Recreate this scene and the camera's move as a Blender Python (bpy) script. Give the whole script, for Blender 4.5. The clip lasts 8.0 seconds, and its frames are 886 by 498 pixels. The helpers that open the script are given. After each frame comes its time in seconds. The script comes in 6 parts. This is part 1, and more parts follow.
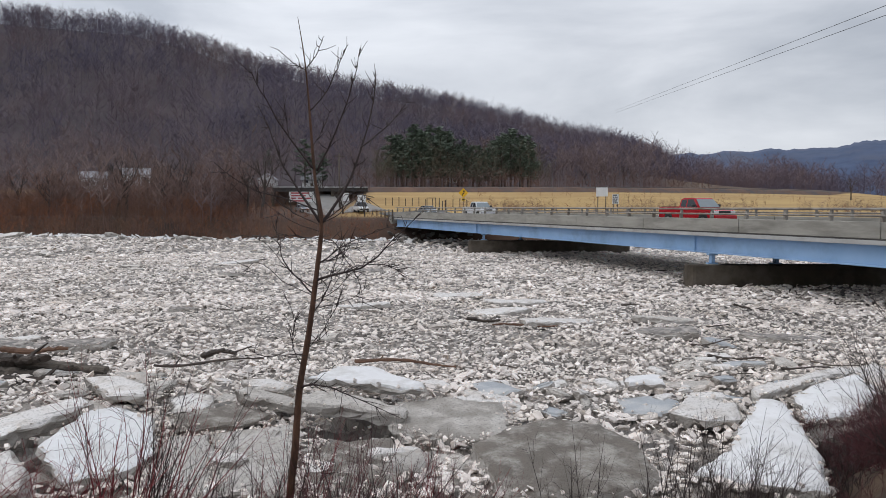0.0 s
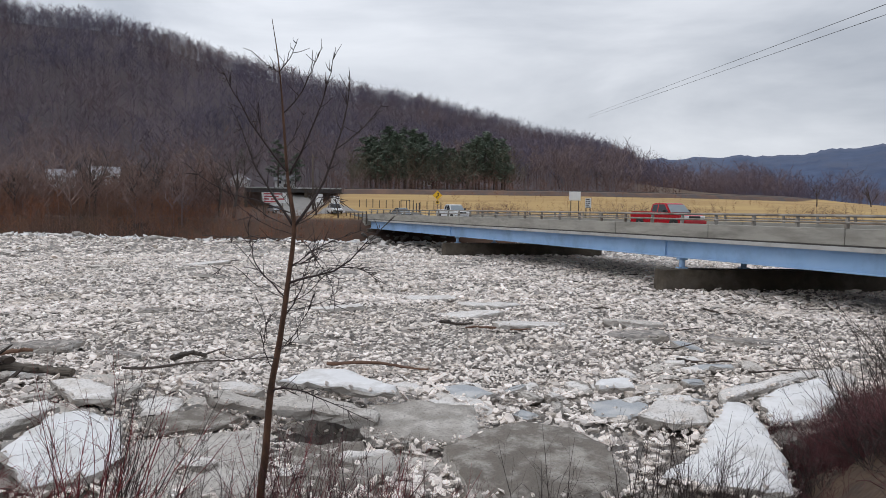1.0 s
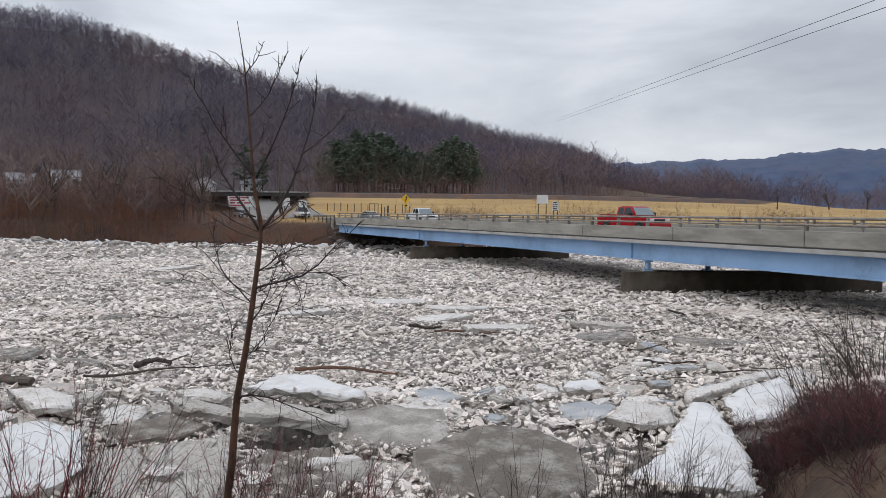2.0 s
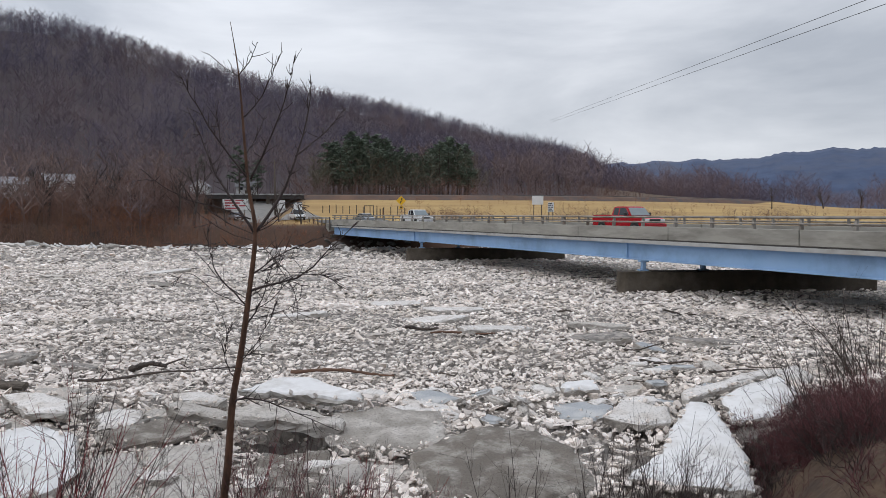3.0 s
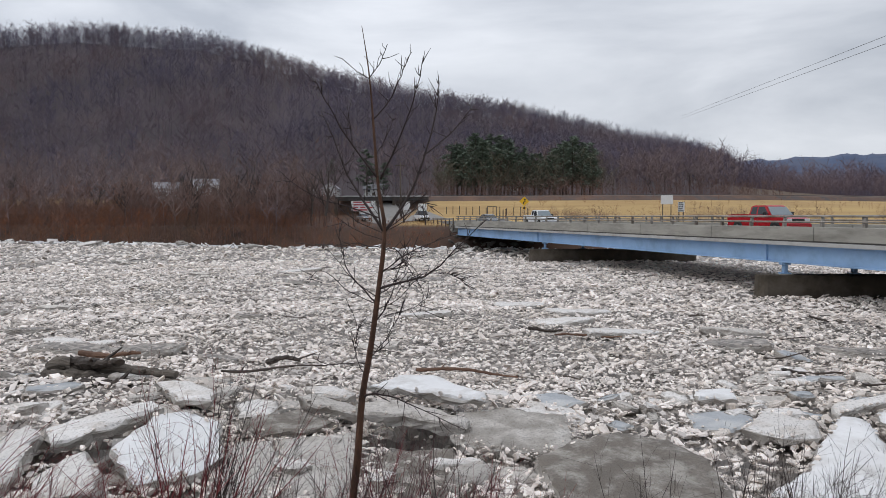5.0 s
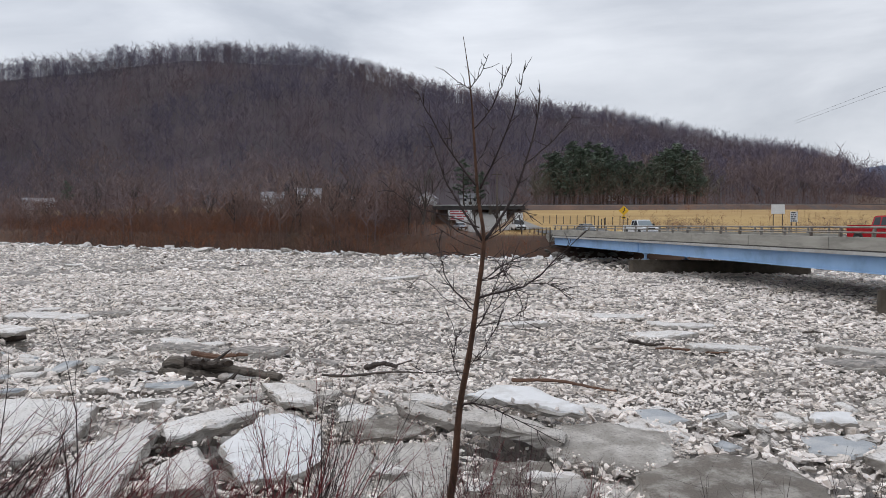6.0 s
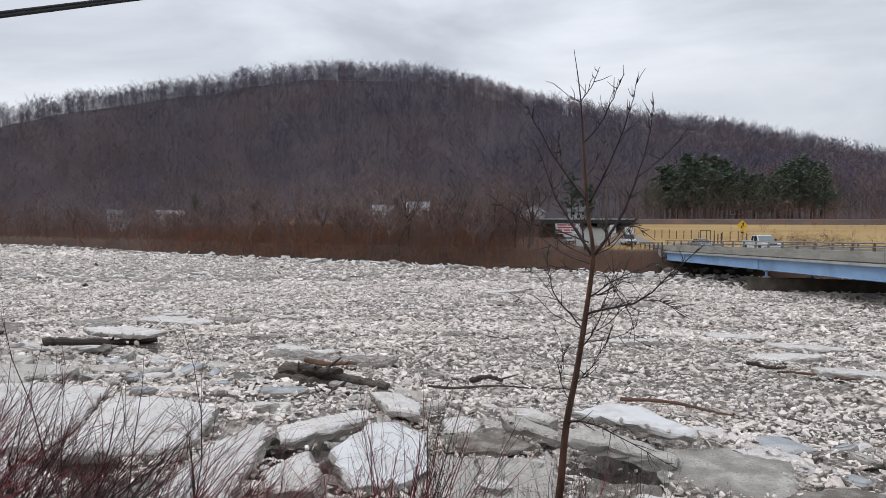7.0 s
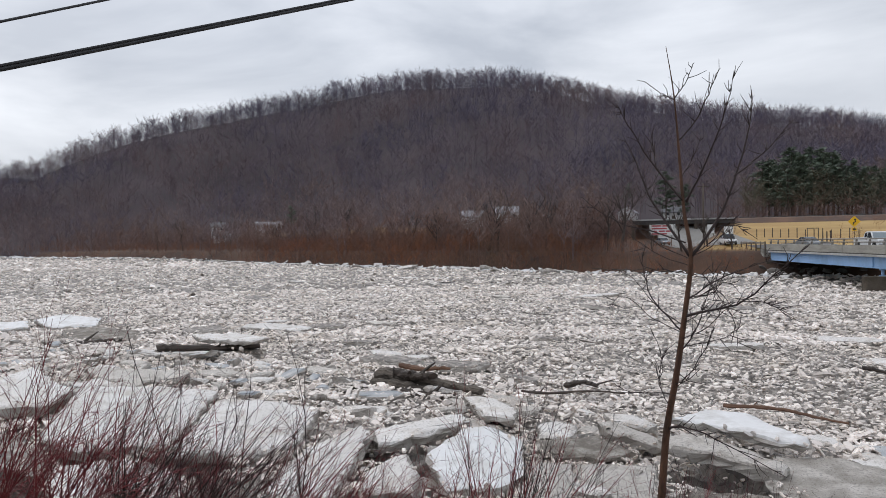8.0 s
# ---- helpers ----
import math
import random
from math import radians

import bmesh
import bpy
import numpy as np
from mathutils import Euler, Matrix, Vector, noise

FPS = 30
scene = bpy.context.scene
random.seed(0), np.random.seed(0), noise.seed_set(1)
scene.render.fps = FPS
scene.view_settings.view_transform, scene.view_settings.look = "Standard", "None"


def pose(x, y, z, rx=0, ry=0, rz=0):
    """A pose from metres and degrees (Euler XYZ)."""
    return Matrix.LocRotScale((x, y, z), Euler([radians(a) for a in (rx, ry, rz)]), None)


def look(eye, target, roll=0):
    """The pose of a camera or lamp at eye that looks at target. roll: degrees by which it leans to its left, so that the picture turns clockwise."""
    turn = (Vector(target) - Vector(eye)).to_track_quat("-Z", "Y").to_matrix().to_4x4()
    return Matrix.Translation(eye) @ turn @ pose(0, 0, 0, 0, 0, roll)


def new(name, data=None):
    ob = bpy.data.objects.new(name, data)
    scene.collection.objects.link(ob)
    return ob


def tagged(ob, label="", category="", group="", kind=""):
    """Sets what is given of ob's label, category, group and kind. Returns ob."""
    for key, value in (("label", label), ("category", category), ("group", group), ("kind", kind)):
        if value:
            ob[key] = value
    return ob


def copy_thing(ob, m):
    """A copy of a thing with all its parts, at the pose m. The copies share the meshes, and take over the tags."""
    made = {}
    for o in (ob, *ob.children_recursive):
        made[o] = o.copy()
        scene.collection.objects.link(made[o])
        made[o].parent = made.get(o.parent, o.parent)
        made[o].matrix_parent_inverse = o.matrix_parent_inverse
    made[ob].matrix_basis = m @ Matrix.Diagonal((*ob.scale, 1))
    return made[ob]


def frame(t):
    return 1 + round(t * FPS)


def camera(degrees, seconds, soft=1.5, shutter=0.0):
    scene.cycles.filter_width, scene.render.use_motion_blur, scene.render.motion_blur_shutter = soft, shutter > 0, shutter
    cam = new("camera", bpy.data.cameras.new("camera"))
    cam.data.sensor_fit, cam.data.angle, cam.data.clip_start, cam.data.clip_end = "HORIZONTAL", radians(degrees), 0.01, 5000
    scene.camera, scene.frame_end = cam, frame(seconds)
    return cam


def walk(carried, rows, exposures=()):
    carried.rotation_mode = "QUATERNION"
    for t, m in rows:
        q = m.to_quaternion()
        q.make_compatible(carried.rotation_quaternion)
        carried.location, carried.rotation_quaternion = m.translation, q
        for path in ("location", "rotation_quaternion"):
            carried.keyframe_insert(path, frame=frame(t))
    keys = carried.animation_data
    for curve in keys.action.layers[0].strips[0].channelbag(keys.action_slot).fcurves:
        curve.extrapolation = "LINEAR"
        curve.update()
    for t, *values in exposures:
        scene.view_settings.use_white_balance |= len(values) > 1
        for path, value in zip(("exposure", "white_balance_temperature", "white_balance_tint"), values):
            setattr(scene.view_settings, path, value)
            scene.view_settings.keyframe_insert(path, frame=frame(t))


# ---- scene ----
cam = camera(64.1, 8.0, soft=0.55)
walk(cam, [
    (0.0, pose(0.000, -0.000, 4.900, 86.61, 0, 0.00) @ pose(0, 0, 0, 0, 0, -0.00)),
    (0.5, pose(0.004, 0.011, 4.901, 86.72, 0, -1.01) @ pose(0, 0, 0, 0, 0, 0.53)),
    (1.0, pose(0.008, -0.028, 4.918, 86.81, 0, -2.13) @ pose(0, 0, 0, 0, 0, 0.59)),
    (1.5, pose(0.007, -0.036, 4.928, 86.92, 0, -3.21) @ pose(0, 0, 0, 0, 0, 0.59)),
    (2.0, pose(0.009, -0.014, 4.925, 87.11, 0, -4.67) @ pose(0, 0, 0, 0, 0, 0.45)),
    (3.5, pose(0.009, 0.030, 4.910, 87.24, 0, -5.02) @ pose(0, 0, 0, 0, 0, 0.05)),
    (4.0, pose(-0.011, 0.040, 4.901, 87.14, 0, -2.72) @ pose(0, 0, 0, 0, 0, -0.26)),
    (4.5, pose(-0.024, 0.089, 4.891, 87.17, 0, 1.26) @ pose(0, 0, 0, 0, 0, -0.43)),
    (6.0, pose(-0.074, 0.118, 4.898, 88.05, 0, 12.63) @ pose(0, 0, 0, 0, 0, 0.10)),
    (6.5, pose(-0.087, 0.110, 4.898, 88.59, 0, 17.44) @ pose(0, 0, 0, 0, 0, -0.25)),
    (7.0, pose(-0.081, 0.094, 4.904, 89.07, 0, 21.23) @ pose(0, 0, 0, 0, 0, 0.59)),
    (7.5, pose(-0.067, 0.076, 4.897, 88.89, 0, 25.67) @ pose(0, 0, 0, 0, 0, 0.79)),
    (8.0, pose(-0.078, 0.030, 4.899, 89.51, 0, 28.50) @ pose(0, 0, 0, 0, 0, -0.71)),
])

# ---------------------------------------------------------------- light
SUN_EL, SUN_AZ = radians(46), radians(282)
world = bpy.data.worlds.new("overcast_sky")
scene.world = world
world.use_nodes = True
wn, wl = world.node_tree.nodes, world.node_tree.links
wn.clear()
w_out = wn.new("ShaderNodeOutputWorld")
w_bg = wn.new("ShaderNodeBackground")
w_sky = wn.new("ShaderNodeTexSky")
w_sky.sky_type, w_sky.sun_disc = "NISHITA", False
w_sky.sun_elevation, w_sky.sun_rotation = SUN_EL, SUN_AZ
w_sky.air_density, w_sky.dust_density = 1.0, 3.0
w_dim = wn.new("ShaderNodeVectorMath")
w_dim.operation = "SCALE"
w_dim.inputs["Scale"].default_value = 0.10
w_co = wn.new("ShaderNodeTexCoord")
w_map = wn.new("ShaderNodeMapping")
w_map.inputs["Scale"].default_value = (1.0, 1.0, 3.4)
w_n1 = wn.new("ShaderNodeTexNoise")
w_n1.inputs["Scale"].default_value = 2.1
w_n1.inputs["Detail"].default_value = 6.0
w_n1.inputs["Roughness"].default_value = 0.52
w_n1.inputs["Distortion"].default_value = 0.35
w_ramp = wn.new("ShaderNodeValToRGB")
w_ramp.color_ramp.elements[0].position = 0.36
w_ramp.color_ramp.elements[0].color = (0.47, 0.505, 0.57, 1)
w_ramp.color_ramp.elements[1].position = 0.66
w_ramp.color_ramp.elements[1].color = (0.81, 0.84, 0.90, 1)
w_mix = wn.new("ShaderNodeMixRGB")
w_mix.inputs["Fac"].default_value = 0.90
wl.new(w_co.outputs["Generated"], w_map.inputs["Vector"])
wl.new(w_map.outputs["Vector"], w_n1.inputs["Vector"])
wl.new(w_n1.outputs["Fac"], w_ramp.inputs["Fac"])
wl.new(w_sky.outputs["Color"], w_dim.inputs[0])
wl.new(w_dim.outputs["Vector"], w_mix.inputs["Color1"])
wl.new(w_ramp.outputs["Color"], w_mix.inputs["Color2"])
# the cloud is brighter towards the hidden sun
w_dot = wn.new("ShaderNodeVectorMath")
w_dot.operation = "DOT_PRODUCT"
w_dot.inputs[1].default_value = (math.sin(SUN_AZ) * math.cos(SUN_EL), math.cos(SUN_AZ) * math.cos(SUN_EL), math.sin(SUN_EL))
w_glow = wn.new("ShaderNodeMapRange")
w_glow.inputs["From Min"].default_value, w_glow.inputs["From Max"].default_value = 0.1, 1.0
w_glow.inputs["To Min"].default_value, w_glow.inputs["To Max"].default_value = 0.98, 1.20
w_lit = wn.new("ShaderNodeVectorMath")
w_lit.operation = "SCALE"
wl.new(w_co.outputs["Generated"], w_dot.inputs[0])
wl.new(w_dot.outputs["Value"], w_glow.inputs["Value"])
# an overcast sky is brighter overhead than near the horizon
w_sep = wn.new("ShaderNodeSeparateXYZ")
w_up = wn.new("ShaderNodeMapRange")
w_up.inputs["From Min"].default_value, w_up.inputs["From Max"].default_value = 0.2, 1.0
w_up.inputs["To Min"].default_value, w_up.inputs["To Max"].default_value = 1.0, 1.36
w_both = wn.new("ShaderNodeMath")
w_both.operation = "MULTIPLY"
wl.new(w_co.outputs["Generated"], w_sep.inputs["Vector"])
wl.new(w_sep.outputs["Z"], w_up.inputs["Value"])
wl.new(w_glow.outputs["Result"], w_both.inputs[0])
wl.new(w_up.outputs["Result"], w_both.inputs[1])
wl.new(w_both.outputs["Value"], w_lit.inputs["Scale"])
wl.new(w_mix.outputs["Color"], w_lit.inputs[0])
wl.new(w_lit.outputs["Vector"], w_bg.inputs["Color"])
w_bg.inputs["Strength"].default_value = 1.04
wl.new(w_bg.outputs["Background"], w_out.inputs["Surface"])

sun = new("sun", bpy.data.lights.new("sun", "SUN"))
sun.data.energy, sun.data.angle, sun.data.color = 0.42, radians(20), (1.0, 0.955, 0.90)
sun.matrix_world = look((0, 0, 60), (-math.sin(SUN_AZ) * 60, -math.cos(SUN_AZ) * 60, 60 - 60 * math.tan(SUN_EL)))


# ---------------------------------------------------------------- materials
def mat(name, col, col2=None, scale=4.0, rough=0.8, metal=0.0, bump=0.0, bscale=None, stain=None, sscale=0.6,
        vary=0.0, island=False, space="Object", stretch=(1, 1, 1), fine=0.0):
    """A surface with two scales of variation: a mottle between col and col2, and broad stains; optional bump."""
    m = bpy.data.materials.new(name)
    m.use_nodes = True
    n, l = m.node_tree.nodes, m.node_tree.links
    b = n["Principled BSDF"]
    b.inputs["Roughness"].default_value, b.inputs["Metallic"].default_value = rough, metal
    co = n.new("ShaderNodeTexCoord")
    mp = n.new("ShaderNodeMapping")
    mp.inputs["Scale"].default_value = stretch
    l.new(co.outputs[space], mp.inputs["Vector"])

    def tex(s, detail=5.0, r=0.6):
        t = n.new("ShaderNodeTexNoise")
        t.inputs["Scale"].default_value, t.inputs["Detail"].default_value, t.inputs["Roughness"].default_value = s, detail, r
        l.new(mp.outputs["Vector"], t.inputs["Vector"])
        return t

    col2 = col2 or tuple(c * 0.75 for c in col)
    ramp = n.new("ShaderNodeValToRGB")
    e = ramp.color_ramp.elements
    e[0].position, e[1].position = 0.33, 0.67
    e[0].color, e[1].color = (*col2, 1), (*col, 1)
    l.new(tex(scale).outputs["Fac"], ramp.inputs["Fac"])
    last = ramp.outputs["Color"]
    if stain:
        sr = n.new("ShaderNodeValToRGB")
        sr.color_ramp.elements[0].position, sr.color_ramp.elements[1].position = 0.47, 0.66
        l.new(tex(sscale, 6.0, 0.65).outputs["Fac"], sr.inputs["Fac"])
        mx = n.new("ShaderNodeMixRGB")
        mx.inputs["Color2"].default_value = (*stain, 1)
        l.new(sr.outputs["Color"], mx.inputs["Fac"])
        l.new(last, mx.inputs["Color1"])
        last = mx.outputs["Color"]
    if fine:
        fr = n.new("ShaderNodeValToRGB")
        fr.color_ramp.elements[0].position, fr.color_ramp.elements[1].position = 0.53, 0.62
        l.new(tex(fine, 4.0, 0.75).outputs["Fac"], fr.inputs["Fac"])
        mx = n.new("ShaderNodeMixRGB")
        mx.inputs["Color2"].default_value = (0.13, 0.115, 0.10, 1)
        cut = n.new("ShaderNodeMath")
        cut.operation = "MULTIPLY"
        cut.inputs[1].default_value = 0.5
        l.new(fr.outputs["Color"], cut.inputs[0])
        l.new(cut.outputs["Value"], mx.inputs["Fac"])
        l.new(last, mx.inputs["Color1"])
        last = mx.outputs["Color"]
    if vary:
        if island:
            rnd = n.new("ShaderNodeNewGeometry").outputs["Random Per Island"]
        else:
            rnd = n.new("ShaderNodeObjectInfo").outputs["Random"]
        mr = n.new("ShaderNodeMapRange")
        mr.inputs["To Min"].default_value, mr.inputs["To Max"].default_value = 1 - vary, 1 + vary
        l.new(rnd, mr.inputs["Value"])
        hs = n.new("ShaderNodeHueSaturation")
        l.new(mr.outputs["Result"], hs.inputs["Value"])
        l.new(last, hs.inputs["Color"])
        last = hs.outputs["Color"]
    l.new(last, b.inputs["Base Color"])
    if bump:
        bp = n.new("ShaderNodeBump")
        bp.inputs["Strength"].default_value = min(1.0, bump)
        bp.inputs["Distance"].default_value = 0.05
        l.new(tex(bscale or scale * 3, 7.0, 0.7).outputs["Fac"], bp.inputs["Height"])
        l.new(bp.outputs["Normal"], b.inputs["Normal"])
    return m


def rubble_mat():
    """Fine broken ice frozen in slush: small pale cells, crevice shade put into the dark slush and gaps."""
    m = mat("slush", (0.52, 0.47, 0.42), (0.25, 0.215, 0.185), 2.6, 0.5, stain=(0.17, 0.145, 0.12), sscale=0.25)
    n, l = m.node_tree.nodes, m.node_tree.links
    b = n["Principled BSDF"]
    src = b.inputs["Base Color"].links[0].from_socket
    co = n.new("ShaderNodeTexCoord")
    cell, edge = n.new("ShaderNodeTexVoronoi"), n.new("ShaderNodeTexVoronoi")
    edge.feature = "DISTANCE_TO_EDGE"
    for v in (cell, edge):
        v.inputs["Scale"].default_value = 5.2
        l.new(co.outputs["Object"], v.inputs["Vector"])
    sep = n.new("ShaderNodeSeparateColor")
    l.new(cell.outputs["Color"], sep.inputs["Color"])
    tone = n.new("ShaderNodeMapRange")
    tone.inputs["To Min"].default_value, tone.inputs["To Max"].default_value = 0.34, 1.20
    l.new(sep.outputs["Red"], tone.inputs["Value"])
    # cell edges darkened in the colour, as shade in the cracks
    gap = n.new("ShaderNodeMapRange")
    gap.inputs["From Max"].default_value = 0.06
    gap.inputs["To Min"].default_value, gap.inputs["To Max"].default_value = 0.8, 1.0
    l.new(edge.outputs["Distance"], gap.inputs["Value"])
    mul = n.new("ShaderNodeMath")
    mul.operation = "MULTIPLY"
    l.new(tone.outputs["Result"], mul.inputs[0])
    l.new(gap.outputs["Result"], mul.inputs[1])
    hs = n.new("ShaderNodeHueSaturation")
    l.new(mul.outputs["Value"], hs.inputs["Value"])
    l.new(src, hs.inputs["Color"])
    l.new(hs.outputs["Color"], b.inputs["Base Color"])
    bp = n.new("ShaderNodeBump")
    bp.inputs["Strength"].default_value, bp.inputs["Distance"].default_value = 0.9, 0.06
    l.new(mul.outputs["Value"], bp.inputs["Height"])
    l.new(bp.outputs["Normal"], b.inputs["Normal"])
    return m


M_FLOE = mat("rubble_ice", (0.98, 0.895, 0.835), (0.87, 0.785, 0.72), 2.6, 0.55, bump=0.8, bscale=14, stain=(0.76, 0.675, 0.60), sscale=0.22, vary=0.34, island=True)
M_CHUNK = mat("ice_chunk", (0.90, 0.83, 0.77), (0.62, 0.55, 0.49), 3.0, 0.5, bump=0.6, bscale=16, stain=(0.47, 0.40, 0.325), sscale=1.4, vary=0.25, fine=20.0)
M_SLUSH = rubble_mat()
M_WHITE = mat("snowy_ice", (0.87, 0.84, 0.815), (0.69, 0.655, 0.62), 0.9, 0.6, bump=0.6, bscale=11, stain=(0.56, 0.505, 0.45), sscale=1.7, vary=0.07, fine=18.0)
M_CLEAN = mat("clean_snowy_ice", (0.89, 0.885, 0.885), (0.77, 0.76, 0.755), 0.9, 0.6, bump=0.6, bscale=9, stain=(0.62, 0.60, 0.575), sscale=1.2)
M_GREY = mat("silty_ice", (0.78, 0.735, 0.685), (0.55, 0.505, 0.455), 1.3, 0.65, bump=0.9, bscale=22, stain=(0.42, 0.375, 0.325), sscale=2.4, vary=0.16, fine=20.0)
M_SILT = mat("silt_streaked_ice", (0.55, 0.505, 0.455), (0.33, 0.295, 0.255), 1.6, 0.65, bump=1.0, bscale=26, stain=(0.72, 0.68, 0.63), sscale=1.9, fine=22.0)
M_MUD = mat("muddy_ice", (0.26, 0.225, 0.188), (0.18, 0.155, 0.128), 1.4, 0.7, bump=1.0, bscale=30, stain=(0.50, 0.46, 0.41), sscale=2.3, fine=24.0)
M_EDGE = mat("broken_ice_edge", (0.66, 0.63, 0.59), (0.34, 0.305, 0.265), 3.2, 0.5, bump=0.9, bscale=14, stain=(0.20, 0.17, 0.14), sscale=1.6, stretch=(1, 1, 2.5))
M_BLUE = mat("wet_blue_ice", (0.44, 0.46, 0.48), (0.32, 0.34, 0.36), 1.4, 0.3, bump=0.35, bscale=12, stain=(0.55, 0.54, 0.52), sscale=1.2)

M_RAILSOIL = mat("railway_bank_soil", (0.17, 0.10, 0.07), (0.10, 0.065, 0.05), 0.3, 0.95, bump=0.6, bscale=2, stain=(0.085, 0.075, 0.075), sscale=0.2)
# haze of the distance is mixed into this blue base colour
M_FARHILL = mat("haze_blue_woods", (0.070, 0.100, 0.178), (0.044, 0.068, 0.132), 0.02, 1.0, stain=(0.085, 0.100, 0.15), sscale=0.006)
M_ASPHALT = mat("asphalt", (0.13, 0.125, 0.12), (0.085, 0.083, 0.08), 1.5, 0.9, bump=0.3, bscale=40, stain=(0.17, 0.165, 0.16), sscale=0.2)
M_CONC = mat("weathered_concrete", (0.37, 0.355, 0.315), (0.28, 0.27, 0.24), 0.7, 0.85, bump=0.3, bscale=20, stain=(0.21, 0.20, 0.175), sscale=0.55, stretch=(1, 0.5, 2.2))
M_GRAVEL = mat("pale_gravel", (0.29, 0.28, 0.265), (0.21, 0.20, 0.19), 0.8, 0.9, bump=0.4, bscale=12, stain=(0.22, 0.205, 0.185), sscale=0.2)
M_CONC2 = mat("pale_concrete", (0.46, 0.46, 0.45), (0.37, 0.37, 0.36), 0.9, 0.85, bump=0.2, bscale=20, stain=(0.30, 0.29, 0.27), sscale=0.5)
# brown stained concrete, base colour lowered to hold the shade under the deck
M_PIER = mat("shade_darkened_concrete", (0.085, 0.066, 0.045), (0.05, 0.039, 0.027), 1.1, 0.8, bump=0.4, bscale=14, stain=(0.12, 0.10, 0.078), sscale=0.7)
M_GIRDER = mat("blue_girder_paint", (0.30, 0.46, 0.68), (0.25, 0.41, 0.63), 0.5, 0.5, bump=0.05, bscale=4, stain=(0.20, 0.32, 0.49), sscale=0.35)
M_DARKSTEEL = mat("dark_steel", (0.085, 0.078, 0.074), (0.05, 0.047, 0.046), 2, 0.7, 0.2)
M_RAIL = mat("weathered_rail_metal", (0.33, 0.31, 0.28), (0.22, 0.20, 0.18), 1.5, 0.55, 0.4, stain=(0.16, 0.13, 0.10), sscale=1.0)
M_RIPRAP = mat("riprap_stone", (0.20, 0.185, 0.165), (0.12, 0.11, 0.10), 1.2, 0.9, bump=0.5, bscale=6, vary=0.3)

M_BARK = mat("sapling_bark", (0.185, 0.092, 0.054), (0.06, 0.033, 0.022), 14, 0.9, bump=0.8, bscale=60, stretch=(1, 1, 0.25))
M_TWIG = mat("dark_twig", (0.060, 0.040, 0.036), (0.035, 0.025, 0.024), 20, 0.8)
M_REDTWIG = mat("red_shrub_twig", (0.28, 0.045, 0.048), (0.12, 0.025, 0.030), 9, 0.6, vary=0.35, island=True)
M_PURPLE = mat("purple_brown_twig", (0.150, 0.052, 0.055), (0.075, 0.028, 0.032), 9, 0.8, vary=0.35, island=True)
M_PALETWIG = mat("dull_red_brown_twig", (0.20, 0.080, 0.078), (0.095, 0.040, 0.042), 9, 0.8, vary=0.35, island=True)
M_DRYGRASS = mat("dry_grass", (0.38, 0.27, 0.13), (0.22, 0.13, 0.06), 3, 0.9, vary=0.35, island=True)
M_WOODS = mat("bare_woods", (0.178, 0.150, 0.194), (0.092, 0.083, 0.128), 0.016, 0.95, vary=0.16, island=True, stain=(0.20, 0.138, 0.130), sscale=0.012)
M_WOODS2 = mat("pale_bare_bark", (0.18, 0.147, 0.165), (0.13, 0.107, 0.122), 0.05, 0.95, vary=0.22, island=True)
M_BRUSH = mat("riverside_brush", (0.33, 0.125, 0.055), (0.17, 0.078, 0.047), 0.05, 0.95, vary=0.4, island=True, stain=(0.17, 0.11, 0.078), sscale=0.03)
M_FOOT = mat("brown_slope_growth", (0.215, 0.130, 0.108), (0.14, 0.092, 0.082), 0.03, 0.95, vary=0.25, island=True, stain=(0.23, 0.125, 0.085), sscale=0.015)
M_SLOPE = mat("pinkish_bare_woods", (0.27, 0.20, 0.195), (0.165, 0.125, 0.130), 0.02, 0.95, vary=0.2, island=True, stain=(0.20, 0.135, 0.11), sscale=0.02)
M_OLIVE = mat("olive_brown_twigs", (0.165, 0.140, 0.095), (0.10, 0.088, 0.062), 0.05, 0.95, vary=0.25, island=True)
M_SHORETREE = mat("shore_tree_bark", (0.085, 0.065, 0.055), (0.05, 0.04, 0.035), 3, 0.95)
M_PINE = mat("pine_needles", (0.165, 0.205, 0.148), (0.115, 0.150, 0.112), 0.5, 0.9, vary=0.22, island=True)
M_PINEBARK = mat("pine_bark", (0.10, 0.075, 0.06), (0.05, 0.04, 0.033), 2, 0.95)
M_LOG = mat("weathered_log", (0.19, 0.16, 0.13), (0.055, 0.045, 0.037), 9, 0.9, bump=1.0, bscale=24, stretch=(0.12, 1, 1))
M_DARKLOG = mat("wet_dark_log", (0.075, 0.055, 0.042), (0.035, 0.027, 0.022), 6, 0.7, bump=0.6, bscale=20, stretch=(0.15, 1, 1))
M_REDLOG = mat("split_reddish_wood", (0.20, 0.112, 0.070), (0.11, 0.062, 0.042), 5, 0.85, bump=0.5, bscale=20, stretch=(0.15, 1, 1))

M_SIGNW = mat("sign_white", (0.80, 0.80, 0.79), (0.72, 0.72, 0.71), 1.5, 0.5)
M_SIGNY = mat("sign_yellow", (0.85, 0.52, 0.02), (0.78, 0.47, 0.02), 2, 0.45)
M_BLACK = mat("black_paint", (0.02, 0.02, 0.02), (0.015, 0.015, 0.015), 3, 0.5)
M_REDINK = mat("red_sign_paint", (0.45, 0.07, 0.08), (0.38, 0.06, 0.07), 3, 0.5)
M_WOODPOST = mat("grey_wood_post", (0.14, 0.11, 0.085), (0.08, 0.065, 0.05), 6, 0.9)
M_SIDING = mat("white_siding", (0.72, 0.72, 0.71), (0.62, 0.62, 0.61), 0.5, 0.7, stretch=(1, 1, 6))
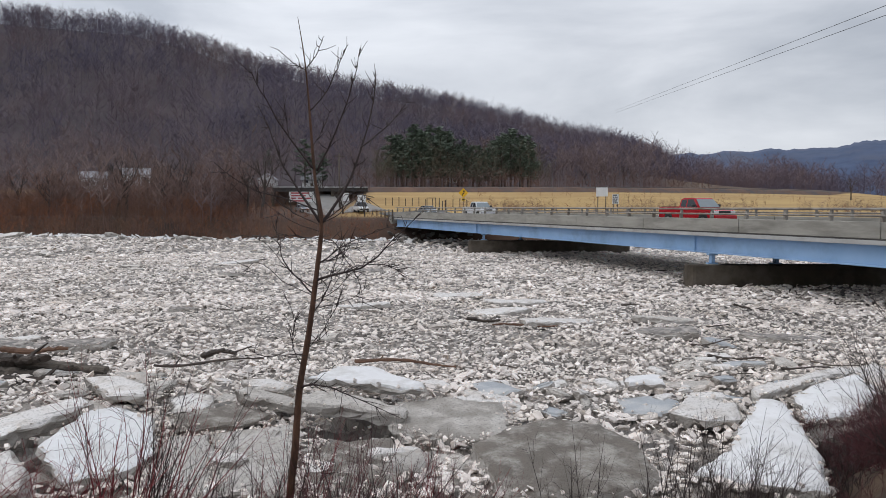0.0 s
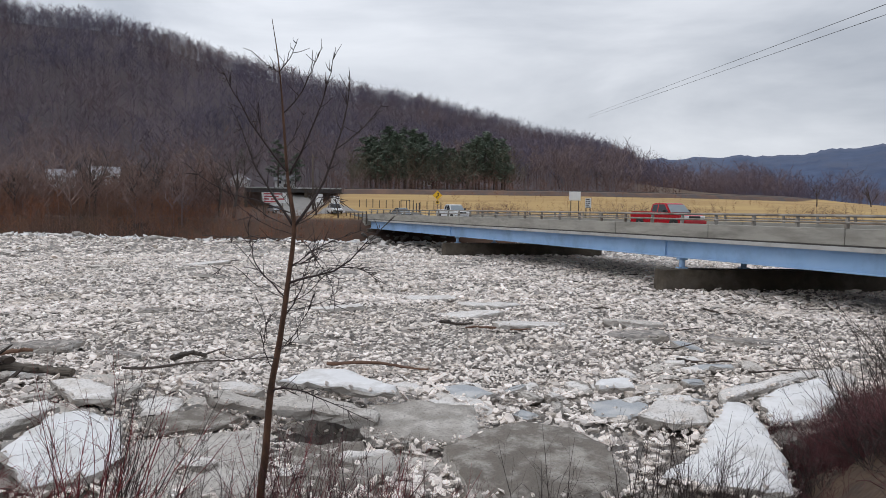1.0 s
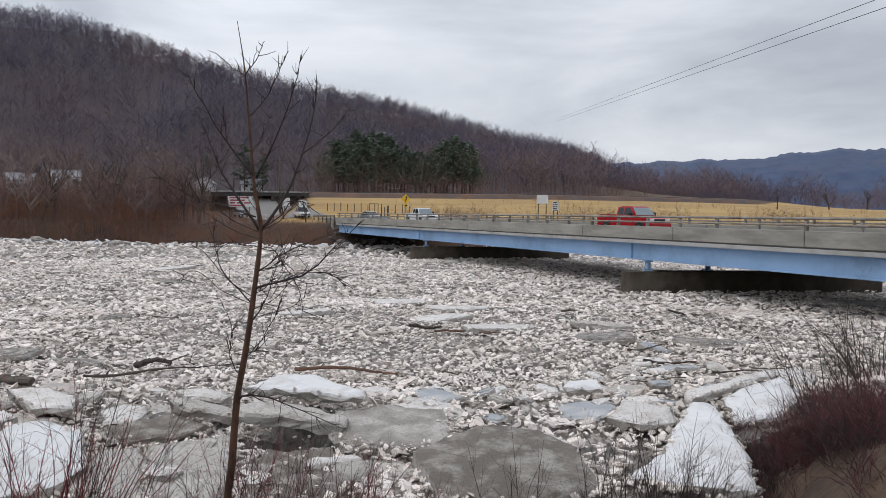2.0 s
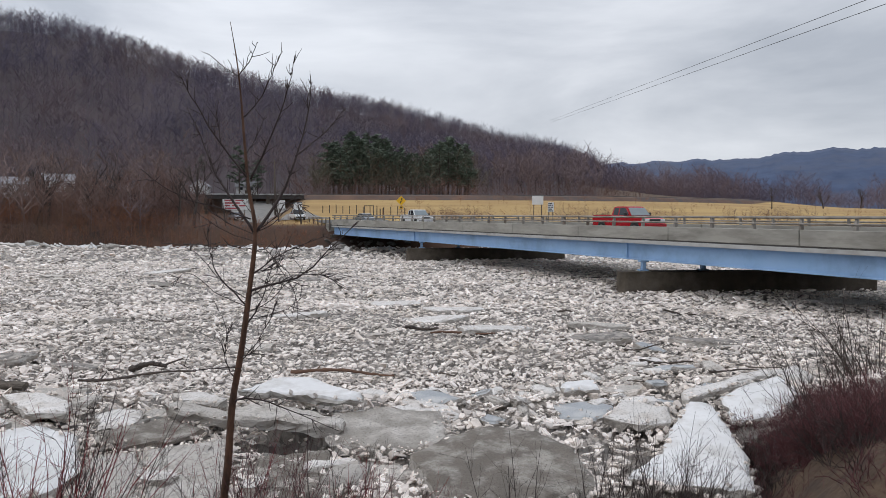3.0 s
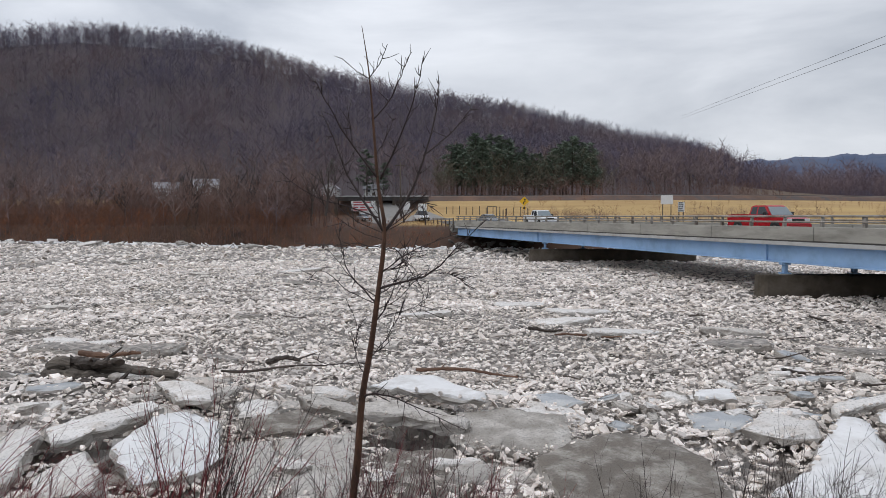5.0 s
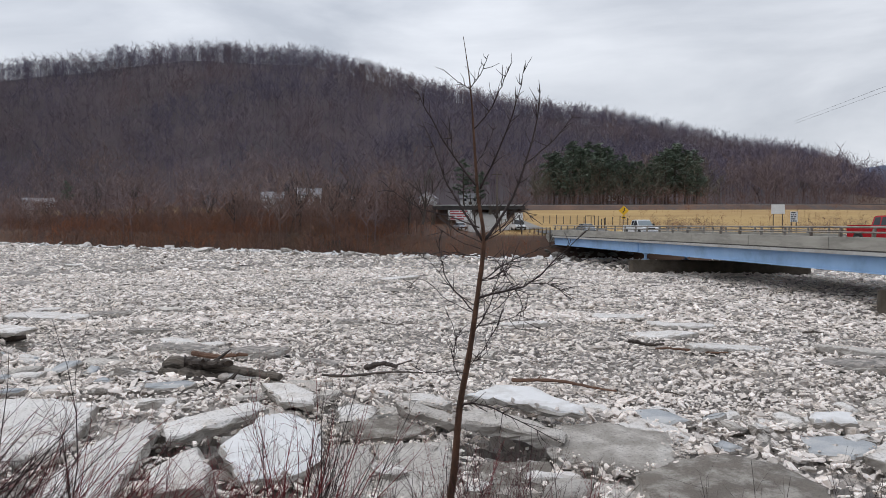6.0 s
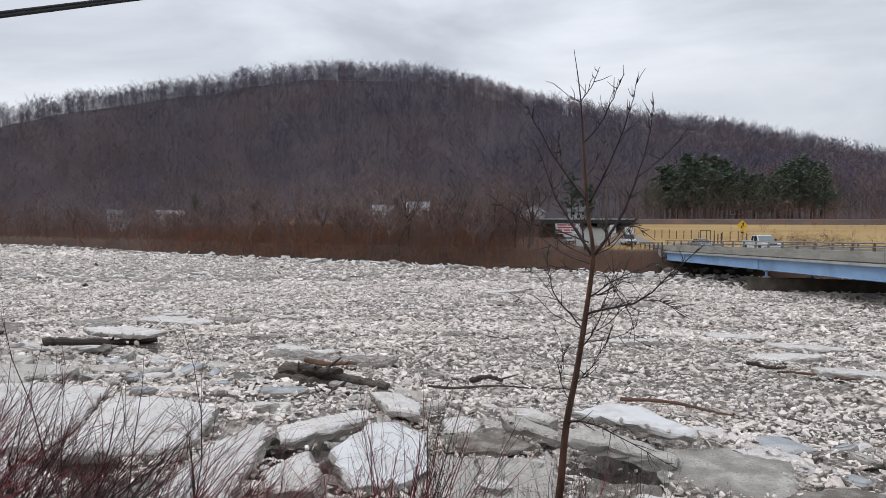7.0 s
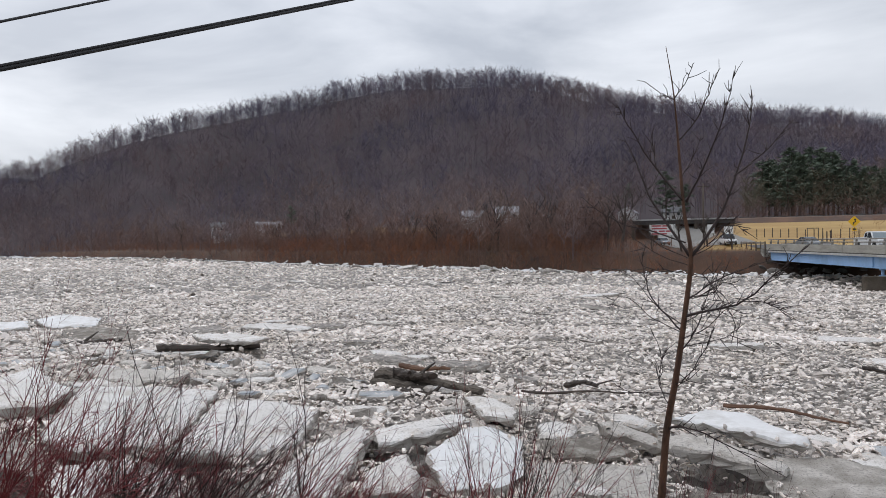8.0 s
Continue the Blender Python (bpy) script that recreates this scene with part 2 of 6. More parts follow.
M_SIDING2 = mat("grey_siding", (0.48, 0.48, 0.48), (0.40, 0.40, 0.40), 0.5, 0.7, stretch=(1, 1, 6))
M_ROOF = mat("grey_shingle_roof", (0.20, 0.20, 0.21), (0.13, 0.13, 0.14), 1.2, 0.9)
M_ROOFW = mat("snow_dusted_roof", (0.40, 0.40, 0.42), (0.26, 0.26, 0.28), 0.6, 0.8)
M_PANE = mat("window_glass", (0.03, 0.035, 0.04), (0.02, 0.025, 0.03), 1, 0.08)
# pale base colour carries the sky's reflection on the windscreen
M_SCREEN = mat("windscreen_sky_tint", (0.26, 0.30, 0.32), (0.22, 0.26, 0.28), 1, 0.04)
M_RUBBER = mat("tyre_rubber", (0.025, 0.025, 0.025), (0.02, 0.02, 0.02), 8, 0.9)
M_CHROME = mat("chrome", (0.65, 0.65, 0.66), (0.55, 0.55, 0.56), 3, 0.2, 1.0)
M_RED = mat("red_car_paint", (0.42, 0.010, 0.018), (0.37, 0.008, 0.015), 1, 0.25)
M_CARW = mat("white_car_paint", (0.78, 0.79, 0.80), (0.72, 0.73, 0.74), 1, 0.25)
M_CARS = mat("silver_car_paint", (0.42, 0.45, 0.48), (0.36, 0.39, 0.42), 1, 0.25, 0.5)
M_LAMP = mat("headlight_lens", (0.80, 0.80, 0.78), (0.7, 0.7, 0.7), 2, 0.1)
M_TAIL = mat("amber_lens", (0.55, 0.12, 0.02), (0.5, 0.1, 0.02), 2, 0.2)
M_WIRE = mat("black_cable", (0.02, 0.02, 0.022), (0.015, 0.015, 0.016), 5, 0.6)


def ground_mat():
    """Bank soil, brushy soil, straw field, leaf litter and valley floor, blended by the land weights of the sheet."""
    m = bpy.data.materials.new("ground_cover")
    m.use_nodes = True
    n, l = m.node_tree.nodes, m.node_tree.links
    b = n["Principled BSDF"]
    b.inputs["Roughness"].default_value = 0.95
    co = n.new("ShaderNodeTexCoord")

    def noisy(s, c0, c1, detail=6.0, stretch=None):
        t = n.new("ShaderNodeTexNoise")
        t.inputs["Scale"].default_value, t.inputs["Detail"].default_value, t.inputs["Roughness"].default_value = s, detail, 0.68
        src = co.outputs["Object"]
        if stretch:
            mp = n.new("ShaderNodeMapping")
            mp.inputs["Scale"].default_value = stretch
            l.new(src, mp.inputs["Vector"])
            src = mp.outputs["Vector"]
        l.new(src, t.inputs["Vector"])
        r = n.new("ShaderNodeValToRGB")
        r.color_ramp.elements[0].position, r.color_ramp.elements[1].position = 0.32, 0.68
        r.color_ramp.elements[0].color, r.color_ramp.elements[1].color = (*c0, 1), (*c1, 1)
        l.new(t.outputs["Fac"], r.inputs["Fac"])
        return r.outputs["Color"]

    last = noisy(1.3, (0.050, 0.034, 0.027), (0.135, 0.088, 0.055))
    at = n.new("ShaderNodeAttribute")
    at.attribute_name = "land"
    sep = n.new("ShaderNodeSeparateColor")
    l.new(at.outputs["Color"], sep.inputs["Color"])
    at2 = n.new("ShaderNodeAttribute")
    at2.attribute_name = "plain"
    layers = ((sep.outputs["Red"], noisy(0.08, (0.045, 0.027, 0.02), (0.115, 0.058, 0.033))),
              (sep.outputs["Green"], noisy(0.10, (0.33, 0.20, 0.075), (0.50, 0.345, 0.135), 7.0, (0.3, 1, 1))),
              (sep.outputs["Blue"], noisy(0.03, (0.050, 0.039, 0.046), (0.082, 0.061, 0.066))),
              (at2.outputs["Fac"], noisy(0.02, (0.085, 0.063, 0.053), (0.165, 0.115, 0.075))))
    for w, c in layers:
        mx = n.new("ShaderNodeMixRGB")
        l.new(w, mx.inputs["Fac"])
        l.new(last, mx.inputs["Color1"])
        l.new(c, mx.inputs["Color2"])
        last = mx.outputs["Color"]
    l.new(last, b.inputs["Base Color"])
    bp = n.new("ShaderNodeBump")
    bp.inputs["Strength"].default_value, bp.inputs["Distance"].default_value = 0.6, 0.08
    t = n.new("ShaderNodeTexNoise")
    t.inputs["Scale"].default_value, t.inputs["Detail"].default_value = 5.0, 8.0
    l.new(co.outputs["Object"], t.inputs["Vector"])
    l.new(t.outputs["Fac"], bp.inputs["Height"])
    l.new(bp.outputs["Normal"], b.inputs["Normal"])
    return m


M_GROUND = ground_mat()


# ---------------------------------------------------------------- mesh helpers
class Geo:
    """Gathers vertices and faces as arrays."""

    def __init__(self):
        self.v, self.f, self.n = [], [], 0

    def add(self, verts, faces):
        verts, faces = np.asarray(verts, float).reshape(-1, 3), np.asarray(faces, int)
        self.v.append(verts)
        self.f.append(faces + self.n)
        self.n += len(verts)

    def tube(self, pts, radii, sides=5, cap=True):
        pts = np.asarray(pts, float)
        k = len(pts)
        d = np.gradient(pts, axis=0)
        d /= np.linalg.norm(d, axis=1)[:, None] + 1e-9
        ref = np.array([0.31, 0.95, 0.05]) if abs(d[0][2]) > 0.7 else np.array([0, 0, 1.0])
        a = np.cross(d, ref)
        a /= np.linalg.norm(a, axis=1)[:, None] + 1e-9
        b = np.cross(d, a)
        ang = np.arange(sides) * 2 * math.pi / sides
        ring = (np.cos(ang)[None, :, None] * a[:, None] + np.sin(ang)[None, :, None] * b[:, None])
        v = pts[:, None] + ring * np.asarray(radii, float)[:, None, None]
        i = np.arange(sides)
        j = (i + 1) % sides
        quads = [np.stack([r * sides + i, r * sides + j, (r + 1) * sides + j, (r + 1) * sides + i], 1) for r in range(k - 1)]
        self.add(v.reshape(-1, 3), np.concatenate(quads))
        if cap:
            for r in (0, k - 1):
                c = r * sides + i + self.n - k * sides
                tri = np.stack([np.full(sides - 2, c[0]), c[1:-1], c[2:]], 1)
                self.f.append(tri[:, ::-1] if r == 0 else tri)

    def mesh(self, name, material, smooth=False):
        me = bpy.data.meshes.new(name)
        if self.v:
            v = np.concatenate(self.v)
            tot = np.concatenate([np.full(len(f), f.shape[1]) for f in self.f])
            idx = np.concatenate([f.ravel() for f in self.f])
            me.vertices.add(len(v))
            me.vertices.foreach_set("co", v.ravel())
            me.loops.add(len(idx))
            me.loops.foreach_set("vertex_index", idx.astype(np.int32))
            me.polygons.add(len(tot))
            start = np.concatenate([[0], np.cumsum(tot)[:-1]])
            me.polygons.foreach_set("loop_start", start.astype(np.int32))
            me.polygons.foreach_set("loop_total", tot.astype(np.int32))
            me.polygons.foreach_set("use_smooth", np.full(len(tot), smooth, bool))
            me.update(calc_edges=True)
            me.validate()
        me.materials.append(material)
        return me


def empty(name, m, label, category, group="", kind=""):
    ob = new(name)
    ob.matrix_world = m
    return tagged(ob, label, category, group, kind)


def child(name, me, parent, label="", m=None):
    ob = new(name, me)
    ob.parent = parent
    if m is not None:
        ob.matrix_local = m
    return tagged(ob, label) if label else ob


def part(name, bm, material, parent, label="", smooth=False, m=None):
    me = bpy.data.meshes.new(name)
    bmesh.ops.recalc_face_normals(bm, faces=bm.faces)
    bm.to_mesh(me)
    bm.free()
    me.materials.append(material)
    if smooth:
        me.polygons.foreach_set("use_smooth", [True] * len(me.polygons))
    return child(name, me, parent, label, m)


def box_bm(x0, x1, y0, y1, z0, z1, bevel=0.0, bm=None):
    bm = bm or bmesh.new()
    r = bmesh.ops.create_cube(bm, size=1, matrix=Matrix.LocRotScale(((x0 + x1) / 2, (y0 + y1) / 2, (z0 + z1) / 2), None, (x1 - x0, y1 - y0, z1 - z0)))
    if bevel:
        es = list({e for v in r["verts"] for e in v.link_edges})
        bmesh.ops.bevel(bm, geom=es, offset=bevel, segments=1, affect="EDGES")
    return bm


def prism_bm(outline, y0, y1, bevel=0.0, inset=None, bm=None):
    """A side outline in (x, z), run from y0 to y1; inset pulls the points above that height inwards."""
    bm = bm or bmesh.new()
    sides = []
    for y, sgn in ((y0, 1), (y1, -1)):
        sides.append([bm.verts.new((x, y + (sgn * inset[1] * max(0, z - inset[0]) if inset else 0), z)) for x, z in outline])
    n = len(outline)
    for i in range(n):
        j = (i + 1) % n
        bm.faces.new((sides[0][i], sides[0][j], sides[1][j], sides[1][i]))
    bm.faces.new(sides[0])
    bm.faces.new(sides[1][::-1])
    if bevel:
        bmesh.ops.recalc_face_normals(bm, faces=bm.faces)
        bmesh.ops.bevel(bm, geom=list(bm.edges), offset=bevel, segments=2, affect="EDGES", clamp_overlap=True)
    return bm


def cyl_bm(r, depth, m, seg=14, r2=None, bm=None):
    bm = bm or bmesh.new()
    bmesh.ops.create_cone(bm, cap_ends=True, segments=seg, radius1=r, radius2=r if r2 is None else r2, depth=depth, matrix=m)
    return bm


# ---------------------------------------------------------------- the lie of the land
def smooth(t):
    t = np.clip(t, 0, 1)
    return t * t * (3 - 2 * t)


def far_shore(x):
    return np.interp(x, [-600, -326, -190, -98, -58, -37, -15, 20, 90, 400], [230, 184, 160, 128, 117, 108, 103, 102, 100, 110])


def near_shore(x):
    return np.interp(x, [-200, -40, -20, -6, 2, 4.9, 5.5, 6.3, 9, 14, 20, 60, 300], [4, 7, 8.2, 8.6, 9.2, 9.2, 11.0, 12.6, 14.4, 16.6, 18, 22, 30])


def rail_line(x):
    return np.maximum(168 + np.maximum(0, x - 20) ** 2 * 0.0053, np.where(x < -60, far_shore(x) + 100, 0))


RIDGE_AZ = [-100, -66, -60.5, -58.4, -56, -52.6, -49.5, -45.4, -42, -36.7, -32.1, -27.6, -24, -18.6, -14.2, -10, -6.5, 0.7, 5.2, 9.7, 13.4, 16.2, 19, 24]
RIDGE_TAN = [0.05, 0.075, 0.098, 0.104, 0.128, 0.154, 0.170, 0.185, 0.202, 0.222, 0.236, 0.239, 0.239, 0.222, 0.204, 0.186, 0.1735, 0.155, 0.131, 0.107, 0.096, 0.080, 0.045, 0.02]
RIDGE_D, TREE_H = 540.0, 11.5
FOOT_AZ, FOOT_D = [-70, -45, -36, -27, -10, 20], [372, 356, 310, 240, 228, 228]


def bumps(x, y, s, seed=0.0):
    return (np.sin(x * s + seed) * np.cos(y * s * 1.3 + 2 * seed) + 0.6 * np.sin(x * s * 2.3 + y * s * 1.7 + seed * 3) + 0.35 * np.cos(x * s * 4.7 - y * s * 3.9 + seed)) / 1.95


def land(x, y):
    x, y = np.asarray(x, float), np.asarray(y, float)
    D = np.hypot(x, y)
    az = np.degrees(np.arctan2(x, y))
    s = y - far_shore(x)
    # flats beyond the far shore, rising to the railway
    yr = rail_line(x)
    t = np.clip((s - 7) / np.maximum(yr - 4 - far_shore(x) - 7, 10), 0, 1)
    left = 0.7 * np.clip((s - 7) / 30, 0, 1) + 10.0 * smooth((s - 38) / 68)
    k = smooth((x + 23) / 6)
    z = -1.2 + 4.3 * smooth((s + 1.5) / 8.5) + 5.3 * t * k + left * (1 - k)
    z = np.where(y > yr - 4, 8.4 + np.clip(y - yr + 4, 0, 80) * 0.05 + np.clip(y - yr - 76, 0, 900) * 0.006, z)
    # the wooded hill
    crest = 4.9 - TREE_H + np.interp(az, RIDGE_AZ, RIDGE_TAN) * RIDGE_D
    foot = np.interp(az, FOOT_AZ, FOOT_D)
    rise = np.clip((D - foot) / (RIDGE_D - foot), 0, 1)
    climb = 0.35 * rise + 0.65 * smooth(rise * 0.93) / 0.985
    hill = z + (np.maximum(crest, z) - z) * climb - np.clip(D - RIDGE_D, 0, 900) * 0.16 * (crest > z)
    hill = hill + 2.0 * bumps(x, y, 0.02) * smooth(rise * 6)
    z = np.where((D > foot) & (y > 0), hill, z)
    # near bank
    n = near_shore(x) - y
    near = -0.9 + 4.3 * smooth((n + 3.0) / 11.5) + 0.08 * bumps(x, y, 1.7)
    z = np.where(n > -3.2, np.where(s < -20, near, z), np.where(s < -1.5, -1.2, z))
    return z


# ---------------------------------------------------------------- ground sheet
def build_ground():
    az = np.radians(np.concatenate([np.arange(-180, -72, 6.0), np.arange(-72, 44, 0.45), np.arange(44, 180, 6.0)]))
    rad = np.concatenate([np.geomspace(0.6, 25, 44), np.linspace(26, 95, 22), np.linspace(97, 200, 60), np.linspace(202, 400, 70), np.linspace(407, 570, 24), np.geomspace(600, 4800, 16)])
    A, Rr = np.meshgrid(az, rad)
    X, Y = np.sin(A) * Rr, np.cos(A) * Rr
    Z = land(X, Y)
    na, nr = len(az), len(rad)
    v = np.concatenate([np.stack([X, Y, Z], 2).reshape(-1, 3), [[0, 0, float(land(0.0, 0.0))]]])
    i, j = np.meshgrid(np.arange(na), np.arange(nr - 1))
    i, j = i.ravel(), j.ravel()
    k = (i + 1) % na
    g = Geo()
    g.add(v, np.stack([j * na + i, j * na + k, (j + 1) * na + k, (j + 1) * na + i], 1))
    ii = np.arange(na)
    g.f.append(np.stack([np.full(na, nr * na), ii, (ii + 1) % na], 1)[:, ::-1])
    me = g.mesh("ground", M_GROUND, True)
    x, y = v[:, 0], v[:, 1]
    D, a = np.hypot(x, y), np.degrees(np.arctan2(x, y))
    s = y - far_shore(x)
    brush = smooth((s + 4) / 2)
    field = smooth((s - 8) / 3) * smooth((x + 19) / 4) * smooth((rail_line(x) - 3 - y) / 3)
    far_strip = smooth((s - 70) / 4) * smooth((98 - s) / 6) * smooth((-x - 95) / 15) * 0.7
    litter = smooth((D - np.interp(a, FOOT_AZ, FOOT_D) + 22) / 12) * smooth((18.5 - a) / 2) * (y > 0)
    plain = smooth((y - rail_line(x) - 2) / 5) * (x > -14) * (1 - litter)
    cols = np.stack([brush, np.maximum(field, far_strip), litter, np.ones(len(x))], 1)
    me.attributes.new("land", "FLOAT_COLOR", "POINT").data.foreach_set("color", cols.ravel())
    me.attributes.new("plain", "FLOAT", "POINT").data.foreach_set("value", plain)
    tagged(new("ground", me), "river banks, straw coloured field and leaf-littered hillside", "ground", kind="structure")


build_ground()


def build_far_hills():
    """Wooded ridges across the end of the valley, with the blue haze put into their colour."""
    g = Geo()
    az = np.radians(np.arange(-110, 100, 0.25))
    rng = np.random.default_rng(4)
    top = np.interp(np.degrees(az), [-110, -75, -63, -58, -50, 10, 16.6, 22.3, 24.5, 27.9, 31.9, 34, 37, 60, 100], [0.06, 0.085, 0.09, 0.08, 0.05, 0.05, 0.068, 0.0715, 0.0725, 0.072, 0.080, 0.082, 0.079, 0.09, 0.07])
    top = top + np.abs(rng.normal(0, 0.0009, len(az))) + 0.0012 * np.sin(np.degrees(az) * 2.1)
    rings = []
    for D, k in ((1500, 0.0), (1750, 0.45), (2000, 0.85), (2200, 1.0), (2600, 0.7)):
        rings.append(np.stack([np.sin(az) * D, np.cos(az) * D, 4.9 + (top * 2200 - 16) * k + (16 if k else -12)], 1))
    n = len(az)
    i = np.arange(n - 1)
    g.add(np.concatenate(rings), np.concatenate([np.stack([r * n + i, r * n + i + 1, (r + 1) * n + i + 1, (r + 1) * n + i], 1) for r in range(4)]))
    tagged(new("backdrop_hills", g.mesh("backdrop_hills", M_FARHILL, True)), "distant wooded hills closing the valley, blue haze in their colour", "hills", kind="structure")


build_far_hills()


# ---------------------------------------------------------------- river ice
def ico(sub):
    bm = bmesh.new()
    bmesh.ops.create_icosphere(bm, subdivisions=sub, radius=1)
    bm.verts.ensure_lookup_table()
    v = np.array([p.co[:] for p in bm.verts])
    f = np.array([[q.index for q in p.verts] for p in bm.faces])
    bm.free()
    return v, f


def lump_shapes(sub, count, seed):
    """Angular lumps of stone or worn ice: spheres cut flat by random planes."""
    rng = np.random.default_rng(seed)
    base, f = ico(sub)
    out = []
    for _ in range(count):
        v = base * 1.0
        for _ in range(7):
            d = rng.normal(size=3)
            d /= np.linalg.norm(d)
            h = rng.uniform(0.35, 0.7)
            over = v @ d - h
            v = v - np.where(over > 0, over, 0)[:, None] * d
        v *= np.array([1.0, rng.uniform(0.55, 0.9), rng.uniform(0.3, 0.6)])
        v += rng.normal(0, 0.03, v.shape)
        out.append(v)
    return out, f


def plate_shapes(count, seed, corners=6, chip=True):
    """Sharp-edged broken plates, chipped along the upper rim; open below, where they sit in the slush."""
    rng = np.random.default_rng(seed)
    i = np.arange(corners)
    j = (i + 1) % corners
    rows = 2 if chip else 1
    quads = np.concatenate([np.stack([r * corners + i, r * corners + j, (r + 1) * corners + j, (r + 1) * corners + i], 1) for r in range(rows)])
    top = rows * corners
    tris = np.concatenate([quads[:, [0, 1, 2]], quads[:, [0, 2, 3]], [[top, top + k, top + k + 1] for k in range(1, corners - 1)]])
    out = []
    for _ in range(count):
        ang = np.arange(corners) * 2 * math.pi / corners + rng.uniform(-0.42, 0.42, corners)
        r = rng.uniform(0.65, 1.1, corners)
        wy, h = rng.uniform(0.45, 0.95), rng.uniform(0.12, 0.36)
        ring = np.stack([np.cos(ang) * r, np.sin(ang) * r * wy], 1)
        levels = ((rng.uniform(0.75, 0.95), -h), (1.0, h * rng.uniform(0.1, 0.6)), (rng.uniform(0.72, 0.93), h)) if chip else ((1.0, -h), (rng.uniform(0.8, 1.0), h))
        v = [np.column_stack([ring * sc + rng.normal(0, 0.05, (corners, 2)), np.full(corners, z) + rng.normal(0, 0.08, corners)]) for sc, z in levels]
        out.append(np.concatenate(v))
    return out, tris


def spin(rng, n, tilt):
    """Random turn matrices: any yaw, tilted by up to some radians."""
    a, p, r = rng.uniform(0, 2 * math.pi, n), rng.normal(0, tilt, n), rng.normal(0, tilt, n)
    ca, sa, cp, sp, cr, sr = np.cos(a), np.sin(a), np.cos(p), np.sin(p), np.cos(r), np.sin(r)
    m = np.zeros((n, 3, 3))
    m[:, 0] = np.stack([ca * cp, ca * sp * sr - sa * cr, ca * sp * cr + sa * sr], 1)
    m[:, 1] = np.stack([sa * cp, sa * sp * sr + ca * cr, sa * sp * cr - ca * sr], 1)
    m[:, 2] = np.stack([-sp, cp * sr, cp * cr], 1)
    return m


PITS = ((-1.81, 12.14, 0.4, 1.0), (-1.33, 12.02, 0.5, 1.0), (-0.97, 12.08, 0.4, 1.0), (-1.41, 13.49, 0.6, 1.0), (-6.61, 10.84, 0.4, 1.0), (-6.06, 10.44, 0.45, 1.0), (-7.10, 12.22, 0.5, 1.0), (-7.72, 10.66, 0.4, 1.0), (-6.34, 10.86, 0.4, 1.0), (-3.50, 10.58, 0.13, 0.9), (1.37, 11.92, 0.26, 0.9), (-12.3, 8.6, 0.6, 0.8), (-10.2, 9.0, 0.6, 0.8), (-20.3, 18.6, 0.9, 0.9))


def in_pit(x, y):
    return sum(np.exp(-((x - px) ** 2 + (y - py) ** 2) / (w * w)) for px, py, w, deep in PITS) > 0.22


def ice_level(x, y):
    """Height of the ice: a shelf shoved up along the near shore, a low ridge at the far one, open rubble between."""
    shelf_edge = np.interp(x, [-60, -30, -15, -5, 5, 12, 30], [27, 24, 20.5, 18.5, 17.5, 19, 24])
    near = 1.0 * smooth((shelf_edge - y) / 3.0)
    far = 0.7 * smooth((y - far_shore(x) + 9) / 8) * smooth((-x - 110) / 90)
    for px, py, w, deep in PITS:
        near = near - 1.5 * deep * np.exp(-(((x - px) ** 2 + (y - py) ** 2) / (w * w)) ** 2)
    return near + far + 0.10 * bumps(x, y, 0.35) + 0.05 * bumps(x, y, 1.9, 1.0)


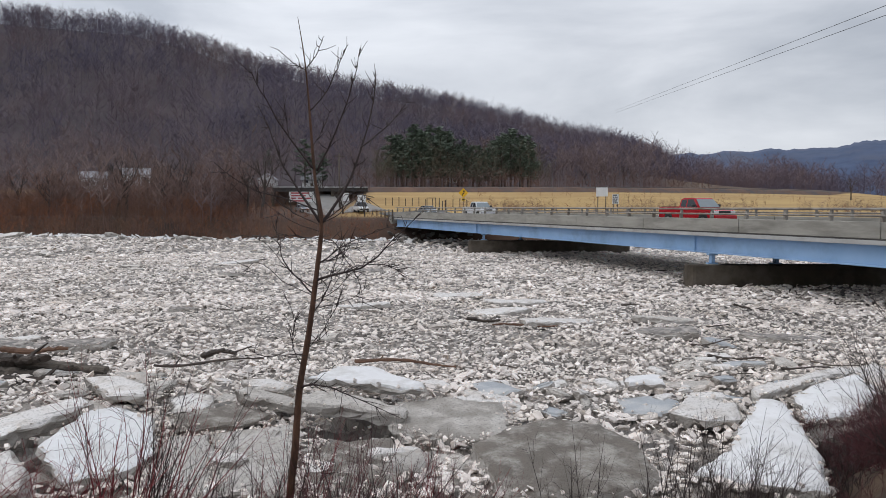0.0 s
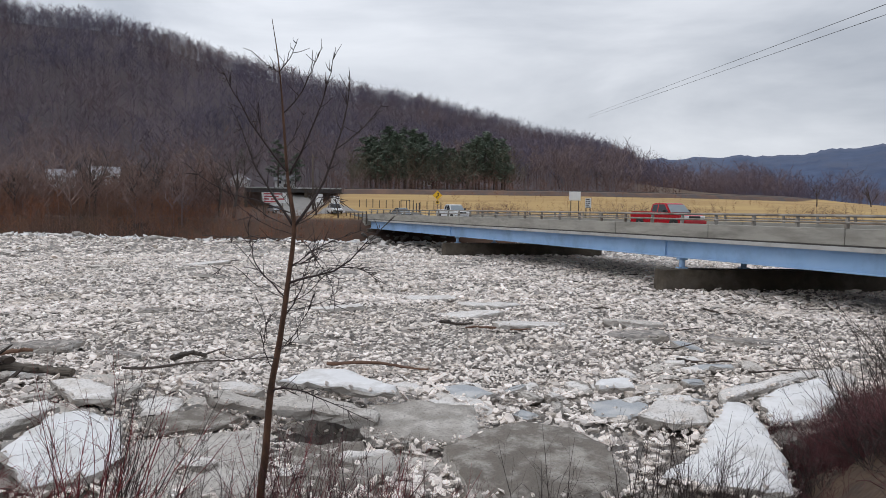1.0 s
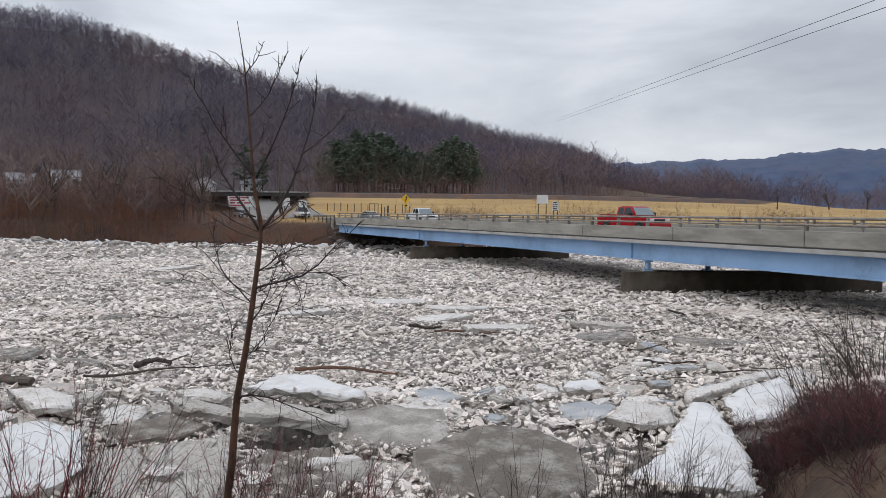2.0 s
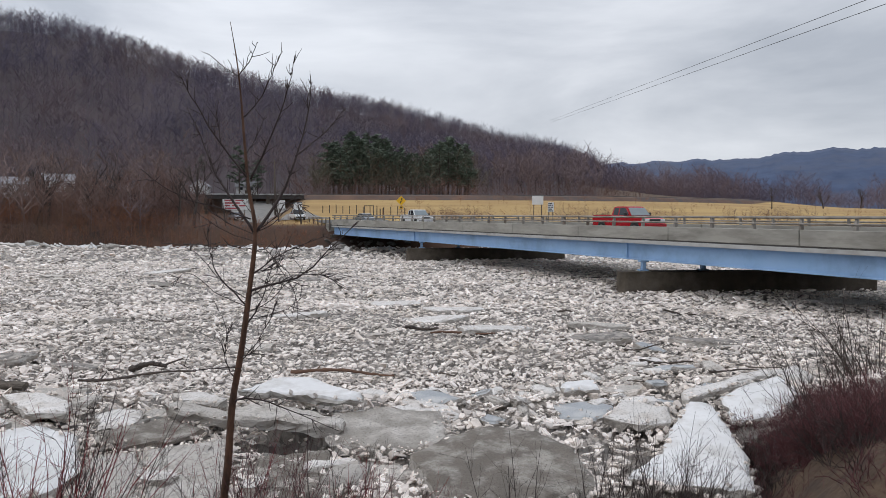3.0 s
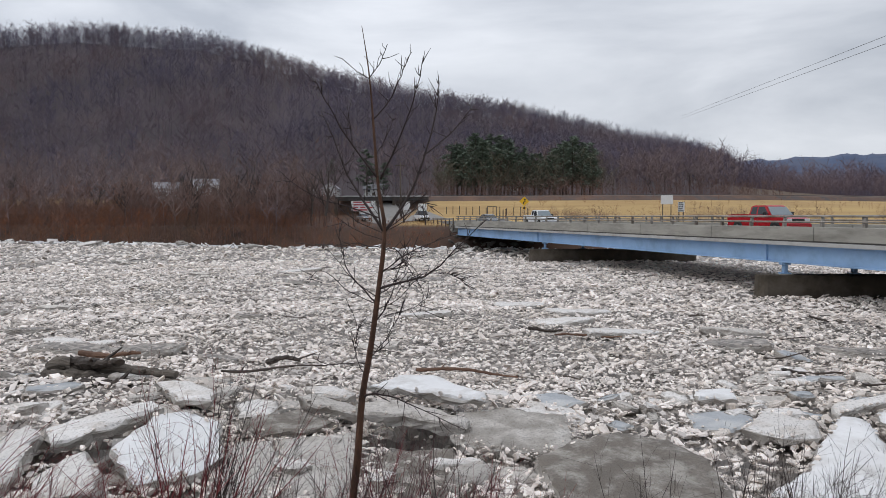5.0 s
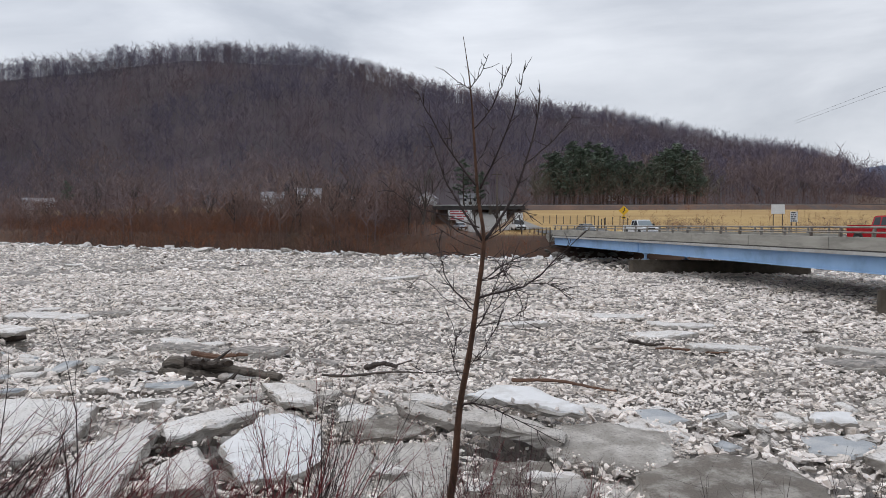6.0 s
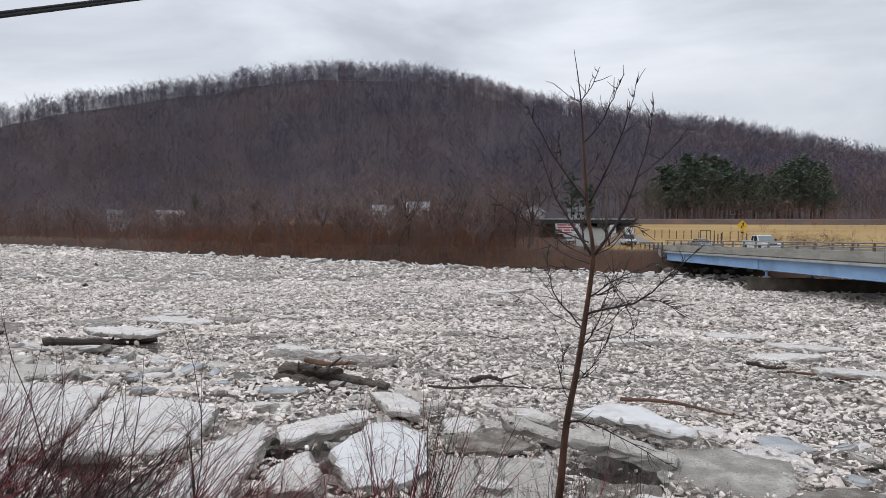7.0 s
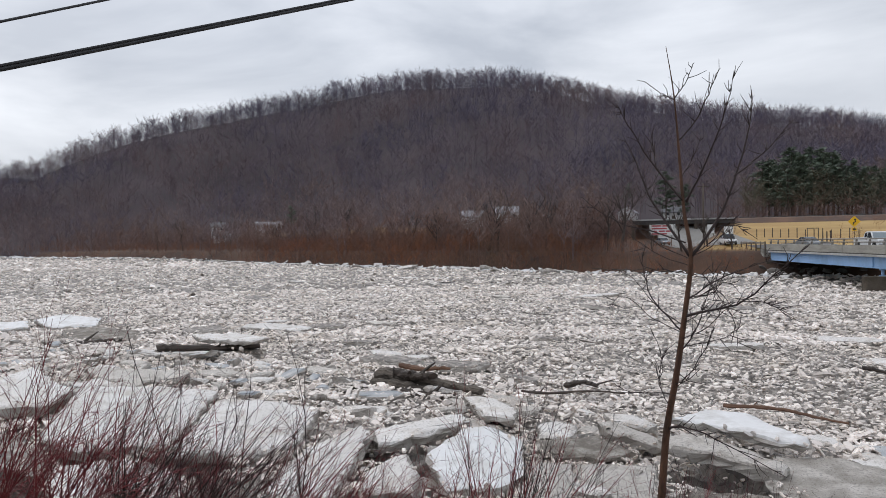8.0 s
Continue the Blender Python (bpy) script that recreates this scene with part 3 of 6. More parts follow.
def build_ice():
    az = np.radians(np.arange(-64, 41, 0.22))
    rad = np.geomspace(6.5, 420, 290)
    A, Rr = np.meshgrid(az, rad)
    X, Y = np.sin(A) * Rr, np.cos(A) * Rr
    rng = np.random.default_rng(11)
    rough = rng.normal(0, 1, X.shape)
    Z = ice_level(X, Y) - 0.09 + rough * np.clip(Rr * 0.0016, 0.015, 0.07)
    Z = np.where(Y > far_shore(X) + 3, -1.5, Z)
    Z = np.where(Y < near_shore(X) - 1.0, -0.5, Z)
    na, nr = len(az), len(rad)
    i, j = np.meshgrid(np.arange(na - 1), np.arange(nr - 1))
    i, j = i.ravel(), j.ravel()
    cy, cx = Y[j, i], X[j, i]
    keep = (cy < far_shore(cx) + 4) & (cy > near_shore(cx) - 2)
    i, j = i[keep], j[keep]
    g = Geo()
    g.add(np.stack([X, Y, Z], 2).reshape(-1, 3), np.stack([j * na + i, (j + 1) * na + i, (j + 1) * na + i + 1, j * na + i + 1], 1))
    ob = tagged(new("water_ice_cover", g.mesh("water_ice_cover", M_SLUSH)), "grey slush and packed ice filling the river", "river ice", kind="structure")

    def scatter(n, r0, r1, s0, s1, shapes, f, seed, az0=-62, az1=39, flat=1.0):
        rng = np.random.default_rng(seed)
        a = np.radians(rng.uniform(az0, az1, n))
        r = np.sqrt(rng.uniform(r0 * r0, r1 * r1, n))
        x, y = np.sin(a) * r, np.cos(a) * r
        ok = (y < far_shore(x) + 1.5) & (y > near_shore(x) + 0.2)
        ok &= ~in_pit(x, y)
        # clear of the bridge piers
        for py in (44.8, 77.5):
            px = 27.5 - (py - 14) * 0.3855
            ok &= ~((np.abs(y - py) < 1.0) & (x > px - 0.6) & (x < px + 18.4))
        x, y = x[ok], y[ok]
        size = s0 * (s1 / s0) ** np.clip(rng.beta(1.3, 2.6, len(x)) + 0.12 * bumps(x, y, 0.55, 2.0) + 0.08 * bumps(x, y, 0.13, 4.0), 0, 1)
        R = spin(rng, len(x), 0.28)
        which = rng.integers(0, len(shapes), len(x))
        z = ice_level(x, y) + size * rng.uniform(-0.10, 0.30, len(x)) * flat
        return x, y, z, size, R, which

    shapes1, f1 = plate_shapes(16, 3, 4, False)
    shapes2, f2 = plate_shapes(16, 5, 5)
    for name, lab, args, shp, f in (
            ("ice_rubble", "tightly packed broken ice, dirty white, drifting past the shore shelf", (10500, 8.5, 22, 0.04, 0.18), shapes2, f2),
            ("ice_rubble", "broken ice packed beyond the shore shelf", (30000, 18, 41, 0.05, 0.25), shapes1, f1),
            ("ice_rubble", "packed broken ice in the middle of the river", (46000, 37, 78, 0.085, 0.34), shapes1, f1),
            ("ice_rubble", "broken ice packed along the far shore", (38000, 72, 215, 0.18, 0.60), shapes1, f1),
            ("ice_rubble", "broken ice far up the river", (7000, 170, 400, 0.45, 1.3, -62, -34), shapes1, f1)):
        g = Geo()
        squat = np.array([1.3, 1.0, 0.58])
        x, y, z, size, R, which = scatter(*args[:5], shp, f, int(args[0]), *args[5:])
        for k in range(len(shp)):
            m = which == k
            v = np.einsum("nij,pj->npi", R[m], shp[k] * squat) * size[m][:, None, None] + np.stack([x[m], y[m], z[m]], 1)[:, None]
            cnt = int(m.sum())
            faces = f[None] + (np.arange(cnt) * len(shp[k]))[:, None, None]
            g.add(v.reshape(-1, 3), faces.reshape(-1, 3))
        tagged(new(name, g.mesh(name, M_FLOE)), lab, "ice rubble", kind="stuff")

    # pale plates shoved up along the foot of the far bank
    g = Geo()
    rng = np.random.default_rng(77)
    n = 420
    x = np.concatenate([rng.uniform(-330, -90, n // 2), rng.uniform(-90, 4, n - n // 2)])
    y = far_shore(x) - rng.uniform(-0.8, 2.6, n)
    size = rng.uniform(0.35, 1.0, n) * np.interp(-x, [0, 90, 300], [0.8, 1.0, 1.7])
    R = spin(rng, n, 0.30)
    which = rng.integers(0, len(shapes1), n)
    for k in range(n):
        v = (R[k] @ (shapes1[which[k]] * [1.5, 1.0, 0.5]).T).T * size[k] + [x[k], y[k], float(ice_level(x[k], y[k])) + 0.12]
        g.add(v, f1)
    tagged(new("ice_rubble", g.mesh("ice_rubble", M_CLEAN)), "pale ice plates shoved up along the far bank", "ice rubble", kind="stuff")

    # the loose chunks of the near shelf, each a piece of its own on the ice cover
    fine = []
    for k, v in enumerate(shapes2):
        g = Geo()
        g.add(v, f2)
        fine.append(g.mesh("ice_chunk", M_CHUNK))
    rng = np.random.default_rng(21)
    made = 0
    while made < 290:
        x = rng.uniform(-17, 10)
        y = near_shore(x) + 0.5 + rng.uniform(0, 1) ** 1.2 * 9.5
        s = 0.08 * (0.34 / 0.08) ** rng.beta(1.2, 2.2)
        if in_pit(x, y):
            continue
        o = child("ice_chunk", fine[rng.integers(0, len(fine))], ob)
        o.matrix_local = pose(x, y, float(ice_level(x, y)) + s * 0.12, rng.normal(0, 16), rng.normal(0, 16), rng.uniform(0, 360)) @ Matrix.Scale(s, 4)
        made += 1
    # small crumbs between the slabs
    g = Geo()
    rng = np.random.default_rng(31)
    n = 9000
    x = rng.uniform(-36, 14, n)
    y = near_shore(x) + 0.2 + rng.uniform(0, 1, n) * 15
    ok = ~in_pit(x, y)
    x, y, n = x[ok], y[ok], int(ok.sum())
    s = 0.035 * (0.22 / 0.035) ** rng.beta(1.1, 2.4, n)
    z = ice_level(x, y) + s * 0.2
    # a crumbled rim round the muddy slabs
    for cx, cy, w, l, top in ((1.85, 10.55, 2.6, 3.0, 1.08), (0.2, 12.3, 2.1, 2.1, 1.14), (-1.35, 10.3, 1.9, 2.0, 1.0), (-3.3, 10.4, 2.8, 2.6, 1.08), (-4.1, 12.6, 2.0, 1.5, 1.06)):
        a = rng.uniform(0, 2 * math.pi, 170)
        k = 1 / np.maximum(np.abs(np.cos(a)), np.abs(np.sin(a))) ** 0.7 * rng.uniform(0.86, 1.08, 170)
        x = np.concatenate([x, cx + np.cos(a) * k * w / 2])
        y = np.concatenate([y, cy + np.sin(a) * k * l / 2])
        z = np.concatenate([z, np.full(170, top) + rng.uniform(-0.08, 0.06, 170)])
        s = np.concatenate([s, 0.02 * 5 ** rng.beta(1.2, 2.0, 170)])
    n = len(x)
    R = spin(rng, n, 0.5)
    shp, f = plate_shapes(8, 9, 5, False)
    which = rng.integers(0, 8, n)
    for k in range(8):
        m = which == k
        v = np.einsum("nij,pj->npi", R[m], shp[k]) * s[m][:, None, None] + np.stack([x[m], y[m], z[m]], 1)[:, None]
        g.add(v.reshape(-1, 3), (f[None] + (np.arange(int(m.sum())) * len(shp[k]))[:, None, None]).reshape(-1, 3))
    tagged(new("ice_crumbs", g.mesh("ice_crumbs", M_FLOE)), "small ice crumbs scattered over the shore shelf", "ice rubble", kind="stuff")


build_ice()


RIMS = []   # the rims of the larger slabs, for the crumbs that lie along them


def floe(cx, cy, z, w, l, thick, yaw=0.0, pitch=0.0, roll=0.0, material=None, label="", corners=7, seed=1, taper=1.0, name="ice_slab", dome=0.0, rag=1.0, outline=None):
    """An ice slab: a broken outline w by l, chipped edges, uneven top. taper narrows its far end; dome swells the top."""
    rng = np.random.default_rng(seed)
    ang = np.sort(np.arange(corners) * 2 * math.pi / corners + rng.uniform(-0.32, 0.32, corners) + rng.uniform(0, 6.28))
    ca, sa = np.cos(ang), np.sin(ang)
    k = 1 / np.maximum(np.abs(ca), np.abs(sa)) ** 0.75
    cor = np.stack([ca * k * w / 2, sa * k * l / 2], 1) * rng.uniform(0.86, 1.05, corners)[:, None]
    if outline:
        cor = np.array(outline) * [w, l]
    out = []
    for a, b in zip(cor, np.roll(cor, -1, 0)):
        steps = max(2, int(np.linalg.norm(b - a) / 0.16))
        for t in np.arange(steps) / steps:
            out.append(a + (b - a) * t + rng.normal(0, 0.022 * rag, 2) * min(1.0, 6 * t))
    out = np.array(out)
    out[:, 0] *= 1 + (taper - 1) * np.clip(out[:, 1] / l + 0.5, 0, 1)
    n = len(out)
    rings = []
    for sc, off, zz, jit in ((0.90, 0.0, -thick, 0.03), (1.0, 0.0, -thick * 0.72, 0.04), (1.0, 0.02, -thick * 0.3, 0.04), (1.0, -0.01, -0.035, 0.018), (1.0, -0.06, -0.004, 0.010), (0.78, 0.0, 0.006, 0.003), (0.42, 0.0, 0.009, 0.002)):
        r = out * sc
        if off:
            r = r * (1 + off / np.maximum(np.linalg.norm(r, axis=1), 0.2))[:, None]
        hump = dome * (1 - np.clip((r[:, 0] * 2 / w) ** 2 * 0.6 + (r[:, 1] * 2 / l) ** 2 * 0.6, 0, 1)) * (zz > -0.04)
        rings.append(np.column_stack([r + rng.normal(0, jit * 0.5, r.shape), np.full(n, zz) + rng.normal(0, jit, n) + hump + 0.03 * bumps(r[:, 0] + cx, r[:, 1] + cy, 2.3) * (zz > -0.04)]))
    rings.append(np.array([[0, 0, 0.01 + dome]]))
    g = Geo()
    i = np.arange(n)
    j = (i + 1) % n
    quads = [np.stack([r * n + i, r * n + j, (r + 1) * n + j, (r + 1) * n + i], 1) for r in range(6)]
    g.add(np.concatenate(rings), np.concatenate(quads))
    g.f.append(np.stack([6 * n + i, 6 * n + j, np.full(n, 7 * n)], 1))
    g.f.append(i[::-1][None])
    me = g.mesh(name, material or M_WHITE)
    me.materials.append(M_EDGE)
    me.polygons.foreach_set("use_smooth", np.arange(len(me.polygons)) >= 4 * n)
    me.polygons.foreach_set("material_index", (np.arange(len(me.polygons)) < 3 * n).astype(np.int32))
    ob = new(name, me)
    ob.matrix_world = pose(cx, cy, z, pitch, roll, yaw)
    if outline or w > 1.5:
        turn = np.array(ob.matrix_world)
        RIMS.append((np.column_stack([out, np.zeros(n)]) @ turn[:3, :3].T + turn[:3, 3], thick))
    return tagged(ob, label or "broken slab of pale river ice on the shore shelf", "ice slab", "ice slabs on the shore")


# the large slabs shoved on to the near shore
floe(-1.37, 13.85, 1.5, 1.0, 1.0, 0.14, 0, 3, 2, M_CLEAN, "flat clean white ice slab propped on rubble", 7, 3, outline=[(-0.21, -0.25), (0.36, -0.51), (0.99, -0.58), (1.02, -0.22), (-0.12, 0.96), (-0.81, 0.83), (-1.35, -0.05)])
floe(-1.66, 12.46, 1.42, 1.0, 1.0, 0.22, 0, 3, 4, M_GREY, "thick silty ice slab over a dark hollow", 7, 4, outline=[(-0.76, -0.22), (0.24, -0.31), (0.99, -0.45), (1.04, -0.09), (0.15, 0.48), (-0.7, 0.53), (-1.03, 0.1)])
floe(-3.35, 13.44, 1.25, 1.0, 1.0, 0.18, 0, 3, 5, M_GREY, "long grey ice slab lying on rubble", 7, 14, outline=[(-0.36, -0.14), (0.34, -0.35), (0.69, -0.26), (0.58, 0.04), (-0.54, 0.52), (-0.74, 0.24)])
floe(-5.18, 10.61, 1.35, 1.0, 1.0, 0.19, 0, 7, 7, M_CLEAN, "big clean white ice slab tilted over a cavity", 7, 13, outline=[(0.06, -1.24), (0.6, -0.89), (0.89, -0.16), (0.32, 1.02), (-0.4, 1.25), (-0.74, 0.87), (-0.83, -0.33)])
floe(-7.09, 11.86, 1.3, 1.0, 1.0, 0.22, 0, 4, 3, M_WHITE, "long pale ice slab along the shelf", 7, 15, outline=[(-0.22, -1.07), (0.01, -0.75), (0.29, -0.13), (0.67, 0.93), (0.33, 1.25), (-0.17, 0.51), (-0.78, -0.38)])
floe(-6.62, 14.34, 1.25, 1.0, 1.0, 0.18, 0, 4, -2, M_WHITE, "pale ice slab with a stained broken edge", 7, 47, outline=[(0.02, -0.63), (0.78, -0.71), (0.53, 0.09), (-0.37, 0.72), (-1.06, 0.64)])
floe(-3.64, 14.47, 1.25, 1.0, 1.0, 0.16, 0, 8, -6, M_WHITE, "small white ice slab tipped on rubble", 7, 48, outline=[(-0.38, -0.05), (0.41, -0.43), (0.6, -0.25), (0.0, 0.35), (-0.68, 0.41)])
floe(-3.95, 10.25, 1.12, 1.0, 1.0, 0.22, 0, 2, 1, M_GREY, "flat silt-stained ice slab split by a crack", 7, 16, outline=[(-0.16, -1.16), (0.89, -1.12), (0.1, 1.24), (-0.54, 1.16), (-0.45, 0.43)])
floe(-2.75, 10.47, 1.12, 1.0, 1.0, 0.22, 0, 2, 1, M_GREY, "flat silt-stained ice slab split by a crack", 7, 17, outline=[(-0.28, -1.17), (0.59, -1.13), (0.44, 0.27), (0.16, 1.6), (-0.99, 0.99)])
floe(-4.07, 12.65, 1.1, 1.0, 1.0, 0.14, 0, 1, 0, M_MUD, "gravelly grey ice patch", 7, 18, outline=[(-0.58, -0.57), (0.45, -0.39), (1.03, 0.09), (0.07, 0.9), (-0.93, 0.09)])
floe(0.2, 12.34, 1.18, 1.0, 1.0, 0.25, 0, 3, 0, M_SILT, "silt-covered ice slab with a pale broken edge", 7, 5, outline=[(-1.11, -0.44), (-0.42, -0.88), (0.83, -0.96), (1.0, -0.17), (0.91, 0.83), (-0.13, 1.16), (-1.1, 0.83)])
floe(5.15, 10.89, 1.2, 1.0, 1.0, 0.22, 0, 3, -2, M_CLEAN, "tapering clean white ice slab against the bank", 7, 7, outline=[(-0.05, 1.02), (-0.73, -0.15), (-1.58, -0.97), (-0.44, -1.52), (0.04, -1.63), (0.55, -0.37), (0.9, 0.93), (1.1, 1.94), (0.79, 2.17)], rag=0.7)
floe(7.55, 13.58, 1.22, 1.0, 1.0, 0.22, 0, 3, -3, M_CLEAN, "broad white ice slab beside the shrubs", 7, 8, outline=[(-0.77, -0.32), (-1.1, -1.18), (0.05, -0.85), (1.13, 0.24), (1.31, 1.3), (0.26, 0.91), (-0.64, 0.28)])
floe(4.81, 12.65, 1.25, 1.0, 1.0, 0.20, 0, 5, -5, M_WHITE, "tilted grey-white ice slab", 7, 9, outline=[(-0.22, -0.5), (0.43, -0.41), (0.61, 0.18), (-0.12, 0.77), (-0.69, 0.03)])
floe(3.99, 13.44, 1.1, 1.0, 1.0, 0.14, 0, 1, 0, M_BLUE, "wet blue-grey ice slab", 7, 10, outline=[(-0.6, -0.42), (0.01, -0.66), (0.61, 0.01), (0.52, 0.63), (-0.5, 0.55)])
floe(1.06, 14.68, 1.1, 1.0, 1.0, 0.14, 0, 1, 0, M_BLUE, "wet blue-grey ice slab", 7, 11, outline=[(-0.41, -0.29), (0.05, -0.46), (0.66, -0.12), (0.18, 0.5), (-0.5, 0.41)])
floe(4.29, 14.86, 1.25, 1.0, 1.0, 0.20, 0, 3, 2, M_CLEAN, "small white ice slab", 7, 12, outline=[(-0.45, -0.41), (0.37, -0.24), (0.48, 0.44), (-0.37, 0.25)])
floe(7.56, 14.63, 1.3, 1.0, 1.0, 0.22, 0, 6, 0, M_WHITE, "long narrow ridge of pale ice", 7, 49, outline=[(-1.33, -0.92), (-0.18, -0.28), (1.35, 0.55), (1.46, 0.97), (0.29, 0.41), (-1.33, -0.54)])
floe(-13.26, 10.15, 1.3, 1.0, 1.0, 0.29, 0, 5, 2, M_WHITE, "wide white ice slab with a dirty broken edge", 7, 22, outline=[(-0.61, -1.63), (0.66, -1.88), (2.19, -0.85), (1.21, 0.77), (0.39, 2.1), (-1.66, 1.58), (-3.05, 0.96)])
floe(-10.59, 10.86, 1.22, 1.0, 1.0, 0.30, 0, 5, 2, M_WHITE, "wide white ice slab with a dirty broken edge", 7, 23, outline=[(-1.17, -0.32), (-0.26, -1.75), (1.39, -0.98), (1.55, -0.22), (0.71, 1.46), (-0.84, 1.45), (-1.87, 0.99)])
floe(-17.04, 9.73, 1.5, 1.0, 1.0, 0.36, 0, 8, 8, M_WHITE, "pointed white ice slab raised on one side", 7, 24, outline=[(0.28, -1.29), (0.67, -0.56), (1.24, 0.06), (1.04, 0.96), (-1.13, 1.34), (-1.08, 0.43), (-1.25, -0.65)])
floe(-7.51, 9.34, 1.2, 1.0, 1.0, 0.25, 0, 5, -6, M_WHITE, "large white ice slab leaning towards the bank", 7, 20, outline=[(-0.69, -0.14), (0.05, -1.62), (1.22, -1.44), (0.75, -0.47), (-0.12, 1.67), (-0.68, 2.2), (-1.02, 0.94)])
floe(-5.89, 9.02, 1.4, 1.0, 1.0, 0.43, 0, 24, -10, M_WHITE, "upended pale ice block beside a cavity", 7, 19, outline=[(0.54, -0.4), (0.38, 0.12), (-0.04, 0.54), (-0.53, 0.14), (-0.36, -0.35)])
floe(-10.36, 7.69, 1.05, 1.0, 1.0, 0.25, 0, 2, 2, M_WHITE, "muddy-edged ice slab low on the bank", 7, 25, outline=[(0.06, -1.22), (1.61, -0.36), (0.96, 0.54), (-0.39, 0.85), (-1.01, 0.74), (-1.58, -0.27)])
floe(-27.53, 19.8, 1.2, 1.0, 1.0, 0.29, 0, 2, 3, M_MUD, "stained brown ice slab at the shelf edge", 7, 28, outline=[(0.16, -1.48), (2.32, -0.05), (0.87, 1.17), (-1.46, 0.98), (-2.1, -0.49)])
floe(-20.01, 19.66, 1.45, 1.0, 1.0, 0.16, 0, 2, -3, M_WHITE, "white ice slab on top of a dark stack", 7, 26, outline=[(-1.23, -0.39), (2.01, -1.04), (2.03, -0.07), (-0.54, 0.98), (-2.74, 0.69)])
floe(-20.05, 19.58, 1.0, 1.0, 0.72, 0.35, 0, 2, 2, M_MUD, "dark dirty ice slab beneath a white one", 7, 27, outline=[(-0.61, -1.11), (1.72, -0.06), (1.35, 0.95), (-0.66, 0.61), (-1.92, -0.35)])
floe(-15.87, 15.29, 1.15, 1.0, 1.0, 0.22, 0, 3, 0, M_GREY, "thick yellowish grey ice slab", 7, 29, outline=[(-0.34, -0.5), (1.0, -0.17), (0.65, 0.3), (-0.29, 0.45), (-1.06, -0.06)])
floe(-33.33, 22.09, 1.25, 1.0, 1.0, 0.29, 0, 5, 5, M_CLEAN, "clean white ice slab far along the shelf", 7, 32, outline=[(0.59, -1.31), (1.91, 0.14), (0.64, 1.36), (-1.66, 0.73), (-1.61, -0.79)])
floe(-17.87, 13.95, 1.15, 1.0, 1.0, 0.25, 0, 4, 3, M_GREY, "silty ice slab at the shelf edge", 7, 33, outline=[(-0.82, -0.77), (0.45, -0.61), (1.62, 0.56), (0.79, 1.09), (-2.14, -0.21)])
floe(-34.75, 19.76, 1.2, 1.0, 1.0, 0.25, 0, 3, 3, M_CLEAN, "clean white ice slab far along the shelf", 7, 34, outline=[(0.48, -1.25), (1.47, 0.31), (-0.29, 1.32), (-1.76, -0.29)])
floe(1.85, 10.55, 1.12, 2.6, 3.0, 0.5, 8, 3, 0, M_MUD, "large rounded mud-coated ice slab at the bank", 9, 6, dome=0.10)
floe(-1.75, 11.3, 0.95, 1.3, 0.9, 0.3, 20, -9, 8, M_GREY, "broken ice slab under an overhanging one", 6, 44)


CLEAR = ((5.2, 11.2, 1.7), (5.9, 12.6, 1.2), (4.6, 9.6, 1.4), (-1.4, 13.8, 1.4), (-5.2, 10.6, 1.5), (1.85, 10.55, 1.7), (0.2, 12.3, 1.4), (7.6, 13.6, 1.5), (-1.6, 12.4, 1.2), (-13.2, 10.2, 2.6), (-10.6, 10.9, 2.2), (-17.0, 9.8, 1.8), (-7.5, 9.5, 1.6), (-6.0, 9.2, 1.0), (-7.0, 11.9, 1.2))


def on_big_slab(x, y):
    return any((x - a) ** 2 + (y - b) ** 2 < r * r for a, b, r in CLEAR)


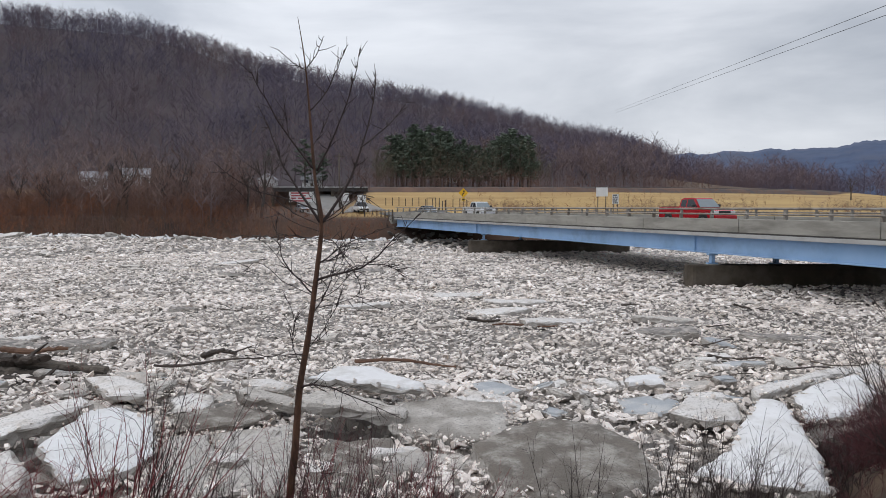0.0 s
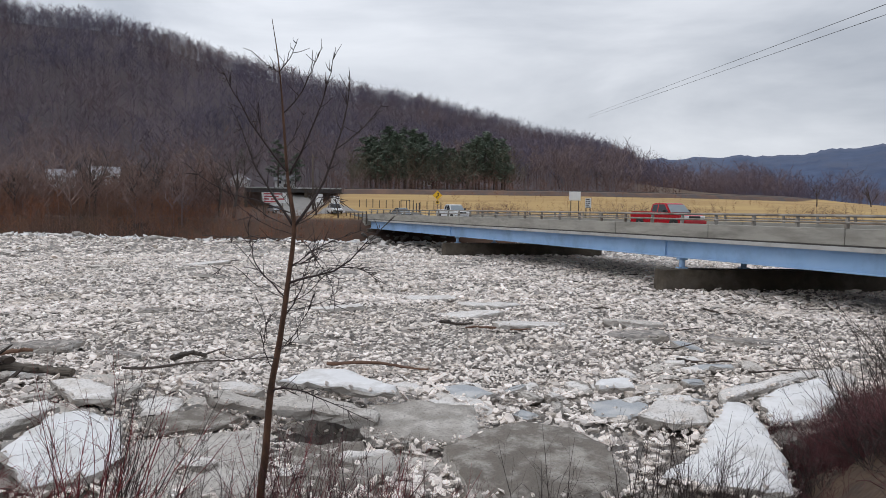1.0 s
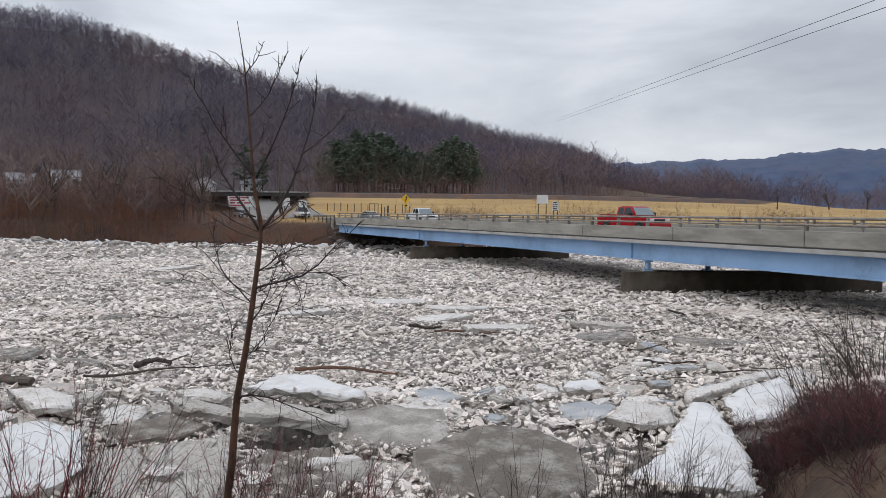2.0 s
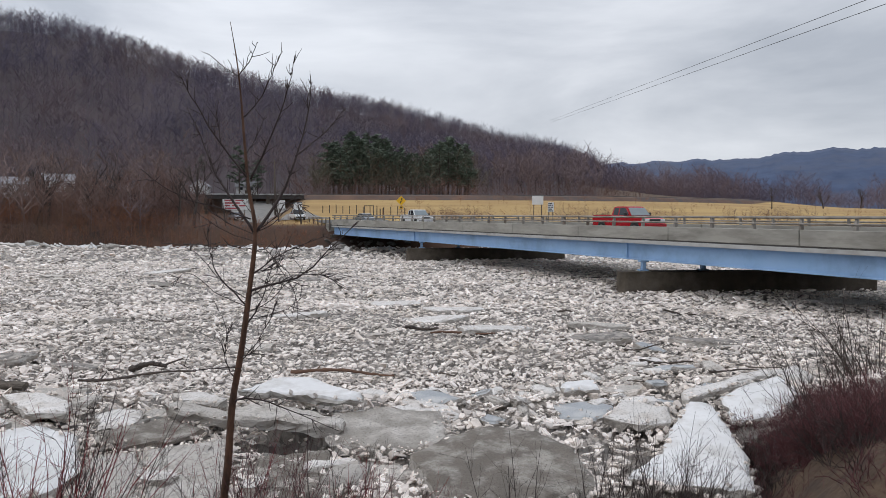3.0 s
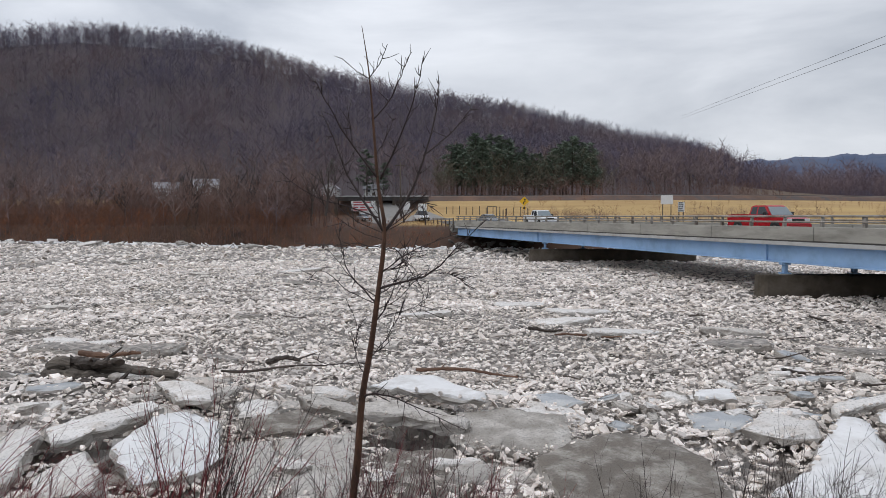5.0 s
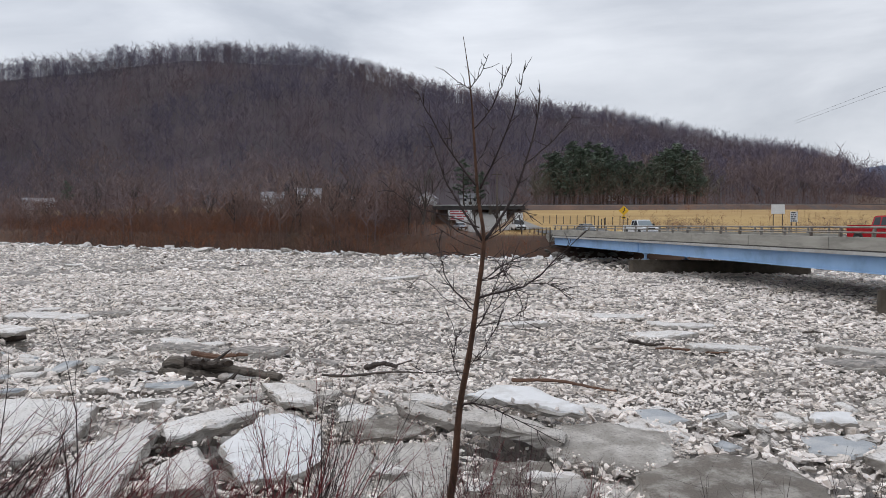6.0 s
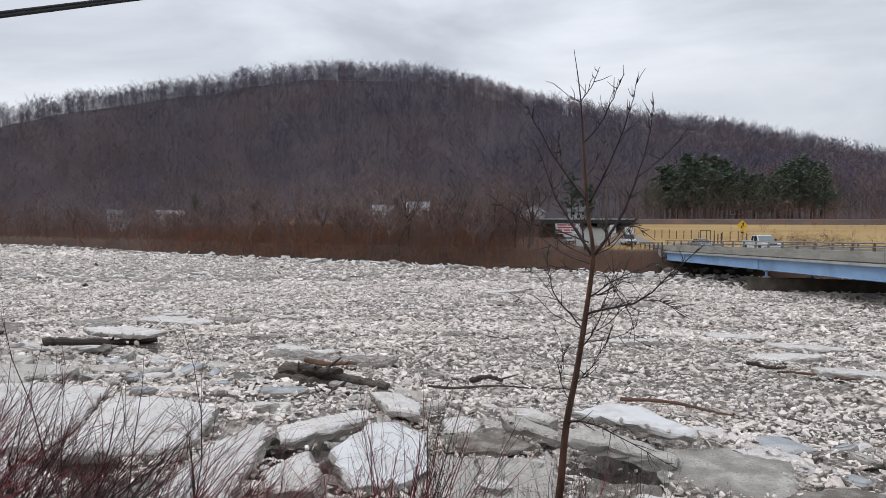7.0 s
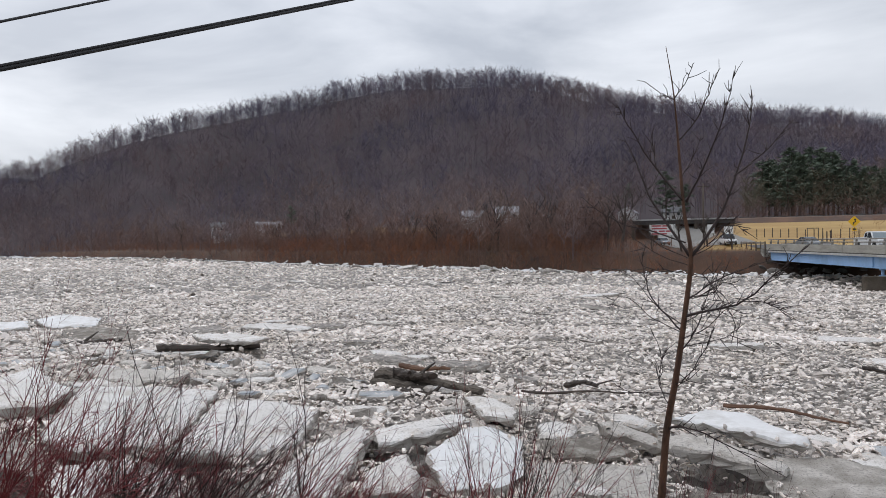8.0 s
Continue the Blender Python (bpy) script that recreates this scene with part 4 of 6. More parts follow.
def random_slabs():
    rng = np.random.default_rng(77)
    for k in range(120):
        x = rng.uniform(-30, 11)
        y = float(near_shore(x)) + 1.0 + rng.uniform(0, 1) * 9.5
        w = 0.35 * (1.25 / 0.35) ** rng.uniform(0, 1)
        if in_pit(x, y) or on_big_slab(x, y):
            continue
        m = (M_WHITE, M_GREY, M_GREY, M_WHITE, M_BLUE)[rng.integers(0, 5)]
        floe(x, y, float(ice_level(x, y)) + rng.uniform(0.05, 0.2), w * 1.15, w * rng.uniform(0.55, 0.95), rng.uniform(0.12, 0.3), rng.uniform(0, 360), rng.normal(4, 9), rng.normal(0, 9), m,
             {"snowy_ice": "small broken slab of white ice", "silty_ice": "small broken slab of silty grey ice", "wet_blue_ice": "small wet slab of blue-grey ice"}[m.name], int(rng.integers(4, 7)), 100 + k)
    for k in range(165):   # wider silty slabs lying almost flush in the shelf
        x = rng.uniform(-32, 10)
        y = float(near_shore(x)) + 0.8 + rng.uniform(0, 1) * 8.5
        w = 0.45 * (1.7 / 0.45) ** rng.uniform(0, 1)
        if in_pit(x, y) or on_big_slab(x, y):
            continue
        m = (M_GREY, M_GREY, M_WHITE, M_BLUE, M_GREY, M_WHITE)[rng.integers(0, 6)]
        floe(x, y, float(ice_level(x, y)) + rng.uniform(0.0, 0.10), w * 1.25, w * rng.uniform(0.5, 0.85), 0.25, rng.uniform(-40, 40), rng.normal(3, 4), rng.normal(0, 4), m,
             {"snowy_ice": "flat slab of white ice in the shore shelf", "silty_ice": "flat slab of silty grey ice in the shore shelf", "wet_blue_ice": "flat wet slab of blue-grey ice", "muddy_ice": "flat mud-coated slab of ice"}[m.name], int(rng.integers(4, 7)), 800 + k)
    for k in range(70):   # pans of smoother ice carried in the rubble
        a = math.radians(rng.uniform(-62, 36))
        r = 19 + 80 * rng.uniform(0, 1) ** 1.3
        x, y = math.sin(a) * r, math.cos(a) * r
        if y > float(far_shore(x)) - 3 or y < float(near_shore(x)) + 10 or abs(y - 45) < 4 or abs(y - 78) < 4:
            continue
        w = rng.uniform(0.9, 3.2)
        floe(x, y, float(ice_level(x, y)) + 0.16, w * 1.4, w * 0.7, 0.3, rng.uniform(-25, 25), rng.normal(1, 3), rng.normal(0, 3), (M_GREY, M_WHITE, M_SLUSH)[rng.integers(0, 3)],
             "smooth pan of ice carried among the rubble", int(rng.integers(6, 9)), 400 + k)["group"] = "ice pans in the river"
    for k in range(110):  # slabs stranded along the far shore
        x = rng.uniform(-260, -4)
        y = float(far_shore(x)) - rng.uniform(-0.6, 4.0)
        w = rng.uniform(0.8, 2.6)
        floe(x, y, float(ice_level(x, y)) + rng.uniform(0.1, 0.45), w * 1.3, w * 0.8, rng.uniform(0.25, 0.5), rng.uniform(0, 360), rng.normal(6, 13), rng.normal(0, 13), M_WHITE,
             "white ice slab stranded on the far shore", int(rng.integers(4, 7)), 600 + k)["group"] = "ice slabs on the far shore"


random_slabs()
floe(-1.35, 10.5, 1.02, 1.9, 2.2, 0.3, 5, 2, 0, M_MUD, "brown mud-coated ice slab at the bank", 6, 45)


def rim_crumbs():
    """Broken bits lodged against the slabs and strewn over their edges."""
    rng = np.random.default_rng(63)
    shp, f = plate_shapes(10, 19, 5, False)
    g = Geo()
    for rim, thick in RIMS:
        if rim[:, 1].mean() > 30:
            continue
        mid = rim.mean(0)
        n = int(np.clip(len(rim) * 2.4, 20, 120))
        k = rng.integers(0, len(rim), n)
        out = rng.normal(1.03, 0.07, n)
        p = mid + (rim[k] - mid) * out[:, None]
        p[:, 2] = np.where(out < 1.0, rim[k, 2] + 0.01, ice_level(p[:, 0], p[:, 1]) + rng.uniform(-0.02, 0.9, n) * np.maximum(0.03, rim[k, 2] - thick * 0.6 - ice_level(p[:, 0], p[:, 1])) * 0.6)
        size = 0.03 * (0.17 / 0.03) ** rng.beta(1.2, 2.2, n) * np.where(out < 1.0, 0.6, 1.0)
        R = spin(rng, n, 0.4)
        for i in range(n):
            g.add((R[i] @ shp[i % 10].T).T * size[i] + p[i] + [0, 0, size[i] * 0.15], f)
    tagged(new("ice_crumbs", g.mesh("ice_crumbs", M_FLOE)), "broken ice bits lodged along the edges of slabs", "ice rubble", kind="stuff")


rim_crumbs()


# ---------------------------------------------------------------- driftwood
def log(x, y, z, length, r, yaw, tilt=0.0, material=None, label="", seed=1, crook=0.06, name="driftwood_log", stubs=2):
    rng = np.random.default_rng(seed)
    n = 22
    t = np.linspace(-0.5, 0.5, n)
    pts = np.stack([t * length, crook * length * (np.sin(t * 5 + seed) * 0.5), crook * length * 0.4 * np.cos(t * 6 + seed)], 1)
    rr = r * (1 - 0.45 * (t + 0.5)) * (1 + rng.normal(0, 0.13, n))
    pts = pts + rng.normal(0, r * 0.12, pts.shape)
    g = Geo()
    g.tube(pts, rr, 8)
    for _ in range(stubs):
        k = rng.integers(2, n - 2)
        d = np.array([rng.uniform(0.2, 0.8), rng.uniform(-1, 1), rng.uniform(0.1, 0.8)])
        L = rng.uniform(2, 6) * r
        g.tube([pts[k], pts[k] + d * L * 0.6, pts[k] + d * L], [rr[k] * 0.5, rr[k] * 0.35, rr[k] * 0.15], 5)
    ob = new(name, g.mesh(name, material or M_DARKLOG))
    ob.matrix_world = pose(x, y, z, 0, tilt, yaw) @ Matrix.Diagonal((1, 1, 0.75, 1))
    return tagged(ob, label or "dark wet driftwood log lying on the ice", "log", "driftwood on the ice")


log(-9.5, 16.5, 1.18, 3.3, 0.25, -6, 2, M_LOG, "weathered grey log half buried in ice", 1, 0.03)
log(-9.4, 16.2, 1.0, 3.6, 0.22, -3, 1, M_LOG, "weathered grey log half buried in ice", 2, 0.03)
log(-9.9, 16.35, 1.36, 1.5, 0.19, -10, -3, M_DARKLOG, "short dark log on top of others", 3, 0.05)
log(-10.0, 15.95, 0.95, 2.8, 0.2, -2, 0, M_DARKLOG, "dark log jammed under others", 4, 0.03)
log(-6.9, 20.6, 0.35, 3.2, 0.06, 2, -3, M_DARKLOG, "long dark branch lying on the moving ice", 5, 0.05)
log(-6.9, 21.6, 0.42, 1.1, 0.12, -20, -6, M_DARKLOG, "forked dark root on the ice", 6, 0.15)
log(-1.1, 20.8, 0.30, 3.0, 0.08, -6, 2, M_REDLOG, "thin crooked reddish branch on the ice", 7, 0.06)
log(3.3, 28.3, 0.14, 2.6, 0.07, -5, 0, M_REDLOG, "split reddish log with broken end", 8, 0.05)
log(1.7, 29.5, 0.16, 1.4, 0.10, 15, 4, M_DARKLOG, "dark broken branch on the ice", 9, 0.1)
log(-12.6, 21.6, 0.5, 1.9, 0.14, 8, 0, M_REDLOG, "rusty brown log piece among ice", 10, 0.08)
log(9.5, 24.6, 0.16, 1.7, 0.04, 12, -3, M_DARKLOG, "thin dark branch on the ice", 11, 0.1)
log(10.8, 20.5, 0.2, 1.9, 0.04, 8, 2, M_DARKLOG, "thin dark branch on the ice", 12, 0.05)


log(-20.2, 18.9, 1.12, 3.6, 0.20, 44, 1, M_DARKLOG, "dark log jammed under a white ice slab", 21, 0.03)
log(-20.7, 18.6, 0.98, 3.0, 0.17, 47, -1, M_LOG, "weathered grey log jammed in a dark stack", 22, 0.03)
log(-26.6, 18.4, 1.02, 2.8, 0.17, 52, 0, M_DARKLOG, "dark log jammed below a stained ice slab", 23, 0.04)


def random_sticks():
    rng = np.random.default_rng(5)
    for k in range(46):
        a = math.radians(rng.uniform(-60, 34))
        r = 21 + 85 * rng.uniform(0, 1) ** 1.2
        x, y = math.sin(a) * r, math.cos(a) * r
        if y > float(far_shore(x)) - 1 or y < 20:
            continue
        log(x, y, float(ice_level(x, y)) + 0.08, rng.uniform(0.6, 2.2), rng.uniform(0.03, 0.075), rng.uniform(-30, 30), rng.normal(0, 5), (M_DARKLOG, M_LOG)[rng.integers(0, 2)], "", 50 + k, 0.08)
    for k in range(26):
        x = rng.uniform(-210, -6)
        y = float(far_shore(x)) - rng.uniform(0, 3)
        log(x, y, float(ice_level(x, y)) + 0.6, rng.uniform(1.5, 5.0), rng.uniform(0.08, 0.16), rng.uniform(-50, 50), rng.normal(0, 9), M_DARKLOG, "dark log stranded on the far shore ice", 150 + k, 0.06)


random_sticks()


# ---------------------------------------------------------------- the road bridge
TURN = 21.08
B_END = 99.5


def on_bridge(s, w, z):
    return pose(28.5, 14, 0, 0, 0, TURN) @ pose(w, s, z)


def build_bridge():
    br = empty("road_bridge", pose(28.5, 14, 0, 0, 0, TURN), "concrete road bridge on pale blue steel girders over an icy river", "bridge")
    W = 12.6
    part("deck", box_bm(0.05, W - 0.05, -6, B_END, 3.08, 3.60), M_CONC2, br, "pale concrete deck edge")
    part("roadway", box_bm(0.5, W - 0.5, -6, B_END, 3.604, 3.64), M_ASPHALT, br, "dark asphalt roadway")
    # parapets cast in lengths with open joints; a dark strip below stands in for groove shade
    L, gap = 9.05, 0.018
    for side in (0, 1):
        s = -6.0
        while s < B_END - 1:
            e = min(s + L, B_END)
            x0, x1 = (-0.04, 0.44) if side == 0 else (W - 0.44, W + 0.04)
            part("parapet", box_bm(x0, x1, s + gap, e - gap, 3.38, 4.19, 0.02), M_CONC, br)
            s = e
        x0, x1 = (-0.01, 0.3) if side == 0 else (W - 0.3, W + 0.01)
        part("drip_ledge", box_bm(x0, x1, -6, B_END, 3.30, 3.376), M_DARKSTEEL, br, "dark strip standing in for the shaded groove under the parapet")
        x0, x1 = (-0.07, 0.3) if side == 0 else (W - 0.3, W + 0.07)
        part("fascia", box_bm(x0, x1, -6, B_END, 3.07, 3.296, 0.01), M_CONC2, br, "pale concrete fascia strip")
    # steel I-girders
    for k, x in enumerate((0.42, 4.2, 8.4, 12.18)):
        half = ((-0.24, 1.99), (0.24, 1.99), (0.24, 2.05), (0.02, 2.05), (0.02, 3.03), (0.22, 3.03), (0.22, 3.066), (-0.22, 3.066), (-0.22, 3.03), (-0.02, 3.03), (-0.02, 2.05), (-0.24, 2.05))
        bm = prism_bm([(x + a, b) for a, b in half], -6, B_END)
        g = part("girder", bm, M_GIRDER, br, "pale blue painted steel girder")
        if k in (0, 3):
            sgn = -1 if k == 0 else 1
            for s in (34.3, 69.6):
                part("stiffener", box_bm(min(x + sgn * 0.02, x + sgn * 0.16), max(x + sgn * 0.02, x + sgn * 0.16), s - 0.012, s + 0.012, 2.05, 3.03), M_GIRDER, g)
    for s in np.arange(2, B_END - 2, 8.2):
        part("cross_brace", box_bm(0.45, 12.15, s - 0.06, s + 0.06, 2.5, 2.62), M_DARKSTEEL, br, "dark steel cross brace")
    # railings: raked posts and two rails a side
    for side in (0, 1):
        x = 0.2 if side == 0 else W - 0.2
        sg = 1 if side == 0 else -1
        for s in np.arange(-4.6, B_END - 0.4, 2.87):
            out = [(x - 0.10, 4.19), (x + 0.10, 4.19), (x + 0.10 + sg * 0.02, 4.45), (x + 0.05 + sg * 0.06, 4.8), (x - 0.05 + sg * 0.06, 4.8), (x - 0.09 + sg * 0.0, 4.45)]
            part("rail_post", prism_bm(out, s - 0.07, s + 0.07), M_RAIL, br)
        for z, r in ((4.80, 0.062), (4.48, 0.055)):
            g = Geo()
            off = sg * (0.05 if z > 4.6 else 0.0) - sg * 0.12
            g.tube([(x + off, -6, z), (x + off, B_END / 2, z), (x + off, B_END, z)], [r] * 3, 8)
            child("handrail", g.mesh("handrail", M_RAIL, True), br, "weathered metal rail")
    # piers stand along the current, askew to the road
    for s_y in (44.8, 77.5):
        x_face = 28.5 - (s_y - 14) * 0.3855
        bm = bmesh.new()
        ring = []
        half, length = 0.75, 17.4
        for a in np.linspace(90, 270, 9):
            ring.append((0.45 * math.cos(math.radians(a)) + 0.3, half * math.sin(math.radians(a))))
        for a in np.linspace(-90, 90, 9):
            ring.append((length - 0.3 + 0.45 * math.cos(math.radians(a)), half * math.sin(math.radians(a))))
        lo = [bm.verts.new((x * 1.0 - 0.08, y * 1.12, -2.0)) for x, y in ring]
        hi = [bm.verts.new((x, y, 1.26)) for x, y in ring]
        for i in range(len(ring)):
            j = (i + 1) % len(ring)
            bm.faces.new((lo[i], lo[j], hi[j], hi[i]))
        bm.faces.new(hi)
        bm.faces.new(lo[::-1])
        bmesh.ops.bevel(bm, geom=[e for e in bm.edges if all(v.co.z > 1 for v in e.verts)], offset=0.05, segments=2, affect="EDGES")
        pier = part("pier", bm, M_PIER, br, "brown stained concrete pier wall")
        pier.matrix_local = pose(28.5, 14, 0, 0, 0, TURN).inverted() @ pose(x_face - 1.1, s_y, 0)
        for k, gx in enumerate((0.42, 4.2, 8.4, 12.18)):
            bx = gx / math.cos(radians(TURN)) + 0.95
            bm = bmesh.new()
            box_bm(bx + 0.15 - 0.42, bx + 0.15 + 0.42, -0.32, 0.32, 1.262, 1.30, 0.01, bm)
            part("pedestal", bm, M_PIER if k else M_CONC, pier, m=Matrix())
            bm = bmesh.new()
            box_bm(bx - 0.16, bx + 0.46, -0.25, 0.25, 1.30, 1.38, 0.01, bm)
            box_bm(bx + 0.02, bx + 0.28, -0.2, 0.2, 1.38, 1.86, 0.04, bm)
            box_bm(bx - 0.13, bx + 0.43, -0.25, 0.25, 1.86, 1.985, 0.01, bm)
            part("bearing", bm, M_GIRDER, pier, "blue painted rocker bearing", m=Matrix())
    # abutments
    for s0, s1 in ((B_END - 0.6, B_END + 2.2), (-8.5, -4.6)):
        bm = box_bm(-0.3, W + 0.3, s0, s1, -1.0, 1.95, 0.05)
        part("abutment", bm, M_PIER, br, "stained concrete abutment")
        back = (s1 - 1.3, s1) if s0 > 0 else (s0, s0 + 1.3)
        part("backwall", box_bm(-0.25, W + 0.25, back[0], back[1], 1.954, 3.58, 0.03), M_CONC, br)
    return br


build_bridge()


def build_road():
    g = Geo()
    pts = []
    for s in np.linspace(B_END + 0.01, B_END + 12, 8):
        bend = max(0, s - B_END - 12)
        off = -0.009 * bend * bend
        pts.append((off, s))
    rows = []
    for off, s in pts:
        for w in (0.6, 6.3, 12.0):
            p = on_bridge(s, w + off, 0).translation
            rows.append((p.x, p.y, max(float(land(p.x, p.y)) + 0.06, 3.62)))
    n = len(pts)
    f = []
    for r in range(n - 1):
        for k in (0, 1):
            f.append((r * 3 + k, r * 3 + k + 1, (r + 1) * 3 + k + 1, (r + 1) * 3 + k))
    v = np.array(rows)
    g.add(v, f)
    g.add(v - [0, 0, 0.5], np.array(f)[:, ::-1])
    tagged(new("road", g.mesh("road", M_ASPHALT)), "asphalt road curving away from the bridge", "road", kind="structure")
    mid = np.array([(-14.5, 119), (-18, 129), (-22, 141), (-25.5, 153), (-29, 166), (-33, 181)])
    way = np.gradient(mid, axis=0)
    way /= np.linalg.norm(way, axis=1)[:, None]
    rows = [(p[0] + d[1] * w, p[1] - d[0] * w) for p, d in zip(mid, way) for w in (-5.5, -1.8, 1.8, 5.5)]
    v = np.array([(px, py, float(land(px, py)) + 0.10) for px, py in rows])
    f = [(r * 4 + k, r * 4 + k + 1, r * 4 + k + 5, r * 4 + k + 4) for r in range(len(mid) - 1) for k in range(3)]
    g = Geo()
    g.add(v, f)
    g.add(v - [0, 0, 0.6], np.array(f)[:, ::-1])
    tagged(new("road_lane", g.mesh("road_lane", M_GRAVEL)), "pale gravel lane passing below the railway bridge", "lane", kind="structure")
    # guard rail beside the approach
    gr = empty("guard_rail", on_bridge(B_END, -0.2, 0), "low weathered guard rail beyond the bridge end", "guard rail")
    for k in range(6):
        part("post", box_bm(-0.07 - 0.02 * k * k, 0.07 - 0.02 * k * k, k * 1.9 + 0.3, k * 1.9 + 0.45, 2.6, 4.55), M_WOODPOST, gr)
    gg = Geo()
    for z in (4.45, 4.3):
        gg.tube([(-0.13 - 0.02 * k * k, k * 1.9 + 0.37, z) for k in range(6)], [0.07] * 6, 6)
    child("beam", gg.mesh("beam", M_RAIL), gr)
    for k in range(34):
        rng = random.Random(900 + k)
        p = on_bridge(B_END - rng.uniform(0.3, 7.5), rng.uniform(-2.2, 12), 0).translation
        s = rng.uniform(0.35, 0.95)
        shp, f = STONES
        gq = Geo()
        gq.add(shp[k % len(shp)], f)
        ob = new("riprap_boulder", gq.mesh("riprap_boulder", M_RIPRAP))
        hgt = 0.15 + 1.3 * max(0, 1 - (106.5 - p.y) / 7)
        ob.matrix_world = pose(p.x, p.y, hgt, rng.uniform(-20, 20), rng.uniform(-20, 20), rng.uniform(0, 360)) @ Matrix.Scale(s, 4)
        tagged(ob, "dark angular boulder piled at the bridge abutment", "boulder", "riprap at the abutment")


STONES = lump_shapes(1, 8, 41)
build_road()


# ---------------------------------------------------------------- vehicles
def wheel(parent, x, y, r=0.37, w=0.24):
    turn = Matrix.Translation((x, y, r)) @ pose(0, 0, 0, 90)
    bm = cyl_bm(r, w, turn, 20)
    bmesh.ops.bevel(bm, geom=[e for e in bm.edges if len(e.link_faces) == 2 and e.calc_face_angle(0) > 1], offset=0.04, segments=2, affect="EDGES")
    wh = part("wheel", bm, M_RUBBER, parent, "black tyre")
    sg = -1 if y < 0 else 1
    part("rim", cyl_bm(r * 0.62, 0.03, Matrix.Translation((x, y + sg * (w / 2 + 0.012), r)) @ pose(0, 0, 0, 90), 16), M_CHROME, wh, "metal rim", m=Matrix())


def pickup(m, paint, label, cab_len=2.25):
    """A pickup with an extended cab; it faces +x."""
    t = empty("pickup_truck", m, label, "pickup truck", "vehicles on the road")
    half = 0.97
    body = [(-2.85, 0.55), (-2.87, 1.28), (-0.75, 1.30), (-0.72, 1.22), (1.15, 1.20), (2.35, 1.10), (2.72, 1.00), (2.80, 0.60), (2.70, 0.42), (-2.7, 0.42)]
    part("body", prism_bm(body, -half, half, 0.05), paint, t, smooth=False)
    cab = [(-0.78, 1.19), (-0.66, 1.83), (-0.4, 1.90), (0.62, 1.90), (0.80, 1.84), (1.42, 1.19)]
    part("cab", prism_bm(cab, -half + 0.06, half - 0.06, 0.04, inset=(1.2, 0.22)), paint, t)
    part("bed_interior", box_bm(-2.72, -0.95, -0.78, 0.78, 1.24, 1.305), M_BLACK, t, "dark open load bed")
    for sg in (-1, 1):
        y = sg * (half - 0.075)
        ins = 0.22

        def side_pane(out, nm, mt, lift):
            bm = bmesh.new()
            a = [bm.verts.new((x, y + sg * lift - sg * ins * max(0, z - 1.2), z)) for x, z in out]
            b = [bm.verts.new((x, y - sg * 0.03 - sg * ins * max(0, z - 1.2), z)) for x, z in out]
            bm.faces.new(a)
            bm.faces.new(b[::-1])
            for i in range(len(out)):
                j = (i + 1) % len(out)
                bm.faces.new((a[i], a[j], b[j], b[i]))
            return part(nm, bm, mt, t)
        side_pane([(-0.56, 1.30), (-0.50, 1.78), (-0.02, 1.80), (-0.02, 1.28)], "rear_side_window", M_PANE, 0.022)
        side_pane([(0.10, 1.28), (0.10, 1.80), (0.62, 1.80), (1.14, 1.28)], "side_window", M_PANE, 0.022)
        part("door_mirror", box_bm(0.92, 1.08, min(sg * 0.98, sg * 1.22), max(sg * 0.98, sg * 1.22), 1.24, 1.46, 0.03), M_BLACK, t, "black door mirror")
        part("headlight", box_bm(2.58, 2.80, sg * 0.70 - 0.2, sg * 0.70 + 0.2, 0.82, 1.0, 0.02), M_LAMP, t, "clear headlight")
        part("tail_light", box_bm(-2.885, -2.8, sg * 0.86 - 0.08, sg * 0.86 + 0.08, 0.85, 1.2), M_TAIL, t)
        part("door_handle", box_bm(0.02, 0.18, min(sg * half, sg * (half + 0.03)), max(sg * half, sg * (half + 0.03)), 1.07, 1.12), M_BLACK, t)
        part("door_seam", box_bm(0.205, 0.22, min(sg * half, sg * (half + 0.004)), max(sg * half, sg * (half + 0.004)), 0.5, 1.19), M_BLACK, t)
        for x in (-1.75, 1.82):
            bm = cyl_bm(0.46, 0.02, Matrix.Translation((x, sg * (half + 0.003), 0.42)) @ pose(0, 0, 0, 90), 20)
            part("wheel_arch", bm, M_BLACK, t, "dark wheel arch")
            wheel(t, x, sg * (half - 0.09))
    bm = bmesh.new()
    q = [(0.90, 1.80), (1.38, 1.26)]
    vs = [bm.verts.new(p) for p in ((q[0][0], -0.72, q[0][1]), (q[0][0], 0.72, q[0][1]), (q[1][0] + 0.02, 0.84, q[1][1]), (q[1][0] + 0.02, -0.84, q[1][1]))]
    bk = [bm.verts.new((v.co.x - 0.08, v.co.y, v.co.z - 0.05)) for v in vs]
    bm.faces.new(vs)
    bm.faces.new(bk[::-1])
    for i in range(4):
        bm.faces.new((vs[i], vs[(i + 1) % 4], bk[(i + 1) % 4], bk[i]))
    part("windscreen", bm, M_SCREEN, t, "sloping windscreen")
    part("grille", box_bm(2.70, 2.825, -0.46, 0.46, 0.78, 1.0, 0.015), M_BLACK, t, "black grille")
    part("front_bumper", box_bm(2.62, 2.93, -0.95, 0.95, 0.45, 0.70, 0.04), M_CHROME if paint is M_CARW else paint, t)
    part("rear_bumper", box_bm(-2.98, -2.8, -0.92, 0.92, 0.48, 0.68, 0.03), M_CHROME, t)
    return t


